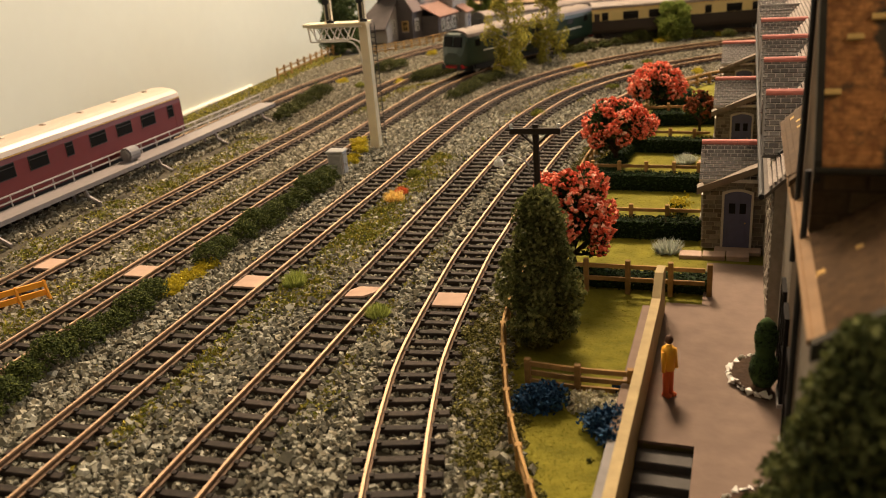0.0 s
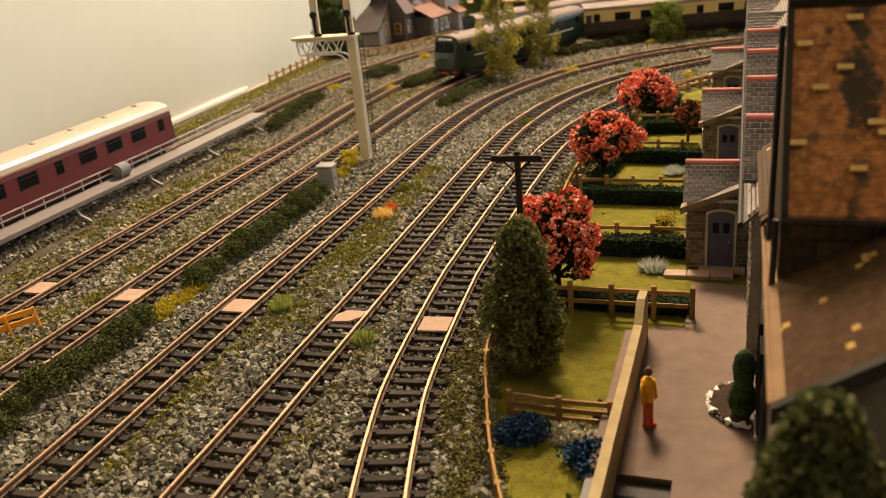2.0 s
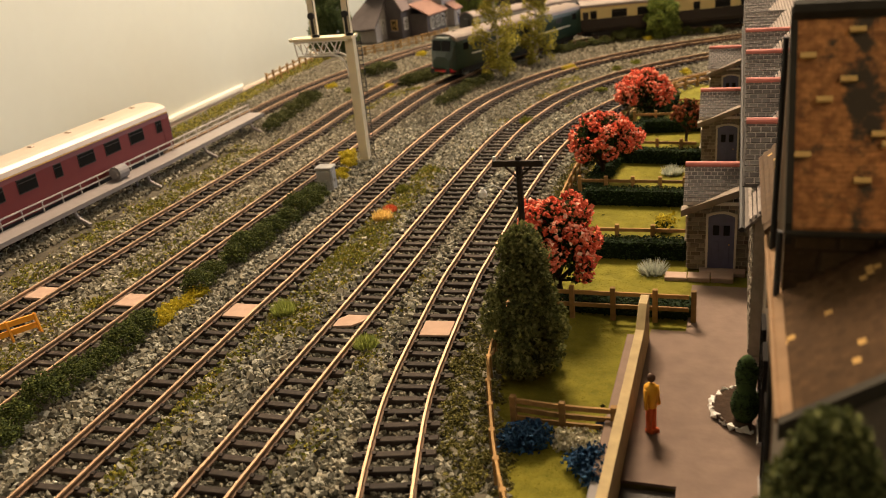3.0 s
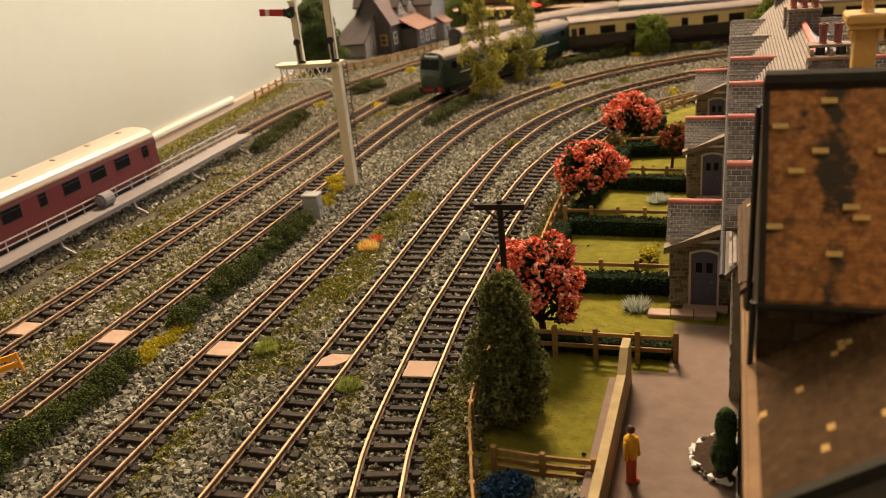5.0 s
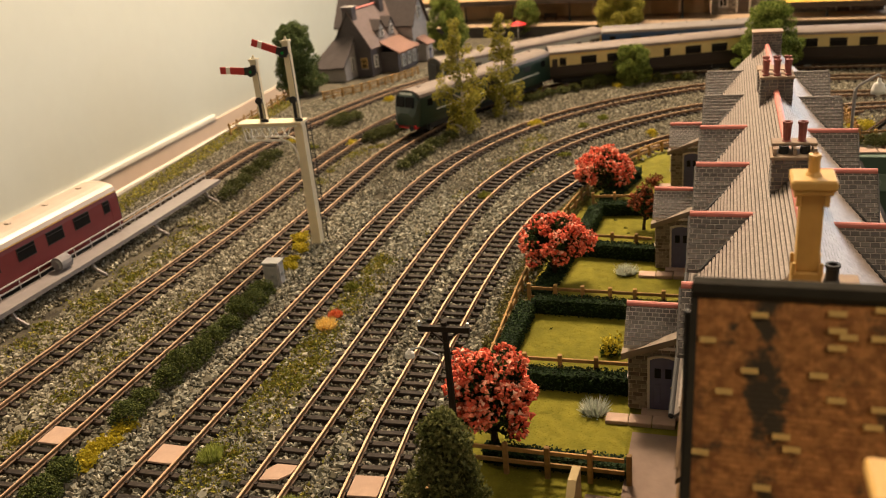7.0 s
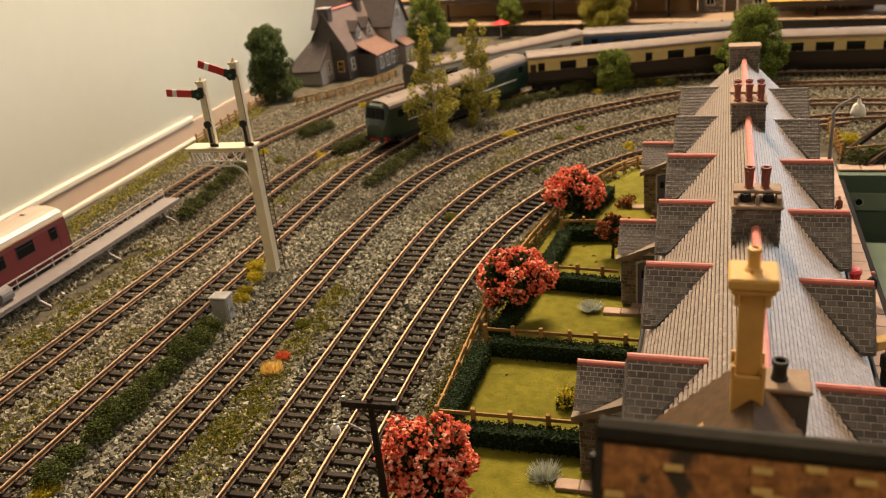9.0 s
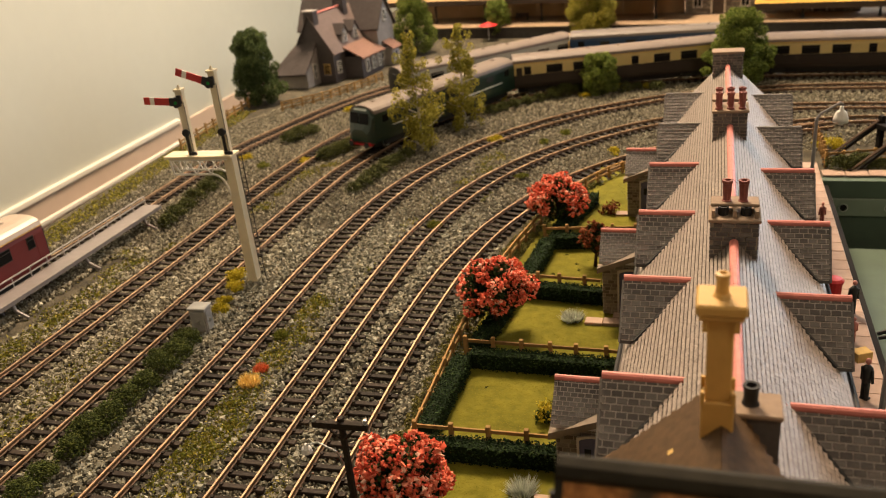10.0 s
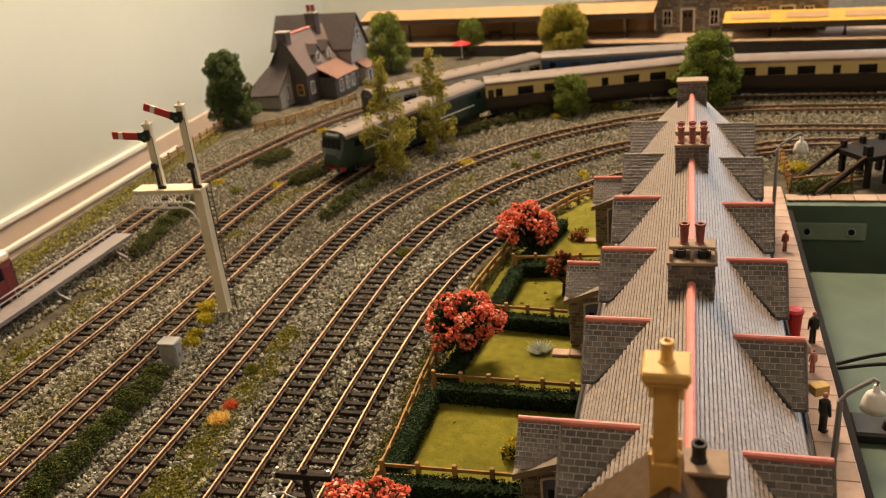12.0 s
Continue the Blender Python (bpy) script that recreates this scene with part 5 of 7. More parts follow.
part("door", bm, M_GREYBOX, box_thing)
bm = bmesh.new()
cyl(bm, (0.0059, 0, 0.0085), (0.0065, 0, 0.0085), 0.0013, n=8)
cyl(bm, (0.001, -0.0056, 0.0085), (0.001, -0.0049, 0.0085), 0.0009, n=8)
part("handle", bm, M_STEEL, box_thing)

# grey walkway with a railing on brackets
WALKWAY = [(-0.372, 0.14), (-0.322, 0.31), (-0.2705, 0.48), (-0.2225, 0.63), (-0.1765, 0.787)]
wx, wd = spline(WALKWAY, 0.006)
walkway = thing("lineside_walkway", (-0.2705, 0.48, 0), "grey plastic raised walkway with a thin railing on brackets", "walkway")
inv = Matrix.Translation((0.2705, -0.48, 0))
bm = bmesh.new()
sweep(bm, wx, wd, [(-0.0085, 0.0095), (-0.0085, 0.0115), (0.0085, 0.0115), (0.0085, 0.0085), (0.0065, 0.0085), (0.0065, 0.0095)])
part("deck", bm, M_WALKWAY, walkway, at=inv)
bm = bmesh.new()
side = np.stack([wd[:, 1], -wd[:, 0]], 1)
for off, z in ((-0.007, 0.0155), (-0.007, 0.0195)):
    q = wx + side * off
    sweep(bm, q, wd, [(-0.0004, z - 0.0004), (0.0004, z - 0.0004), (0.0004, z + 0.0004), (-0.0004, z + 0.0004)])
part("handrail", bm, M_RAILING, walkway, at=inv)
for i in range(1, len(wx), 3):
    x, y = wx[i] + side[i] * -0.007
    bm = bmesh.new()
    cyl(bm, (x, y, 0.011), (x, y, 0.0198), 0.00045, n=5)
    part("post", bm, M_RAILING, walkway, at=inv)
for i in range(4, len(wx), 13):
    x, y = wx[i]
    dx, dy = side[i]
    bm = bmesh.new()
    tube(bm, [(x + dx * 0.005, y + dy * 0.005, 0.0095), (x + dx * 0.008, y + dy * 0.008, 0.003), (x + dx * 0.017, y + dy * 0.017, -0.0015)], 0.0013, 6)
    tube(bm, [(x - dx * 0.005, y - dy * 0.005, 0.0095), (x - dx * 0.005, y - dy * 0.005, -0.002)], 0.0011, 6)
    part("bracket", bm, M_WALKWAY, walkway, at=inv)
x, y = wx[((wx - (-0.233, 0.592)) ** 2).sum(1).argmin()]
bm = bmesh.new()
cyl(bm, (-0.005, 0, 0.0), (0.005, 0, 0.0), 0.0052, n=14)
cyl(bm, (0.005, 0, 0.0), (0.0065, 0, 0.0), 0.0036, 0.003, n=12)
solo("loudspeaker_drum", bm, M_GREYPLASTIC, "pale grey drum standing on the walkway", "drum", at=pose(x - 0.002, y, 0.0167, 0, 0, -110))

# orange barrier
barrier = thing("trestle_barrier", (-0.206, 0.366, -0.0025), "orange plastic trestle barrier beside the track", "barrier", rz=38)
bm = bmesh.new()
for z in (0.004, 0.0085):
    bx(bm, -0.018, 0.012, -0.0005, 0.0005, z, z + 0.0028)
part("rail", bm, M_ORANGE, barrier)
for x in (-0.015, -0.002, 0.011):
    bm = bmesh.new()
    for s in (-1, 1):
        cyl(bm, (x, 0, 0.0115), (x + 0.001, s * 0.004, 0), 0.0007, n=6)
    part("leg", bm, M_ORANGE, barrier)

# telegraph pole
pole = thing("telegraph_pole", (0.042, 0.341, -0.002), "dark brown telegraph pole with one crossarm", "pole", rz=-15)
bm = bmesh.new()
cyl(bm, (0, 0, 0), (0, 0, 0.0785), 0.0017, 0.0013, 8)
part("post", bm, M_POLE, pole)
bm = bmesh.new()
bx(bm, -0.0105, 0.0105, -0.0022, -0.0006, 0.0748, 0.0772)
part("crossarm", bm, M_POLE, pole)
for s in (-1, 1):
    bm = bmesh.new()
    cyl(bm, (s * 0.0065, -0.001, 0.0755), (0, -0.001, 0.0695), 0.0005, n=5)
    part("brace", bm, M_POLE, pole)
    bm = bmesh.new()
    lathe(bm, (s * 0.0098, -0.0012, 0.077), [(0.0008, 0), (0.0005, 0.0006), (0.0009, 0.001), (0.0006, 0.002)], 8)
    part("insulator", bm, M_STEEL, pole)
lamp = thing("yard_lamp", (0.040, 0.343, 0.060), "small pale lamp on a curved arm", "lamp", rz=165)
bm = bmesh.new()
tube(bm, [(0, 0, -0.006), (0.002, 0, 0.0), (0.009, 0, 0.0035), (0.0135, 0, 0.002)], 0.0004, 6)
part("arm", bm, M_STEEL, lamp)
bm = bmesh.new()
lathe(bm, (0.0140, 0, -0.0012), [(0.0022, 0), (0.0018, 0.0018), (0.0007, 0.003), (0.0005, 0.0036)], 10)
part("shade", bm, M_WHITE, lamp)


def street_lamp(u, v, h=0.0885, turn=0, reach=0.0145):
    x, y = O_X + 0.953 * v + 0.303 * u, O_Y - 0.303 * v + 0.953 * u
    base = thing("street_lamp", (x, y, 0), "grey swan-neck street lamp with a white shade", "lamp", "street lamps", rz=T_RZ + turn)
    bm = bmesh.new()
    cyl(bm, (0, 0, 0), (0, 0, 0.012), 0.0022, 0.0018, 8)
    cyl(bm, (0, 0, 0.012), (0, 0, h - 0.008), 0.0014, 0.0011, 8)
    tube(bm, [(0, 0, h - 0.008), (0.0025, 0, h - 0.004), (reach - 0.001, 0, h + 0.003), (reach + 0.0003, 0, h + 0.0022), (reach, 0, h)], 0.0009, 8)
    part("post", bm, M_GREYPLASTIC, base)
    bm = bmesh.new()
    lathe(bm, (reach, 0, h - 0.0100), [(0.0049, 0), (0.0046, 0.003), (0.0034, 0.0066), (0.0022, 0.0076), (0.0014, 0.0080), (0.0011, 0.0105)], 16)
    part("shade", bm, M_WHITE, base, smooth=True)
    bm = bmesh.new()
    sphere(bm, (reach, 0, h - 0.0092), 0.0028, 8, 6)
    part("bulb", bm, M_WHITESTRIP, base)


street_lamp(0.3295, 0.098)
street_lamp(0.043, 0.0968, 0.0805, -6, 0.0115)

# ---- street side: pavement, pit, figures ----
pave = tagged(new("pavement"), "pink-grey slab pavement along the terrace", "pavement", kind="structure")
pave.matrix_world = TERRACE
bm = bmesh.new()
bx(bm, 0.083, 0.1183, -0.35, 0.47, -0.004, -0.0002)
part("bed", bm, M_JOINT, pave)
bm = bmesh.new()
bx(bm, -0.0083, 0.0083, -0.0068, 0.0068, -0.0004, 0.0008, bevel=0.0003)
slab = finish(bm, "slab", M_PAVINGSTONE)
for i in range(58):
    for j, v in enumerate((0.0925, 0.1095)):
        part("slab", slab, None, pave, at=pose(v, -0.33 + i * 0.0139 + 0.007 * j, 0.0004 + random.uniform(0, 0.0002)))
# end kerb of the pit
for i in range(20):
    part("slab", slab, None, pave, at=pose(0.1275 + i * 0.0172, 0.449, 0.0012, 0, 0, random.gauss(0, 1.5)))

pit = tagged(new("lifting_gap"), "dark green painted well in the layout with a steel plate", "board", kind="structure")
pit.matrix_world = TERRACE
bm = bmesh.new()
bx(bm, 0.1187, 0.80, 0.434, 0.444, -0.12, 0.0)
part("side_board", bm, M_GREENBOX, pit)
bm = bmesh.new()
bx(bm, 0.1187, 0.1225, -0.8, 0.434, -0.12, -0.003)
part("side_board", bm, M_DARK, pit)
bm = bmesh.new()
bx(bm, 0.1225, 0.80, -0.8, 0.434, -0.12, -0.105)
part("floor_board", bm, M_GREENBOX, pit)
bm = bmesh.new()
bx(bm, 0.1350, 0.80, -0.8, 0.405, -0.06, -0.045, bevel=0.001)
part("lid", bm, M_GREENBOX, pit)
bm = bmesh.new()
bx(bm, 0.1240, 0.179, 0.4318, 0.434, -0.0292, -0.0145, bevel=0.0005)
part("steel_plate", bm, M_GREENPLATE, pit, "green painted steel plate with two holes")
for v in (0.1350, 0.1680):
    bm = bmesh.new()
    cyl(bm, (v, 0.4312, -0.0218), (v, 0.4322, -0.0218), 0.0036, n=16)
    part("washer", bm, M_STEEL, pit)
    bm = bmesh.new()
    cyl(bm, (v, 0.4304, -0.0216), (v, 0.4314, -0.0216), 0.0026, n=14)
    part("bolt_hole", bm, M_DARK, pit)
for k in range(2):
    bm = bmesh.new()
    pts = [(0.1215 + t * 0.075, 0.1885 - 0.0045 * k - (0.004 + 0.006 * k) * t, 0.001 + (0.011 - 0.003 * k) * math.sin(t * 3.0)) for t in np.linspace(0, 1, 14)]
    tube(bm, pts, 0.0011, 6)
    solo("cable", bm, M_BLACK, "black electric cable hanging over the well", "cable", at=TERRACE)


def figure(name, place, rz, coat, trousers, label, h=0.023, head=None):
    """A model figure in one mesh: simple body forms."""
    bm = bmesh.new()
    s = h / 0.023
    for x in (-1, 1):
        cyl(bm, (x * 0.0013 * s, 0, 0), (x * 0.0011 * s, 0, 0.0105 * s), 0.0011 * s, 0.0014 * s, 8)
        bx(bm, (x * 0.0013 - 0.001) * s, (x * 0.0013 + 0.001) * s, -0.0024 * s, 0.001 * s, 0, 0.0011 * s)
    n0 = len(bm.faces)
    lathe(bm, (0, 0, 0.0100 * s), [(0.0024 * s, 0), (0.0026 * s, 0.004 * s), (0.0030 * s, 0.0075 * s), (0.0012 * s, 0.0092 * s)], 10)
    for x in (-1, 1):
        cyl(bm, (x * 0.0030 * s, 0, 0.0172 * s), (x * 0.0034 * s, -0.0008 * s, 0.0100 * s), 0.0009 * s, 0.0008 * s, 6)
    n1 = len(bm.faces)
    sphere(bm, (0, 0, 0.0212 * s), 0.0017 * s, 8, 6)
    bmesh.ops.scale(bm, vec=(0.82, 0.9, 1.0), verts=bm.verts)
    bm.faces.ensure_lookup_table()
    for f in bm.faces[n0:n1]:
        f.material_index = 1
    for f in bm.faces[n1:]:
        f.material_index = 2
    solo(name, bm, [trousers, coat, head or M_PINK], label, "figurine", at=pose(*place, 0, 0, rz), smooth=True)


def on_terrace(u, v, z=0.0):
    return (O_X + 0.953 * v + 0.303 * u, O_Y - 0.303 * v + 0.953 * u, z)


figure("figurine", (0.0775, 0.2535, 0.0), 30, M_YELLOWCLOTH, M_ORANGECLOTH, "plastic model workman with yellow jacket and red trousers", head=M_BROWNHEAD)
figure("figurine", on_terrace(0.1234, 0.1062, 0.0012), 120, M_FIGDARK, M_FIGDARK, "dark plastic model figure on the pavement")
figure("figurine", on_terrace(0.210, 0.1116, 0.0012), 170, M_FIGDARK, M_FIGDARK, "plastic model figure in green jacket", 0.021)
figure("figurine", on_terrace(0.178, 0.108, 0.0012), 170, M_PINK, M_PINK, "small pink plastic model figure", 0.015)
figure("figurine", on_terrace(0.340, 0.1083, 0.0012), 170, M_POT, M_POT, "small red plastic model figure", 0.017)
bm = bmesh.new()
bx(bm, -0.004, 0.004, -0.003, 0.003, 0, 0.005, bevel=0.0003)
solo("parcel", bm, M_OCHRETILE, "ochre model parcel carried by the dark figure", "parcel", at=pose(*on_terrace(0.1295, 0.104, 0.0195), 0, 0, 10))
post_box = thing("post_box", on_terrace(0.214, 0.1015, 0.0012), "red round pillar post box on the pavement", "post box")
bm = bmesh.new()
lathe(bm, (0, 0, 0), [(0.0044, 0), (0.0044, 0.0015), (0.0039, 0.002), (0.0045, 0.0175)], 14)
part("body", bm, M_RED, post_box, smooth=False)
bm = bmesh.new()
lathe(bm, (0, 0, 0.0175), [(0.0052, 0), (0.0053, 0.0012), (0.004, 0.0024), (0.001, 0.0028)], 14)
part("cap", bm, M_RED, post_box)


clamp_thing = thing("board_clamp", on_terrace(0.191, 0.150, -0.045), "black clamp block lying on the green lid", "clamp", rz=T_RZ)
bm = bmesh.new()
bx(bm, -0.017, 0.03, -0.011, 0.011, 0, 0.007, bevel=0.0015)
part("block", bm, M_BLACK, clamp_thing)
bm = bmesh.new()
cyl(bm, (0.002, -0.004, 0.007), (0.002, -0.004, 0.012), 0.004, 0.003, 12)
part("knob", bm, M_BLACK, clamp_thing)
# ---- the yard beside the tall house ----
yard = tagged(new("yard_paving"), "smooth pinkish paved yard beside the house", "paving", kind="structure")
yard.matrix_world = TERRACE
bm = bmesh.new()
prism(bm, [(-0.0225, 0.0172), (0.006, 0.0172), (0.006, -0.42), (-0.0195, -0.42), (-0.0195, -0.131), (-0.0369, -0.131), (-0.0369, -0.0288), (-0.0225, -0.0288)], -0.006, 0.0, "z")
part("slab", bm, M_PAVING, yard)
steps = thing("steps", on_terrace(-0.131, -0.0282, 0), "grey flight of steps going down from the yard", "steps", rz=T_RZ)
for k in range(9):
    bm = bmesh.new()
    bx(bm, -0.0086, 0.0086, -0.0075 * (k + 1), -0.0075 * k, -0.03, -0.0026 * (k + 1), bevel=0.0003)
    part("step", bm, M_STEPGREY, steps)
wall_thing = thing("garden_wall", on_terrace(-0.0377, -0.0385, 0), "cream rendered garden wall with a pale coping", "wall", rz=T_RZ)
bm = bmesh.new()
prism(bm, [(0, -0.004), (0, 0.0205), (-0.010, 0.0215), (-0.020, 0.0150), (-0.30, 0.0150), (-0.30, -0.004)], -0.0015, 0.0018, "x")
part("parapet", bm, M_YELLOWWALL, wall_thing)
bm = bmesh.new()
bx(bm, -0.0065, -0.0015, -0.099, -0.006, -0.004, 0.0052, bevel=0.0003)
part("plinth", bm, M_PAVING, wall_thing)
bm = bmesh.new()
bx(bm, -0.0065, -0.0015, -0.30, -0.0992, -0.02, 0.0040, bevel=0.0003)
part("base_block", bm, M_GREYPLASTIC, wall_thing)


def stone_ring(u, v, r, a0, a1, n, name="flower_bed"):
    base = thing(name, on_terrace(u, v, 0), "soil bed edged with small white stones", "flower bed", "flower beds", rz=T_RZ)
    bm = bmesh.new()
    pts = [(r * math.cos(radians(a0 + (a1 - a0) * i / 24)), r * math.sin(radians(a0 + (a1 - a0) * i / 24))) for i in range(25)]
    prism(bm, pts, 0, 0.0022, "z")
    part("soil", bm, M_SOIL, base)
    for i in range(n):
        a = radians(a0 + (a1 - a0) * i / (n - 1))
        me = crumbs("edging_stone", np.zeros((1, 3)), 0.0034, M_WHITE, 0.8)
        part("edging_stone", me, None, base, at=pose(r * math.cos(a), r * math.sin(a), 0.0016))
    return base


stone_ring(-0.085, 0.0040, 0.0145, 95, 265, 19)
stone_ring(-0.165, 0.0035, 0.016, 95, 265, 19)
topiary = thing("topiary", on_terrace(-0.0925, 0.0005, 0.001), "dark clipped topiary bush in the flower bed", "bush")
bm = bmesh.new()
lathe(bm, (0, 0, 0), [(0.0025, 0), (0.0045, 0.004), (0.0042, 0.010), (0.003, 0.0125), (0.0034, 0.015), (0.0036, 0.020), (0.0022, 0.0245), (0.0006, 0.026)], 14)
part("crown", bm, M_HEDGE, topiary, smooth=True)
pts = np.vstack([blob(900, (0, 0, 0.007), (0.0046, 0.0046, 0.007), 0.95), blob(600, (0, 0, 0.019), (0.0036, 0.0036, 0.0065), 0.95)])
part("foliage", crumbs("foliage", pts, 0.0009, M_HEDGE), None, topiary, kind="stuff")

# ---- trains ----
def bogie(parent, x):
    top = bmesh.new()
    for s in (-1, 1):
        bx(top, x - 0.020, x + 0.020, s * 0.0125 - 0.001, s * 0.0125 + 0.001, 0.0035, 0.0085, bevel=0.0004)
    bx(top, x - 0.004, x + 0.004, -0.013, 0.013, 0.005, 0.010)
    bog = part("bogie", top, M_UNDERFRAME, parent)
    for wx_ in (-0.014, 0.014):
        w = bmesh.new()
        for s in (-1, 1):
            cyl(w, (x + wx_, s * 0.0072, 0.0065), (x + wx_, s * 0.0098, 0.0065), 0.0062, n=14)
        cyl(w, (x + wx_, -0.008, 0.0065), (x + wx_, 0.008, 0.0065), 0.001, n=6)
        part("wheelset", w, M_STEEL, bog)


def carriage(line, at, length, upper, lower, roof_mat, label, window_count=8, kind="carriage", band=None, split=0.0255):
    xy, d = spline(line, 0.002)
    i0, i1 = int((at - length / 2 + 0.03) / 0.002), int((at + length / 2 - 0.03) / 0.002)
    a, b = xy[i0], xy[i1]
    mid, dirv = (a + b) / 2, (b - a) / np.linalg.norm(b - a)
    base = thing("railway_carriage" if kind == "carriage" else "diesel_locomotive", (mid[0], mid[1], 0.0026), label, "carriage" if kind == "carriage" else "locomotive",
                 "train carriages" if kind == "carriage" else "", rz=math.degrees(math.atan2(dirv[1], dirv[0])))
    w, h0, h1, hl = 0.0178, 0.0105, 0.0395, length / 2 - 0.002
    low = [(-w * 0.96, h0), (-w, h0 + 0.004), (-w, split), (w, split), (w, h0 + 0.004), (w * 0.96, h0)]
    bm = bmesh.new()
    prism(bm, low, -hl, hl, "x")
    body = part("body", bm, lower, base)
    bm = bmesh.new()
    prism(bm, [(-w, split), (-w, h1 - 0.004), (-w * 0.965, h1), (w * 0.965, h1), (w, h1 - 0.004), (w, split)], -hl, hl, "x")
    part("upper_panel", bm, upper, base)
    bm = bmesh.new()
    n = 9
    prism(bm, [(-w * 1.0 * math.cos(math.pi * i / n), h1 + 0.0075 * math.sin(math.pi * i / n) ** 0.8) for i in range(n + 1)], -hl - 0.0005, hl + 0.0005, "x")
    roof = part("roof", bm, roof_mat, base, smooth=False)
    for k in range(7):
        vb = bmesh.new()
        x = -hl + (k + 0.5) * 2 * hl / 7
        bx(vb, x - 0.0015, x + 0.0015, -0.0022, 0.0022, h1 + 0.0066, h1 + 0.0084, bevel=0.0004)
        part("roof_vent", vb, roof_mat, roof)
    if band:
        bm = bmesh.new()
        for s in (-1, 1):
            bx(bm, -hl, hl, s * w - 0.0002, s * w + 0.0002, h1 - 0.0008, h1 - 0.0003)
        part("lining", bm, band, base)
    if kind == "carriage":
        pitch = 2 * hl / window_count
        for k in range(window_count):
            x = -hl + (k + 0.5) * pitch
            ww = pitch * (0.60 if k % 4 else 0.26)
            for s in (-1, 1):
                fr = bmesh.new()
                bx(fr, x - ww / 2, x + ww / 2, s * w - 0.0003, s * w + 0.0003, split + 0.0002, h1 - 0.0042, bevel=0.0)
                win = part("window", fr, M_TRIM if upper is M_COACHGREY else M_COACHBROWN, base)
                gl = bmesh.new()
                bx(gl, x - ww / 2 + 0.0006, x + ww / 2 - 0.0006, s * w - 0.00045, s * w + 0.00045, split + 0.0008, h1 - 0.0072)
                bx(gl, x - ww / 2 + 0.0006, x + ww / 2 - 0.0006, s * w - 0.00045, s * w + 0.00045, h1 - 0.0066, h1 - 0.0048)
                part("pane", gl, M_PANE, win)
        for s in (-1, 1):
            for x in (-hl + 0.006, hl - 0.006):
                dr = bmesh.new()
                bx(dr, x - 0.0035, x + 0.0035, s * w - 0.0002, s * w + 0.0002, h0 + 0.003, h1 - 0.005, bevel=0.0001)
                part("door", dr, lower, base)
    for s in (-1, 1):
        bm = bmesh.new()
        bx(bm, s * hl - 0.002, s * hl + 0.002, -0.0075, 0.0075, 0.012, 0.039, bevel=0.0006)
        part("gangway", bm, M_BLACK, base)
        bm = bmesh.new()
        prism(bm, [(-w * 0.955, h0), (-w * 0.99, h0 + 0.004), (-w * 0.99, h1 - 0.004), (-w * 0.95, h1), (-w * 0.5, h1 + 0.0052), (0, h1 + 0.0068), (w * 0.5, h1 + 0.0052), (w * 0.95, h1), (w * 0.99, h1 - 0.004), (w * 0.99, h0 + 0.004), (w * 0.955, h0)], s * hl, s * (hl + 0.0009), "x")
        part("end_panel", bm, M_COACHEND if kind == "carriage" else lower, base, "black carriage end" if kind == "carriage" else "")
    bm = bmesh.new()
    bx(bm, -hl * 0.97, hl * 0.97, -0.014, 0.014, 0.0085, 0.0105)
    bx(bm, -hl * 0.96, hl * 0.96, -0.0095, 0.0095, 0.0032, 0.0085)
    part("underframe", bm, M_UNDERFRAME, base)
    for x in (-hl + 0.034, hl - 0.034):
        bogie(base, x)
    return base


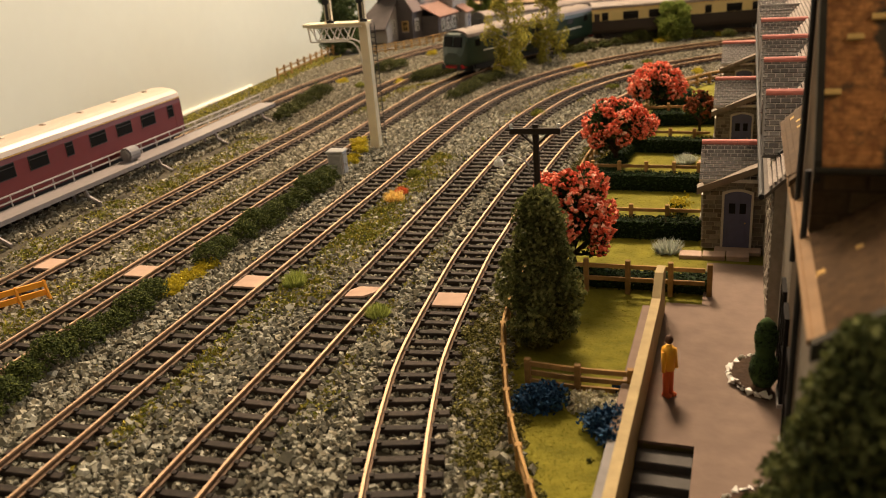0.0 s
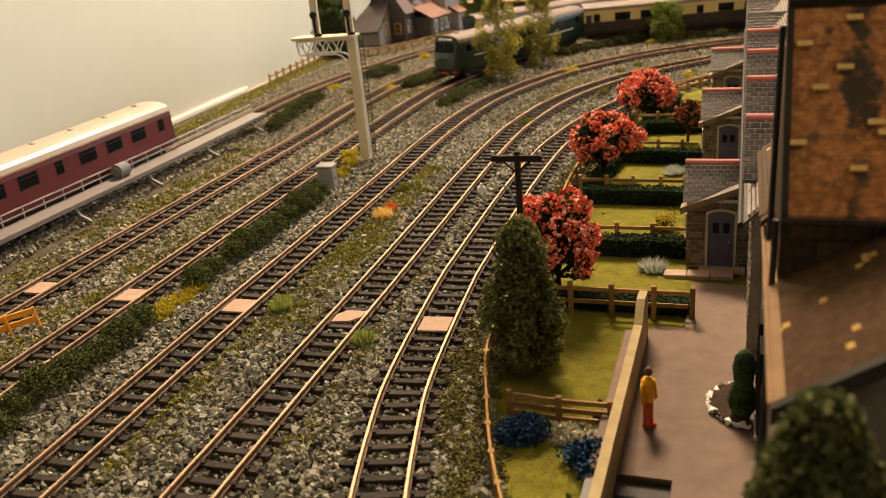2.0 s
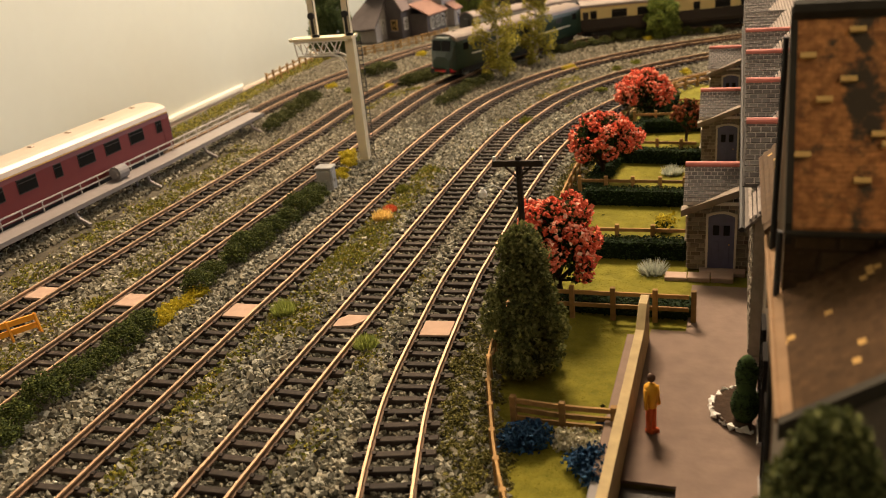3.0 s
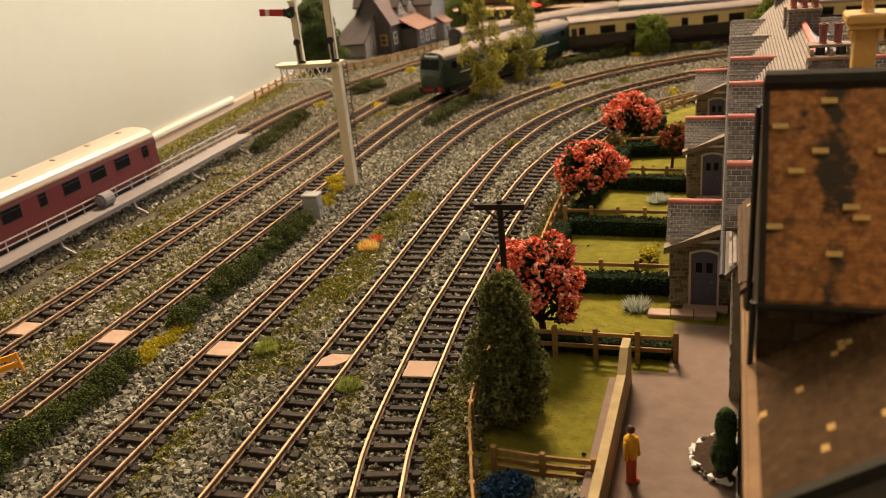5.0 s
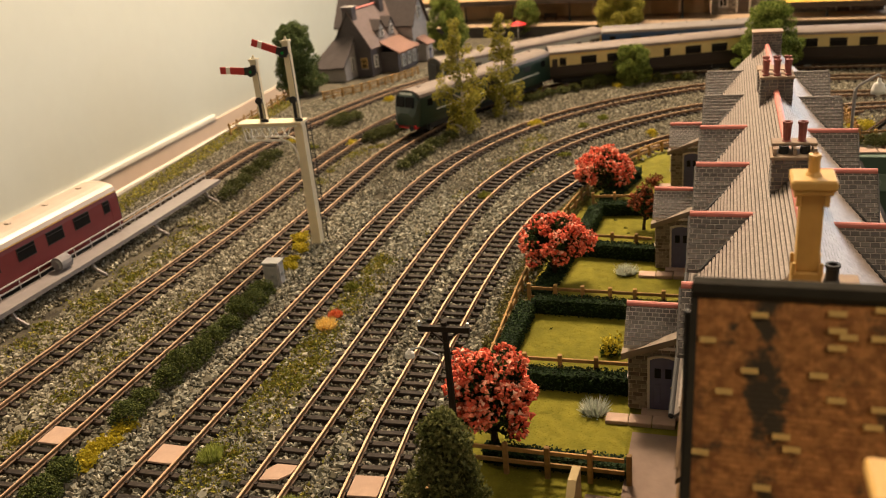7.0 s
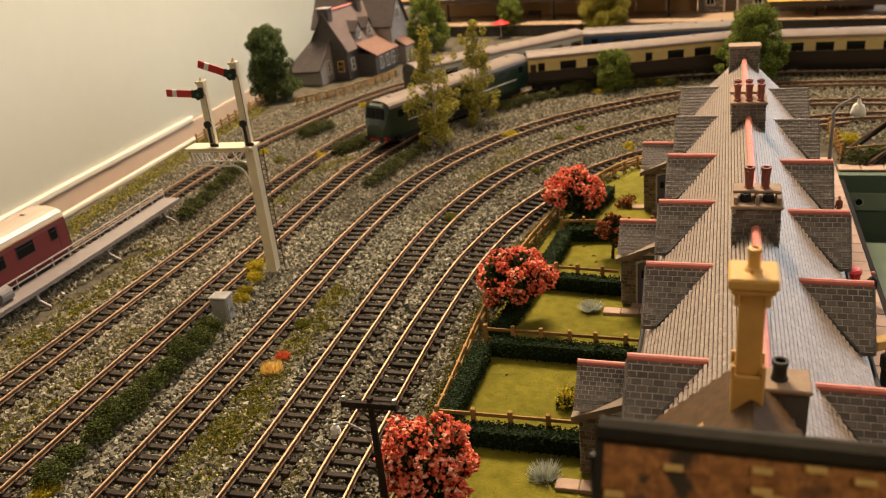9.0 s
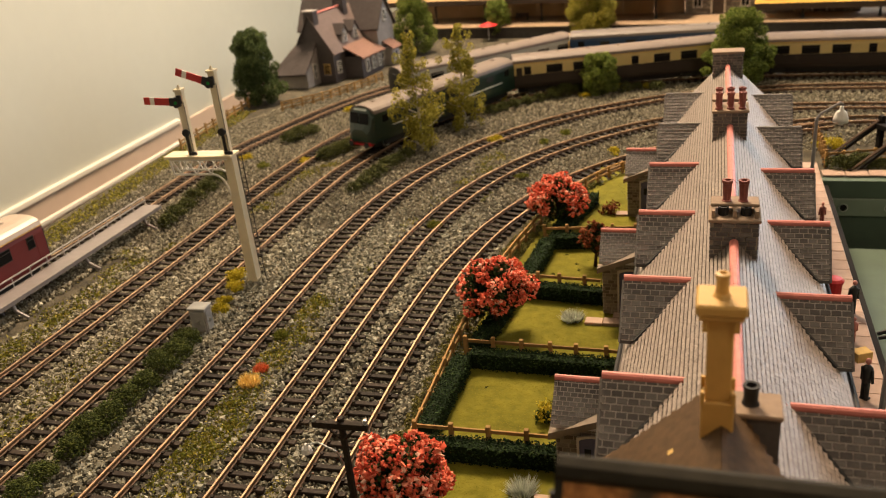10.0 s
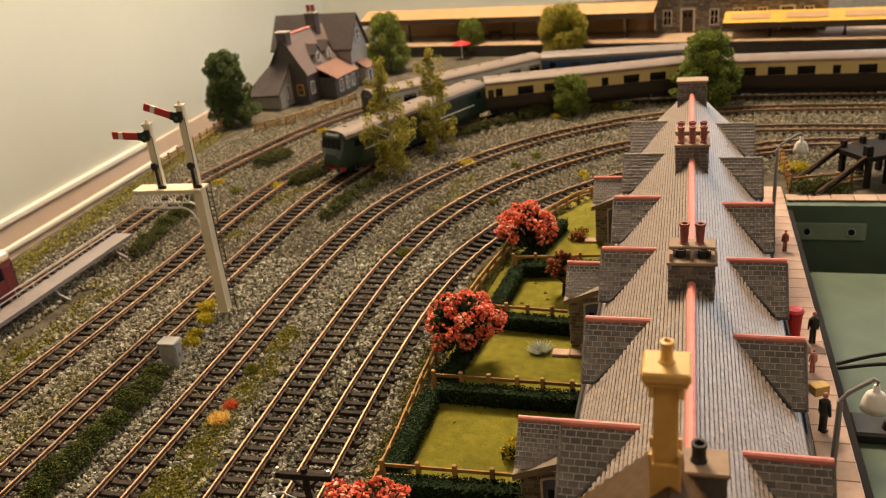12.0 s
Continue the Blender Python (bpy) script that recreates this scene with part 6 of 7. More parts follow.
def locomotive(line, at, length, paint, roof_mat, nose_sign, label, stripe, face):
    base = carriage(line, at, length, paint, paint, roof_mat, label, kind="loco", split=0.024)
    hl, w = length / 2 - 0.002, 0.0178
    for s in (-1, 1):
        bm = bmesh.new()
        bx(bm, -hl * 0.8, hl * 0.8, s * w - 0.0002, s * w + 0.0003, 0.0225, 0.0237)
        part("stripe", bm, stripe, base)
        for k in range(5):
            x = -hl * 0.6 + k * hl * 0.3
            bm = bmesh.new()
            bx(bm, x - 0.006, x + 0.006, s * w - 0.0002, s * w + 0.0003, 0.029, 0.035)
            part("grille", bm, M_UNDERFRAME, base)
        for x in (-hl + 0.014, hl - 0.014):
            bm = bmesh.new()
            bx(bm, x - 0.004, x + 0.004, s * w - 0.0002, s * w + 0.0004, 0.029, 0.036)
            part("cab_window", bm, M_PANE, base)
    for e in (-1, 1):
        bm = bmesh.new()
        rings = []
        for x, hw_, zt in ((hl - 0.001, 0.995, 0.0455), (hl + 0.0035, 0.95, 0.0425), (hl + 0.0062, 0.84, 0.030), (hl + 0.0080, 0.66, 0.024)):
            rings.append([bm.verts.new((e * x, s_ * w * hw_ * k, z)) for s_, k, z in ((-1, 0.98, 0.0098), (-1, 1, 0.016), (-1, 0.97, zt * 0.82), (-1, 0.55, zt), (1, 0.55, zt), (1, 0.97, zt * 0.82), (1, 1, 0.016), (1, 0.98, 0.0098))])
        for ra, rb in zip(rings, rings[1:]):
            for i in range(8):
                bm.faces.new((ra[i], ra[(i + 1) % 8], rb[(i + 1) % 8], rb[i]))
        bm.faces.new(rings[-1])
        part("nose", bm, face, base)
        for y in (-0.009, 0.009):
            bm = bmesh.new()
            prism(bm, [(e * (hl + 0.0070), 0.0300), (e * (hl + 0.0044), 0.0405), (e * (hl + 0.0020), 0.0400), (e * (hl + 0.0050), 0.0295)], y * 0.72 - 0.0058, y * 0.72 + 0.0058, "y")
            part("windscreen", bm, M_PANE, base)
        bm = bmesh.new()
        bx(bm, e * (hl + 0.005) - 0.003, e * (hl + 0.005) + 0.003, -0.0145, 0.0145, 0.008, 0.0118)
        part("buffer_beam", bm, M_RED, base)
        for y in (-0.011, 0.011):
            bm = bmesh.new()
            cyl(bm, (e * (hl + 0.004), y, 0.0095), (e * (hl + 0.010), y, 0.0095), 0.0012, n=8)
            cyl(bm, (e * (hl + 0.010), y, 0.0095), (e * (hl + 0.011), y, 0.0095), 0.0028, n=10)
            part("buffer", bm, M_BLACK, base)
    return base


def arc_at(line, point):
    xy, _ = spline(line, 0.002)
    return 0.002 * int(((xy - np.array(point)) ** 2).sum(1).argmin())


# maroon train behind the walkway
s6 = arc_at(T6, (-0.236, 0.685))
for k in range(3):
    carriage(T6, s6 - 0.135 - 0.272 * k, 0.262, M_MAROON, M_MAROON, M_MAROONROOF, "maroon railway carriage with pale roof behind the walkway", 9, band=M_COACHYELLOW)
# green diesel and its brown and cream train
s4 = arc_at(T4, (0.004, 0.905))
locomotive(T4, s4 + 0.125, 0.235, M_LOCOGREEN, M_COACHROOF, -1, "dark green diesel locomotive with pale roof", M_WHITE, M_LOCOGREEN)
s4 += 0.235 + 0.014
for k, (up_, rf) in enumerate(((M_COACHCREAM, M_COACHROOF), (M_COACHCREAM, M_COACHROOF), (M_COACHGREY, M_COACHROOFDARK))):
    carriage(T4, s4 + 0.131 + 0.268 * k, 0.258, up_, M_COACHBROWN if k < 2 else M_COACHBLUE, rf, "chocolate and cream railway carriage" if k < 2 else "blue and light grey railway carriage", 8, band=M_COACHYELLOW if k < 2 else None)
# blue diesel and grey-blue carriages
s5 = arc_at(T5, (0.035, 1.08))
carriage(T5, s5 + 0.131, 0.258, M_COACHGREY, M_COACHBLUE, M_COACHROOF, "blue and light grey railway carriage", 8)
locomotive(T5, s5 + 0.262 + 0.115, 0.225, M_LOCOBLUE, M_COACHROOFDARK, 1, "blue diesel locomotive with yellow ends", M_WHITE, M_LOCOYELLOW)

# ---- gardens, hedges, fences and trees ----
lawn = bmesh.new()
prism(lawn, [(-0.040, -0.225), (-0.0375, -0.225), (-0.0375, -0.131), (0.002, -0.131), (0.002, 0.44), (-0.06, 0.47), (-0.088, 0.33), (-0.098, 0.20), (-0.103, 0.07), (-0.098, -0.03), (-0.096, -0.068), (-0.085, -0.1104), (-0.0647, -0.1643), (-0.0543, -0.187)], -0.003, -0.0012, "z")
solo("lawn", lawn, M_LAWNBED, "yellow-green flock lawns behind the terrace", "grass", kind="structure", at=TERRACE)
q = scatter(110000, -0.10, 0.0, -0.28, 0.43)
q = q[~((q[:, 1] < 0.0175) & (q[:, 0] > -0.0225)) & ~((q[:, 1] < -0.0285) & (q[:, 0] > -0.0375))]
w = np.c_[O_X + 0.953 * q[:, 0] + 0.303 * q[:, 1], O_Y - 0.303 * q[:, 0] + 0.953 * q[:, 1]]
w = w[right_of_fence(w, 0.003)]
solo("grass", leaves("grass", np.c_[w, np.full(len(w), -0.00105) + RNG.uniform(-0.0001, 0.0001, len(w))], 0.00048, M_LAWN, 2.2, 0.2), None, "short yellow-green static grass", "grass", kind="stuff")


def clump(name, place, r, mat, n, label, category="bush", size=0.0016, h=None, group="", use=crumbs):
    x, y, z = place
    c = np.vstack([blob(n // 6, (RNG.normal(0, r * 0.35), RNG.normal(0, r * 0.35), (h or r) * RNG.uniform(0.35, 0.7)), (r * 0.7, r * 0.7, (h or r) * 0.6), 0.3) for _ in range(6)])
    c = c[c[:, 2] > -0.001]
    return solo(name, use(name, c, size, mat), None, label, category, group, at=pose(x, y, z))


def foam_bush(place, r, h, mat, label, group, knob=0.29, size=0.0013, per=190):
    """A low dome of curly foam knobs."""
    cents, radii = [], []
    for i in range(26):
        f, a = (i + 0.5) / 26, i * 2.4
        q = math.sqrt(f)
        cents.append((r * 0.8 * q * math.cos(a) + RNG.normal(0, r * 0.06), r * 0.8 * q * math.sin(a) + RNG.normal(0, r * 0.06), h * (0.72 * math.sqrt(1 - 0.88 * f) - 0.05) + RNG.normal(0, h * 0.04)))
        radii.append(r * knob * RNG.uniform(0.75, 1.25))
    c = lumps(cents, radii, per)
    return solo("bush", crumbs("bush", c[c[:, 2] > -0.001], size, mat), None, label, "bush", group, at=pose(*place))


def grass_tuft(place, r, h, mat, label, n=800):
    return solo("grass_tuft", blades("grass_tuft", n, r, h, mat), None, label, "grass tuft", "grass tufts", at=pose(*place))


def hedge(a, b, wide, high, label="dark green foam hedge"):
    """A clipped hedge between two places in the plan."""
    a, b = Vector(a), Vector(b)
    ln = (b - a).length
    ang = math.degrees(math.atan2(b.y - a.y, b.x - a.x))
    base = thing("hedge", ((a.x + b.x) / 2, (a.y + b.y) / 2, -0.002), label, "hedge", "garden hedges", rz=ang)
    bm = bmesh.new()
    bx(bm, -ln / 2, ln / 2, -wide * 0.42, wide * 0.42, 0, high * 0.93)
    part("core", bm, M_HEDGE, base)
    n = int(ln * (wide + 2 * high) / (0.0014 ** 2) * 2.3)
    s = RNG.uniform(0, 1, n) * (wide + 2 * high)
    y = np.where(s < high, -wide / 2, np.where(s < high + wide, s - high - wide / 2, wide / 2))
    z = np.where(s < high, s, np.where(s < high + wide, high, s - high - wide))
    c = np.c_[RNG.uniform(-ln / 2, ln / 2, n), y, z] + RNG.normal(0, 0.0005, (n, 3))
    part("foliage", crumbs("foliage", c, 0.0013, M_HEDGE), None, base, kind="stuff")
    return base


def post_rail_fence(pts, high=0.0135, gap=0.017, label="brown wooden post and rail fence", rails=(0.0055, 0.0105), group="garden fences"):
    xy, d = spline(pts, 0.002)
    base = thing("fence", (xy[0][0], xy[0][1], -0.002), label, "fence", group)
    inv = Matrix.Translation((-xy[0][0], -xy[0][1], 0))
    for z in rails:
        bm = bmesh.new()
        st = slice(None, None, 3)
        sweep(bm, xy[st], d[st], [(-0.00045, z - 0.0009), (0.00045, z - 0.0009), (0.00045, z + 0.0009), (-0.00045, z + 0.0009)])
        part("rail", bm, M_FENCE, base, at=inv)
    n = max(1, round(len(xy) * 0.002 / gap))
    for k in range(n + 1):
        i = min(len(xy) - 1, round(k * (len(xy) - 1) / n))
        bm = bmesh.new()
        bx(bm, -0.0011, 0.0011, -0.0011, 0.0011, 0, high, bevel=0.0002)
        part("post", bm, M_FENCE, base, at=inv @ pose(xy[i][0], xy[i][1], 0, 0, 0, math.degrees(math.atan2(d[i][1], d[i][0]))))
    return base


post_rail_fence(FENCE_LINE, 0.0115, 0.0165, "brown post and rail fence beside the railway", group="lineside fence")


def tp(u, v):
    return on_terrace(u, v)[:2]


for k, (ua, v0, ub, v1) in enumerate(((-0.0205, -0.088, -0.0195, -0.020), (0.0545, -0.098, 0.0565, -0.026), (0.1350, -0.095, 0.1340, 0.0), (0.2205, -0.084, 0.2160, -0.026), (0.2960, -0.080, 0.3040, 0.0))):
    post_rail_fence([tp(ua, v0), tp((ua + ub) / 2, (v0 + v1) / 2), tp(ub, v1)], 0.0165, rails=(0.0075, 0.0135))
    if k == 0:
        hedge(tp(ua + 0.009, v0 + 0.004), tp(ub + 0.007, v1 - 0.001), 0.008, 0.0075)
    else:
        hedge(tp(ua - 0.005, v0 + 0.004), tp(ub - 0.005, v1 - 0.001), 0.008, 0.0105)
for u0, u1, v0, v1 in ((0.059, 0.126, -0.095, -0.0945), (0.139, 0.212, -0.0905, -0.0835), (0.225, 0.288, -0.080, -0.076), (0.309, 0.38, -0.073, -0.056)):
    hedge(tp(u0, v0), tp(u1, v1), 0.009, 0.010)


def limb(bm, a, b, r0, r1, bend=0.15, seg=5):
    a, b = Vector(a), Vector(b)
    off = Vector([random.uniform(-1, 1) for _ in range(3)]) * (b - a).length * bend
    last = a
    for i in range(1, seg + 1):
        t = i / seg
        p = a.lerp(b, t) + off * math.sin(math.pi * t)
        cyl(bm, last, p, r0 + (r1 - r0) * (t - 1 / seg), r0 + (r1 - r0) * t, 7, caps=False)
        last = p


def blossom_tree(place, h, spread, trunk_h, label, mat, seed, count=30, lift=0.5, petals=34):
    """A short forked trunk under an umbrella of dark leaves set with ragged blossom."""
    random.seed(seed)
    base = thing("blossom_tree", (place[0], place[1], -0.002), label, "tree", "blossom trees", rz=seed * 37 % 360)
    bm = bmesh.new()
    limb(bm, (0, 0, 0), (0.001, 0, trunk_h), h * 0.04, h * 0.028, 0.06)
    cents, radii = [], []
    for i in range(count):
        f = (i + 0.5) / count
        a = i * 2.4 + random.uniform(-0.4, 0.4)
        up = 1 - 1.45 * f
        r = spread * math.sqrt(max(0.0, 1 - up * up)) * random.uniform(0.62, 0.86)
        z = trunk_h + (h - trunk_h) * (lift + (1 - lift) * up * 0.82) + random.uniform(-0.002, 0.002)
        c = (r * math.cos(a), r * math.sin(a), z)
        cents.append(c)
        radii.append(random.uniform(0.0036, 0.0062) * spread / 0.022)
        if i % 2 == 0:
            limb(bm, (0.001, 0, trunk_h * random.uniform(0.7, 1.0)), (c[0] * 0.85, c[1] * 0.85, c[2] - 0.001), h * 0.016, h * 0.005, 0.14, 4)
    part("trunk", bm, M_BARK, base)
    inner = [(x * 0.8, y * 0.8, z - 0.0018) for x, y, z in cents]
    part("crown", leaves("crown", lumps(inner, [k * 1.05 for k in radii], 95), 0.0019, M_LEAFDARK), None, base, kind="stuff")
    tops = np.vstack([blob(petals, c, (k, k, k * 0.9), 0.75) for c, k in zip(cents, radii) if random.random() < 0.88])
    part("blossom", crumbs("blossom", tops, RNG.uniform(0.0012, 0.0031, len(tops)), mat, 0.9), None, base, "coral red blossom clusters", "stuff")
    return base


CORAL = "model tree covered in coral red blossom"
blossom_tree((0.0585, 0.360), 0.055, 0.0215, 0.013, CORAL, M_BLOSSOM, 3, 40, 0.42, 72)
blossom_tree((0.107, 0.528), 0.047, 0.0245, 0.016, CORAL, M_BLOSSOM, 5, 40, 0.42, 72)
blossom_tree((0.1645, 0.678), 0.041, 0.0235, 0.012, CORAL, M_BLOSSOM, 8, 40, 0.42, 72)
blossom_tree((0.179, 0.605), 0.033, 0.0135, 0.012, "small dark red-leaved model tree", M_RUST, 9, 20, 0.42, 26)


def lumpy_tree(name, place, h, widths, leaf_mat, label, seed, count=70, lump=(0.004, 0.008), per=170, size=0.0013, group="", stem=0.02, low=0.06, bark=None, ragged=False):
    """A trunk with limbs under foam-like foliage lumps; widths: crown radius at even heights from foot to top."""
    random.seed(seed)
    base = thing(name, (place[0], place[1], -0.002), label, "tree", group, rz=seed * 37 % 360)
    bm = bmesh.new()
    limb(bm, (0, 0, 0), (random.uniform(-0.002, 0.002), random.uniform(-0.002, 0.002), h * 0.9), h * stem, h * stem * 0.25, 0.03, 8)
    cents, radii = [], []
    for i in range(count):
        f = (i + 0.5) / count
        w = float(np.interp(f, np.linspace(0, 1, len(widths)), widths))
        a = i * 2.4 + random.uniform(-0.5, 0.5)
        k = random.uniform(*lump)
        r = max(0.0, w - k * 0.75) * (random.uniform(0.62 if ragged else 0.8, 1.25 if ragged else 1.08) if i % 4 else random.uniform(0.2, 0.6))
        c = (r * math.cos(a), r * math.sin(a), h * (low + (0.97 - low) * f) - (k * 0.6 if f > 0.9 else 0))
        cents.append(c)
        radii.append(k)
        if i % 3 == 0:
            limb(bm, (0, 0, c[2] * 0.85), c, h * stem * 0.35, h * stem * 0.12, 0.08, 3)
    part("trunk", bm, bark or M_BARK, base)
    part("crown", leaves("crown", lumps(cents, radii, per), size, leaf_mat, 1.4), None, base, kind="stuff")
    return base


lumpy_tree("conifer", (0.039, 0.300), 0.066, (0.0140, 0.0165, 0.0160, 0.0140, 0.0115, 0.0090, 0.0055), M_CONIFER, "dark green bushy model conifer by the railway fence", 4, 110, (0.0026, 0.0066), 220, 0.0015, ragged=True)
# olive poplars between the tracks
def birch(x, y, h, seed):
    """A slender tree of loose hanging clumps along a pale stem."""
    random.seed(seed)
    base = thing("birch_tree", (x, y, -0.002), "slender olive-green model birch beside the track", "tree", "birches", rz=seed * 50)
    bm = bmesh.new()
    limb(bm, (0, 0, 0), (0.004, 0.002, h * 0.92), h * 0.014, h * 0.003, 0.04, 8)
    pts = []
    for i in range(24):
        f = min(1.0, max(0.0, i / 23 + random.uniform(-0.03, 0.03)))
        z = h * (0.10 + 0.84 * f)
        reach = float(np.interp(f, (0, 0.12, 0.45, 0.75, 1), (0.018, 0.026, 0.019, 0.013, 0.002))) * random.uniform(0.55, 1.2)
        a = i * 2.4 + random.uniform(-0.6, 0.6)
        out = Vector((math.cos(a), math.sin(a), 0))
        tip = out * reach + Vector((0.004 * f, 0.002 * f, z))
        limb(bm, (0.004 * f, 0.002 * f, max(0.004, z - reach * 0.5)), tip, 0.0007, 0.0003, 0.1, 3)
        # each bough carries hanging sprays of leaves, larger towards the foot
        for k in range(6):
            c = tip + Vector((random.gauss(0, 0.0036), random.gauss(0, 0.0036), random.uniform(-0.013, 0.005))) - out * random.uniform(0, reach * 0.55)
            pts.append(lumps([(c.x, c.y, max(0.004, c.z))], [random.uniform(0.0026, 0.0058) * (1.15 - 0.4 * f)], 110, 1.3))
    part("trunk", bm, M_BIRCHBARK, base)
    part("crown", leaves("crown", np.vstack(pts), 0.0017, M_LEAFOLIVE), None, base, kind="stuff")


for (x, y, h, sd) in ((0.0594, 0.918, 0.122, 11), (0.1045, 0.985, 0.114, 12)):
    birch(x, y, h, sd)
lumpy_tree("round_tree", (0.269, 1.075), 0.050, (0.019, 0.0235, 0.024, 0.021, 0.013), M_LEAFMID, "round bright green model tree", 13, 60, (0.0055, 0.0085), 200, 0.0015, stem=0.03)
lumpy_tree("tall_tree", (0.424, 1.045), 0.092, (0.026, 0.035, 0.036, 0.032, 0.027, 0.021, 0.014), M_LEAFMID, "tall leafy green model tree behind the terrace", 14, 120, (0.005, 0.010), 160, 0.0018, ragged=True)
lumpy_tree("dark_tree", (-0.163, 1.205), 0.100, (0.035, 0.036, 0.030, 0.029, 0.028, 0.023, 0.013), M_LEAFDEEP, "dense dark green model tree beside the wall", 15, 120, (0.005, 0.010), 150, 0.0019, ragged=True)
for (x, y, h, s, m, sd) in ((0.045, 1.452, 0.096, 0.034, M_LEAFMID, 16), (0.184, 1.53, 0.062, 0.024, M_LEAFMID, 17), (0.323, 1.425, 0.084, 0.042, M_LEAFOLIVE, 18)):
    lumpy_tree("tree", (x, y), h, (s * 0.7, s, s, s * 0.95, s * 0.8, s * 0.45), m, "green model tree in front of the station", sd, 80, (s * 0.17, s * 0.3), 130, 0.0019, "station trees")

# row of scrub between the tracks
row, _ = spline([(-0.178, 0.21), (-0.1675, 0.28), (-0.157, 0.322), (-0.1453, 0.3585), (-0.1275, 0.418), (-0.110, 0.470), (-0.0925, 0.515), (-0.0845, 0.548)], 0.0158)
for i, (x, y) in enumerate(row):
    if 0.368 < y < 0.406:
        continue
    r = RNG.uniform(0.0082, 0.0112)
    foam_bush((x + 0.0022 + RNG.normal(0, 0.0016), y + RNG.normal(0, 0.001), -0.002), r, r * RNG.uniform(1.35, 1.95), M_BUSH, "low rounded green foam bush between the tracks", "bushes between the tracks", 0.31, 0.0011, 230)
for x, y, r, m, l in ((-0.0742, 0.588, 0.006, M_YELLOW, "yellow flock tuft near the signal"), (-0.0735, 0.602, 0.0055, M_YELLOW, "yellow flock tuft near the signal"), (-0.0755, 0.637, 0.009, M_YELLOW, "yellow flock tuft at the signal foot"), (-0.070, 0.620, 0.007, M_YELLOW, "yellow flock tuft near the signal"), (-0.1365, 0.378, 0.0105, M_YELLOW, "yellow flock patch beside the bushes"), (-0.132, 0.389, 0.010, M_YELLOW, "yellow flock patch beside the bushes"), (-0.1275, 0.400, 0.010, M_YELLOW, "yellow flock patch beside the bushes"),
                      (-0.0352, 0.4925, 0.0065, M_TUFTORANGE, "orange grass tuft between the tracks"), (-0.0318, 0.507, 0.0046, M_TUFTRED, "red grass tuft between the tracks"), (-0.0740, 0.3705, 0.0065, M_TUFTPALE, "pale green grass tuft between the tracks"),
                      (-0.0300, 0.3306, 0.0055, M_TUFTPALE, "green grass tuft between the tracks"), (0.070, 0.70, 0.006, M_TUFT, "green grass tuft between the tracks"), (0.134, 0.917, 0.008, M_YELLOW, "yellow grass tuft between the tracks"),
                      (-0.026, 0.545, 0.005, M_TUFT, "green grass tuft between the tracks")):
    if m is M_YELLOW:
        clump("grass_tuft", (x, y, -0.002), r * 0.9, m, 900, l, "grass tuft", 0.0012, h=r * (0.4 if "patch" in l else 0.8), group="grass tufts", use=leaves)
    else:
        grass_tuft((x, y, -0.002), r * 0.95, r * 1.5, m, l)

# ---- small garden things ----
for (u, v, r, m, l, n) in ((-0.1167, -0.0693, 0.0085, M_BLUEFLOWER, "deep blue flowering clump", 1700), (-0.1271, -0.0477, 0.0075, M_BLUEFLOWER, "deep blue flowering clump", 1500), (-0.1030, -0.0455, 0.004, M_BLUEFLOWER, "deep blue flowering clump", 240)):
    clump("flower_clump", on_terrace(u, v, -0.002), r, m, n, l + " on the lawn", "flowers", 0.0014, h=r * 1.1, group="flower clumps", use=leaves)
for (u, v) in ((-0.1135, -0.058), (-0.114, -0.052), (-0.112, -0.0475)):
    clump("flower_clump", on_terrace(u, v, -0.002), 0.0052, M_WHITEFLOWER, 900, "white flowering clump on the lawn", "flowers", 0.0013, h=0.005, group="flower clumps", use=leaves)
post_rail_fence([tp(-0.105, -0.078), tp(-0.1062, -0.060), tp(-0.1058, -0.0420)], 0.0125, 0.018, rails=(0.0035, 0.007, 0.0105))
for (x, y) in ((0.107, 0.3845), (0.1525, 0.5345)):
    solo("silver_bush", blades("silver_bush", 380, 0.0062, 0.0085, M_GREYBUSH, 0.0006, 0.8), None, "spiky silvery grey bush on the lawn", "bush", "silver bushes", at=pose(x, y, -0.002))
clump("yellow_bush", (0.1235, 0.437, -0.002), 0.006, M_LEAFDARK, 200, "dark bush with yellow flowers on the lawn", "bush", 0.0016, h=0.008, use=leaves)
clump("flower_clump", (0.1235, 0.437, 0.0002), 0.006, M_YELLOW, 170, "yellow flowers on a dark bush", "flowers", 0.0015, h=0.0085, use=leaves)
clump("rust_bush", (0.2075, 0.699, -0.002), 0.0065, M_RUST, 380, "small rust red bush on the lawn", "bush", 0.0014, h=0.008, use=leaves)
for u in (0.0268, 0.1860, 0.3565):
    for k in range(3):
        bm = bmesh.new()
        bx(bm, -0.0051, 0.0051, -0.0036, 0.0036, -0.002, 0.0006, bevel=0.0003)
        solo("paving_slab", bm, M_PAVINGSTONE, "pinkish paving slab outside the back door", "paving slab", "door slabs", at=pose(*on_terrace(u, -0.0305 + k * 0.0106, 0.0003 * k), 0, 0, T_RZ + random.gauss(0, 1.0)))
for _ in range(26):
    u, v = random.uniform(-0.2, 0.3), random.uniform(-0.08, -0.035)
    if random.random() < 0.5:
        clump("weed", on_terrace(u, v, -0.0015), 0.0013, M_SCRUB, 24, "tiny dark weed on the lawn", "weed", 0.0007, h=0.0012, group="lawn weeds", use=leaves)
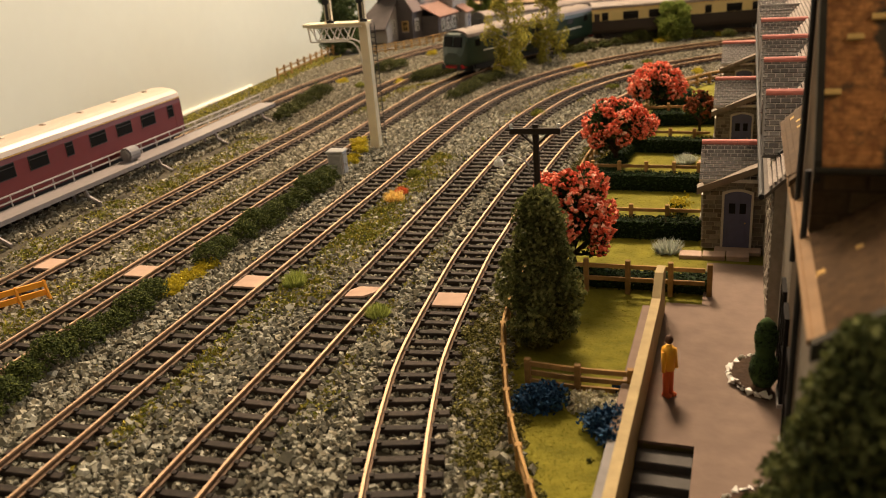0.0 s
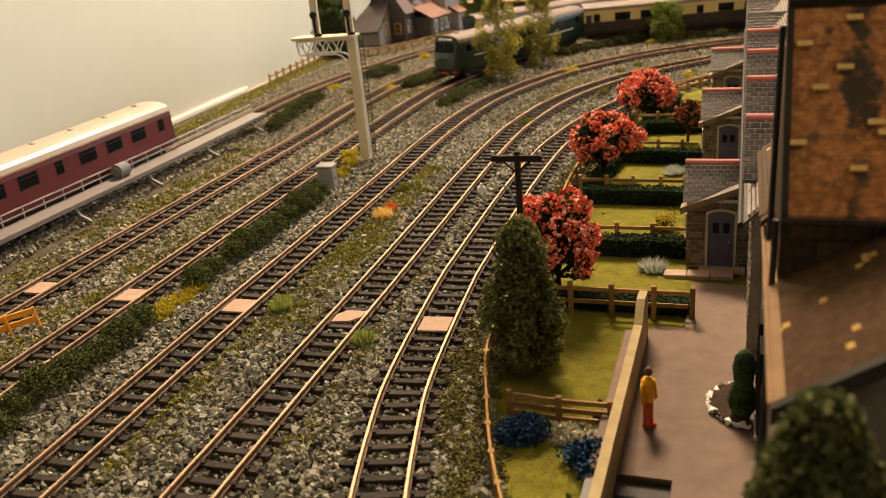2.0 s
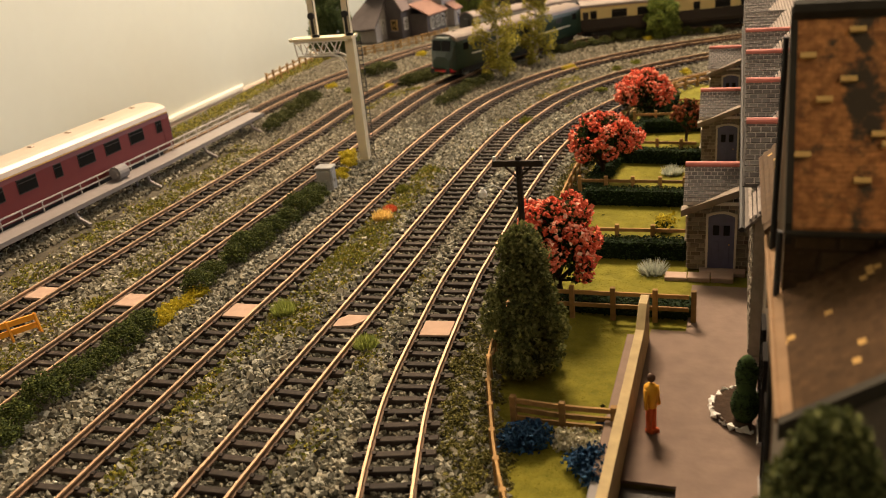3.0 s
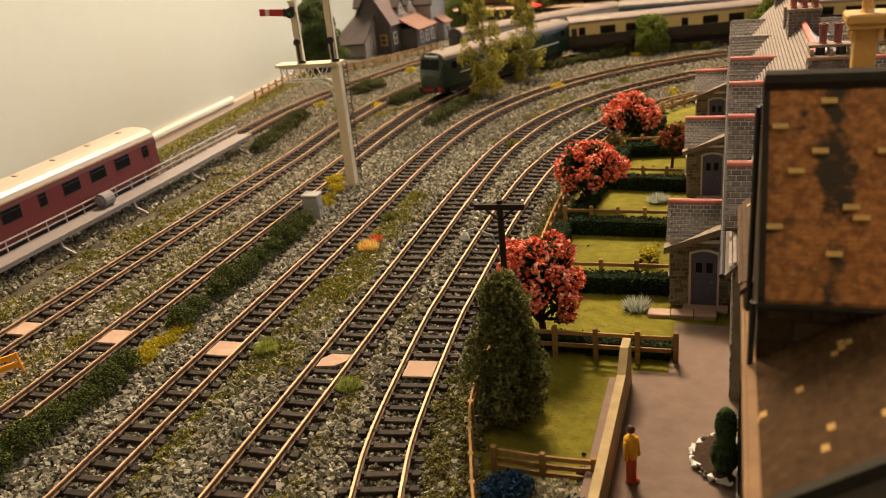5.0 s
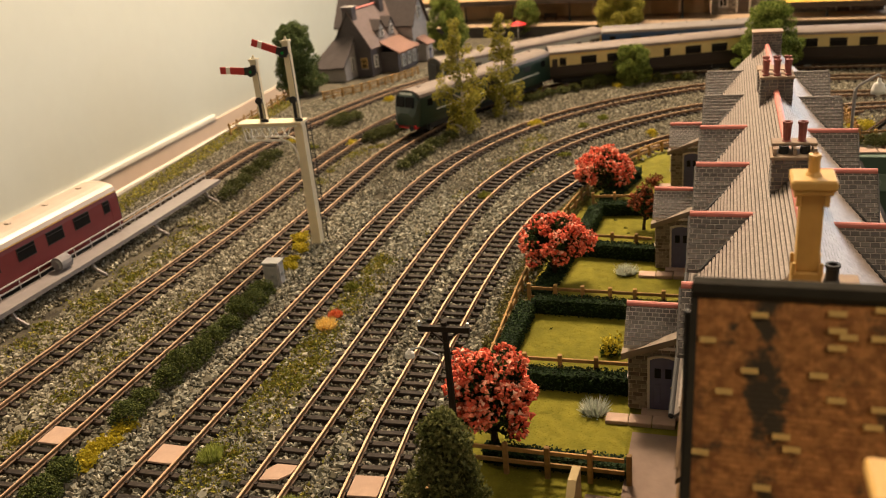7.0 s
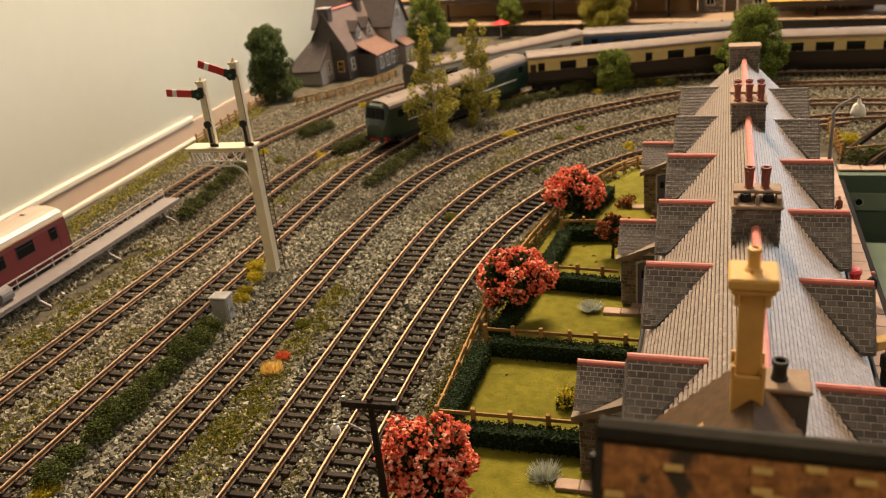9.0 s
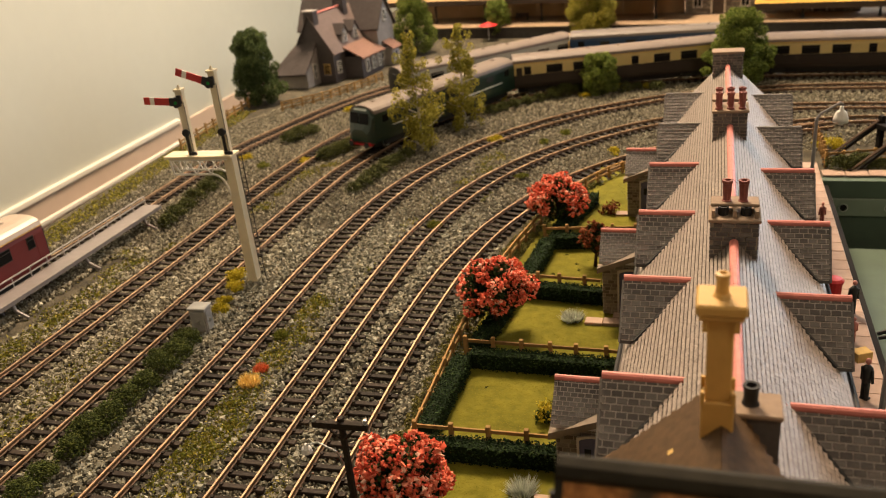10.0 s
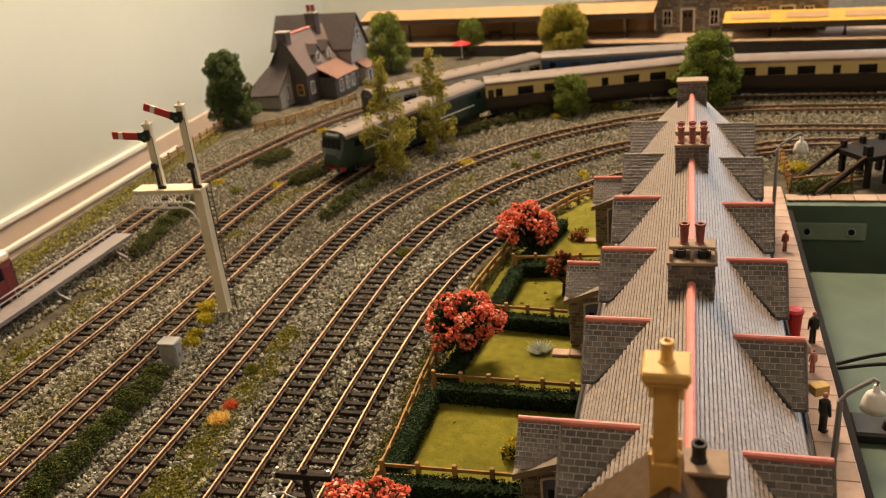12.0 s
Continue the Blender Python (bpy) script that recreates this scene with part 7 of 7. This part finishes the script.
lumpy_tree("near_tree", (0.0805, 0.128), 0.095, (0.023, 0.0235, 0.0205, 0.0155, 0.0100, 0.0045), M_NEARLEAF, "bushy dark green model tree beside the low wing", 21, 110, (0.004, 0.008), 200, 0.0016)

# dark scrub and moss beside the garden fence and the far tracks
fx, fd = spline(FENCE_LINE[1:-2], 0.0042)
pts = []
for (x, y), (dx, dy) in zip(fx, fd):
    for _ in range(8):
        o = -RNG.uniform(0.001, 0.017 if y < 0.34 else 0.009) if RNG.random() < 0.85 else RNG.uniform(0.001, 0.004)
        r = RNG.uniform(0.0016, 0.0046)
        pts.append(blob(80, (x + dy * o, y - dx * o, -0.0015), (r, r, r * 0.8), 0.3))
solo("undergrowth", crumbs("undergrowth", np.vstack(pts), 0.0013, M_UNDER), None, "dark green undergrowth along the railway fence", "undergrowth", kind="stuff")
FAR_BUSHES = [(-0.090, 0.992, 10), (-0.080, 1.004, 11), (-0.069, 1.018, 10), (-0.041, 0.914, 9), (-0.034, 0.923, 9), (-0.027, 0.933, 10), (-0.019, 0.944, 10), (-0.012, 0.954, 10), (-0.004, 0.965, 9), (0.003, 0.975, 8), (-0.002, 0.805, 7), (0.005, 0.818, 8), (0.011, 0.832, 9), (0.018, 0.847, 9), (0.025, 0.862, 9), (0.033, 0.878, 8), (0.042, 0.896, 8),
              (-0.160, 0.762, 8), (-0.158, 0.777, 9), (-0.154, 0.800, 9), (-0.151, 0.818, 10), (-0.146, 0.845, 9), (-0.143, 0.862, 10), (-0.138, 0.884, 8),
              (0.1380, 1.030, 8), (0.1497, 1.040, 9), (0.165, 1.050, 8), (0.180, 1.058, 8), (0.196, 1.064, 8), (0.214, 1.072, 10), (0.228, 1.08, 13), (0.242, 1.082, 9), (0.14, 1.17, 12), (0.165, 1.18, 9), (0.19, 1.188, 9), (0.30, 1.072, 8), (0.315, 1.075, 7),
              (0.335, 1.066, 9), (0.405, 0.742, 10), (0.422, 0.745, 11), (0.436, 0.735, 8)]
for x, y, r in FAR_BUSHES:
    foam_bush((x, y, -0.002), r / 1000 * 1.15, r / 1000 * RNG.uniform(1.3, 1.8), M_SCRUB, "low dark green foam bush beside the track", "lineside bushes", 0.32, 0.0014, 110)
for x, y, r in ((-0.035, 1.105, 8), (-0.0594, 0.907, 7), (0.1505, 1.085, 10), (0.30, 1.088, 8), (0.325, 1.082, 7), (0.419, 0.803, 12), (0.43, 0.80, 8), (-0.128, 0.94, 7), (-0.105, 0.905, 6), (0.25, 1.066, 7), (0.18, 0.895, 6), (0.205, 0.92, 6), (0.24, 0.845, 7), (0.15, 0.80, 5)):
    clump("grass_tuft", (x, y, -0.002), r / 1000, M_YELLOW if r > 6 else M_TUFT, 420, "yellow flock tuft beside the far tracks" if r > 6 else "green grass tuft beside the tracks", "grass tuft", 0.0014, h=r / 1000 * 0.8, group="grass tufts", use=leaves)
# moss between the tracks and on the verge by the wall
pts = []
for x0, y0, x1, y1, n, wdt in ((-0.125, 0.24, -0.045, 0.52, 110, 0.013), (-0.062, 0.24, -0.012, 0.42, 45, 0.010), (-0.20, 0.34, -0.135, 0.56, 40, 0.010), (-0.245, 0.42, -0.16, 0.70, 70, 0.012), (-0.05, 0.42, -0.005, 0.60, 60, 0.010), (-0.075, 0.34, -0.035, 0.48, 40, 0.010), (0.02, 0.60, 0.14, 0.88, 40, 0.012), (-0.14, 0.70, -0.04, 0.90, 30, 0.012)):
    for _ in range(n):
        t = RNG.random()
        cx, cy = x0 + (x1 - x0) * t + RNG.normal(0, wdt / 2), y0 + (y1 - y0) * t + RNG.normal(0, wdt / 2)
        m = int(RNG.integers(20, 110))
        r = RNG.uniform(0.002, 0.008)
        pts.append(np.c_[RNG.normal(cx, r, m), RNG.normal(cy, r, m), RNG.normal(-0.0003, 0.0004, m)])
p = np.vstack(pts)
p = p[near_track(p[:, :2]) > 0.0158]
pick = RNG.random(len(p)) < 0.5
for sel, m, l in ((pick, M_TUFT, "green moss scattered over the ballast"), (~pick, M_TUFTOLIVE, "olive-yellow moss scattered over the ballast")):
    solo("moss", leaves("moss", p[sel], 0.0013, m, 1.6), None, l, "moss", kind="stuff")
q = RNG.uniform(0, 1, (5200, 2))
yy = 0.30 + q[:, 0] * 0.86
p = np.c_[wall_x(yy) + 0.004 + q[:, 1] * 0.03, yy, np.full(5200, -0.0015) + RNG.normal(0, 0.0006, 5200)]
p = p[near_track(p[:, :2]) > 0.02]
solo("verge", crumbs("verge", p, 0.0024, M_VERGE), None, "yellow-green flock verge at the foot of the wall", "verge", kind="stuff")
post_rail_fence([(wall_x(y) + 0.016, y) for y in (1.0, 1.07, 1.15, 1.22, 1.3)], 0.014, 0.02, "brown wooden fence along the foot of the wall", group="wall fence")

post_rail_fence([(-0.1225, 1.14), (-0.075, 1.172), (-0.03, 1.222), (0.0, 1.262)], 0.013, 0.015, "brown wooden fence before the stone house", rails=(0.004, 0.008, 0.0115), group="house fence")
# ---- the station and houses at the back ----
ST = pose(-0.1, 1.65, 0, 0, 0, -26.5)
platform = tagged(new("station_platform"), "tan station platform with a dark brick face", "platform", kind="structure")
platform.matrix_world = ST
bm = bmesh.new()
bx(bm, 0.10, 1.5, 0.002, 0.25, -0.003, 0.0145)
part("face", bm, M_PLATFACE, platform)
bm = bmesh.new()
bx(bm, 0.10, 1.5, 0.0, 0.25, 0.0145, 0.0165, bevel=0.0004)
part("top", bm, M_PLATFORM, platform)
bm = bmesh.new()
prism(bm, [(0.10, 0.0165), (0.10, -0.003), (0.04, -0.003)], 0.002, 0.06, "y")
part("ramp", bm, M_PLATFORM, platform)


def canopy(x0, x1, y0, y1, z, mat, label, post_xs, name="platform_canopy"):
    base = thing(name, tuple(ST @ Vector(((x0 + x1) / 2, (y0 + y1) / 2, 0.0165))), label, "canopy", rz=-26.5)
    hx, hy, h = (x1 - x0) / 2, (y1 - y0) / 2, z - 0.0165
    bm = bmesh.new()
    prism(bm, [(-hy, h), (0, h + 0.012), (hy, h), (hy, h - 0.002), (0, h + 0.010), (-hy, h - 0.002)], -hx, hx, "x")
    part("roof", bm, mat, base)
    bm = bmesh.new()
    for y in (-hy, hy):
        bx(bm, -hx, hx, y - 0.001, y + 0.001, h - 0.0085, h)
    part("valance", bm, M_BROWNWOOD, base)
    for x in post_xs:
        bm = bmesh.new()
        cyl(bm, (x - (x0 + x1) / 2, -hy * 0.5, 0), (x - (x0 + x1) / 2, -hy * 0.5, h), 0.0016, n=8)
        cyl(bm, (x - (x0 + x1) / 2, -hy * 0.5, 0), (x - (x0 + x1) / 2, -hy * 0.5, 0.006), 0.0028, 0.002, n=8)
        part("post", bm, M_BLACK, base)
    return base


M_BROWNWOOD = material("dark_timber", (0.05, 0.03, 0.018), 0.7, vary=0.3, scale=100, bump=0.2)
M_CANOPYYELLOW = material("canopy_yellow", (0.50, 0.28, 0.025), 0.5, vary=0.1, scale=60, second=(0.55, 0.31, 0.03), bump=0.05)
M_CANOPYTAN = material("canopy_tan", (0.33, 0.20, 0.085), 0.65, vary=0.12, scale=60, bump=0.05)
canopy(0.09, 0.61, 0.03, 0.10, 0.0565, M_CANOPYTAN, "long tan station canopy on dark posts", (0.178, 0.272, 0.375, 0.47, 0.565))
yellow_canopy = canopy(0.715, 1.10, 0.015, 0.075, 0.040, M_CANOPYYELLOW, "bright yellow station canopy roof", (0.78, 0.88, 0.98))
for k in range(5):
    bm = bmesh.new()
    x = -0.155 + k * 0.077
    prism(bm, [(-0.022, 0.0235 + 0.0036), (-0.008, 0.0235 + 0.0092), (-0.008, 0.0235 + 0.0098), (-0.022, 0.0235 + 0.0042)], x - 0.028, x + 0.028, "x")
    part("skylight", bm, M_CANOPYTAN, yellow_canopy, "tan rooflight panel")
fence_board = thing("station_fence", tuple(ST @ Vector((0.35, 0.10, 0.0165))), "tan boarded fence along the back of the platform", "fence", rz=-26.5)
for k in range(10):
    bm = bmesh.new()
    bx(bm, -0.25 + k * 0.05, -0.2005 + k * 0.05, -0.001, 0.001, 0, 0.030, bevel=0.0003)
    part("panel", bm, M_TIMBER, fence_board)
bm = bmesh.new()
bx(bm, -0.252, 0.252, -0.0016, 0.0016, 0.030, 0.0315)
part("capping", bm, M_BROWNWOOD, fence_board)
station = thing("station_building", tuple(ST @ Vector((0.73, 0.105, 0.0165))), "dark stone station building with pale window surrounds", "building", rz=-26.5)
bm = bmesh.new()
bx(bm, -0.125, 0.125, -0.03, 0.04, 0, 0.062)
part("wall", bm, M_HOUSEWALL, station)
stone_courses("stonework", station, "u-", -0.125, 0.125, -0.03, 0.001, 0.06, M_STONE, 0.008, 0.004)
bm = bmesh.new()
prism(bm, [(-0.034, 0.062), (0.005, 0.088), (0.044, 0.062)], -0.13, 0.13, "x")
part("roof", bm, M_HOUSEROOF, station)
for x, dr in ((-0.106, 0), (-0.075, 1), (-0.035, 0), (0.0, 0), (0.035, 0), (0.07, 1), (0.10, 0)):
    window(station, (x, -0.0312, 0.002 if dr else 0.012), 0.022 if dr else 0.014, 0.036 if dr else 0.024, "u-", M_TRIM, door=bool(dr), leaf=M_BROWNWOOD)
for x in (0.335, 0.43):
    bench = thing("platform_bench", tuple(ST @ Vector((x, 0.06, 0.0165))), "dark bench on the station platform", "bench", "platform benches", rz=-26.5)
    bm = bmesh.new()
    bx(bm, -0.012, 0.012, -0.003, 0.003, 0.0055, 0.0065)
    part("seat", bm, M_BROWNWOOD, bench)
    bm = bmesh.new()
    bx(bm, -0.012, 0.012, 0.0025, 0.0035, 0.0065, 0.012)
    part("backrest", bm, M_BROWNWOOD, bench)
    for xx in (-0.01, 0.01):
        bm = bmesh.new()
        bx(bm, xx - 0.0006, xx + 0.0006, -0.0028, 0.003, 0, 0.0055)
        part("leg", bm, M_BROWNWOOD, bench)
umbrella = thing("parasol", (0.165, 1.50, -0.002), "small red parasol before the station", "parasol")
bm = bmesh.new()
cyl(bm, (0, 0, 0), (0, 0, 0.028), 0.0006, n=6)
part("pole", bm, M_WHITE, umbrella)
bm = bmesh.new()
cyl(bm, (0, 0, 0.024), (0, 0, 0.030), 0.016, 0.001, n=10)
part("canopy", bm, M_RED, umbrella)


def far_house():
    """Grey stone house with steep roofs, dormers and a pink porch roof."""
    base = thing("stone_house", (-0.0675, 1.2814, -0.002), "grey stone model house with dormers and a pink porch roof", "house", rz=66)
    # local x runs along the long front, y away from the railway
    bm = bmesh.new()
    prism(bm, [(0, 0), (0.078, 0), (0.078, 0.026), (0.031, 0.092), (0, 0.045)], 0, 0.150, "x")
    part("wall", bm, M_HOUSEWALL, base)
    for s in (0, 1):
        bm = bmesh.new()
        if s == 0:
            prism(bm, [(-0.004, 0.040), (0.031, 0.0945), (0.031, 0.0925), (-0.003, 0.038)], -0.003, 0.155, "x")
        else:
            prism(bm, [(0.083, 0.020), (0.055, 0.057), (0.031, 0.0945), (0.031, 0.0925), (0.054, 0.055), (0.082, 0.018)], -0.003, 0.155, "x")
        part("roof", bm, M_GREYPINK if s == 0 else M_HOUSEROOF, base)
    # lean-to against the near gable, its narrow end to the railway
    bm = bmesh.new()
    prism(bm, [(0, 0), (0, 0.053), (-0.034, 0.024), (-0.034, 0)], 0.026, 0.056, "y")
    bx(bm, -0.032, 0.0, 0.056, 0.080, 0, 0.020)
    part("lean_to_wall", bm, M_GREYTRIM, base)
    bm = bmesh.new()
    top_ = [bm.verts.new(c) for c in ((0, 0.0235, 0.058), (0, 0.055, 0.058), (-0.037, 0.086, 0.018), (-0.041, 0.0235, 0.0215))]
    low_ = [bm.verts.new((v.co.x, v.co.y, v.co.z - 0.0025)) for v in top_]
    bm.faces.new(top_)
    bm.faces.new(low_[::-1])
    for k in range(4):
        bm.faces.new((top_[k], low_[k], low_[(k + 1) % 4], top_[(k + 1) % 4]))
    part("lean_to_roof", bm, M_HOUSEROOF, base)
    # cross wing at the far end
    bm = bmesh.new()
    prism(bm, [(0.098, 0), (0.150, 0), (0.150, 0.062), (0.124, 0.104), (0.098, 0.062)], -0.022, 0.112, "y")
    part("cross_wing_wall", bm, M_GREYTRIM, base)
    for a, b in ((0.094, 0.124), (0.154, 0.124)):
        bm = bmesh.new()
        prism(bm, [(a, 0.0575), (b, 0.1065), (b, 0.104), (a, 0.0550)], -0.026, 0.116, "y")
        part("cross_wing_roof", bm, M_HOUSEROOF, base)
    # small porch on the cross wing
    bm = bmesh.new()
    bx(bm, 0.112, 0.136, -0.036, -0.022, 0, 0.026)
    part("small_porch_wall", bm, M_GREYTRIM, base)
    bm = bmesh.new()
    prism(bm, [(-0.040, 0.026), (-0.022, 0.037), (-0.022, 0.035), (-0.040, 0.024)], 0.109, 0.139, "x")
    part("small_porch_roof", bm, M_PINKROOF, base, "pink porch roof")
    window(base, (0.124, -0.0365, 0.002), 0.011, 0.020, "u-", M_WHITE, door=True)
    # porch with lean-to roof
    bm = bmesh.new()
    bx(bm, 0.030, 0.094, -0.028, 0.0, 0, 0.030)
    part("porch_wall", bm, M_HOUSEWALL, base)
    bm = bmesh.new()
    prism(bm, [(-0.033, 0.029), (0.002, 0.047), (0.002, 0.045), (-0.033, 0.027)], 0.027, 0.097, "x")
    part("porch_roof", bm, M_PINKROOF, base, "pink porch roof")
    for x in (0.042, 0.074):
        d = new("dormer")
        d.parent = base
        d.matrix_local = pose(x, 0.006, 0.052)
        bm = bmesh.new()
        prism(bm, [(-0.008, -0.004), (0.008, -0.004), (0.008, 0.012), (0, 0.022), (-0.008, 0.012)], -0.004, 0.02, "y")
        part("dormer_wall", bm, M_GREYTRIM, d)
        for s in (-1, 1):
            bm = bmesh.new()
            prism(bm, [(s * 0.0105, 0.010), (0, 0.0245), (0, 0.0225), (s * 0.0105, 0.008)], -0.006, 0.022, "y")
            part("dormer_roof", bm, M_HOUSEROOF, d)
        window(d, (0, -0.0045, 0.0), 0.009, 0.012, "u-", M_WHITE)
    for x, z, y in ((0.012, 0.012, -0.0008), (0.045, 0.007, -0.0288), (0.064, 0.007, -0.0288), (0.082, 0.007, -0.0288), (0.106, 0.012, -0.0228), (0.142, 0.012, -0.0228), (0.124, 0.066, -0.0228)):
        window(base, (x, y, z), 0.010, 0.017, "u-", M_WHITE)
    window(base, (-0.012, 0.0255, 0.010), 0.008, 0.020, "u-", M_WHITE)
    window(base, (-0.0008, 0.012, 0.012), 0.010, 0.015, "v-", M_OCHRETILE)
    for x, y, top in ((0.005, 0.031, 0.099), (0.090, 0.031, 0.112)):
        c = new("chimney_stack")
        c.parent = base
        c.matrix_local = pose(x, y, 0)
        bm = bmesh.new()
        bx(bm, -0.006, 0.006, -0.0085, 0.0085, 0.075, top)
        part("shaft", bm, M_HOUSEWALL, c)
        bm = bmesh.new()
        bx(bm, -0.007, 0.007, -0.0095, 0.0095, top, top + 0.002, bevel=0.0004)
        part("cap", bm, M_GREYTRIM, c)
        for yy in (-0.004, 0.004) if x > 0.05 else ():
            bm = bmesh.new()
            lathe(bm, (0, yy, top + 0.003), [(0.0036, 0), (0.0032, 0.002), (0.0030, 0.008), (0.0036, 0.0095)], 10)
            part("chimney_pot", bm, M_POT, c)
    ridge_tile_run(base, (0.0, 0.031, 0.0948), (0.098, 0.031, 0.0948), 0.0016)


M_GREYPINK = material("grey_pink_roof", (0.15, 0.115, 0.108), 0.75, vary=0.15, scale=250, bump=0.3)
M_PINKROOF = material("pink_roof", (0.19, 0.108, 0.084), 0.75, vary=0.15, scale=250, bump=0.3)
far_house()

# timber coaling stage beyond the well
stage = thing("coaling_stage", (0.475, 0.765, -0.002), "black timber coaling stage with a ramp", "timber stage", rz=15)
for x in (-0.02, 0.0, 0.02, 0.04):
    for y in (-0.015, 0.015):
        bm = bmesh.new()
        bx(bm, x - 0.002, x + 0.002, y - 0.002, y + 0.002, 0, 0.034)
        part("post", bm, M_DARK, stage)
bm = bmesh.new()
bx(bm, -0.026, 0.06, -0.020, 0.020, 0.024, 0.028)
part("deck", bm, M_DARK, stage)
for y in (-0.016, 0.016):
    bm = bmesh.new()
    prism(bm, [(-0.075, 0.0), (-0.072, 0.0), (-0.02, 0.026), (-0.02, 0.030)], y - 0.001, y + 0.001, "y")
    part("ramp_beam", bm, M_DARK, stage)
    bm = bmesh.new()
    prism(bm, [(-0.074, 0.004), (-0.02, 0.0305), (-0.02, 0.0315), (-0.074, 0.005)], y - 0.0012, y + 0.0012, "y")
    part("ramp_rail", bm, M_BARK, stage)
for x, z in ((-0.022, 0.028), (0.012, 0.028)):
    bm = bmesh.new()
    bx(bm, x - 0.003, x + 0.003, -0.018, -0.012, z, z + 0.009, bevel=0.0006)
    part("buffer_head", bm, M_DARK, stage)
post_rail_fence([(0.4216, 0.833), (0.410, 0.79), (0.398, 0.7535)], 0.016, 0.012, "tan wooden fence beside the coaling stage", rails=(0.004, 0.008, 0.012), group="yard fence")
post_rail_fence([(0.398, 0.7535), (0.43, 0.753), (0.465, 0.752)], 0.014, 0.014, "tan wooden fence beside the coaling stage", rails=(0.004, 0.008, 0.012), group="yard fence")
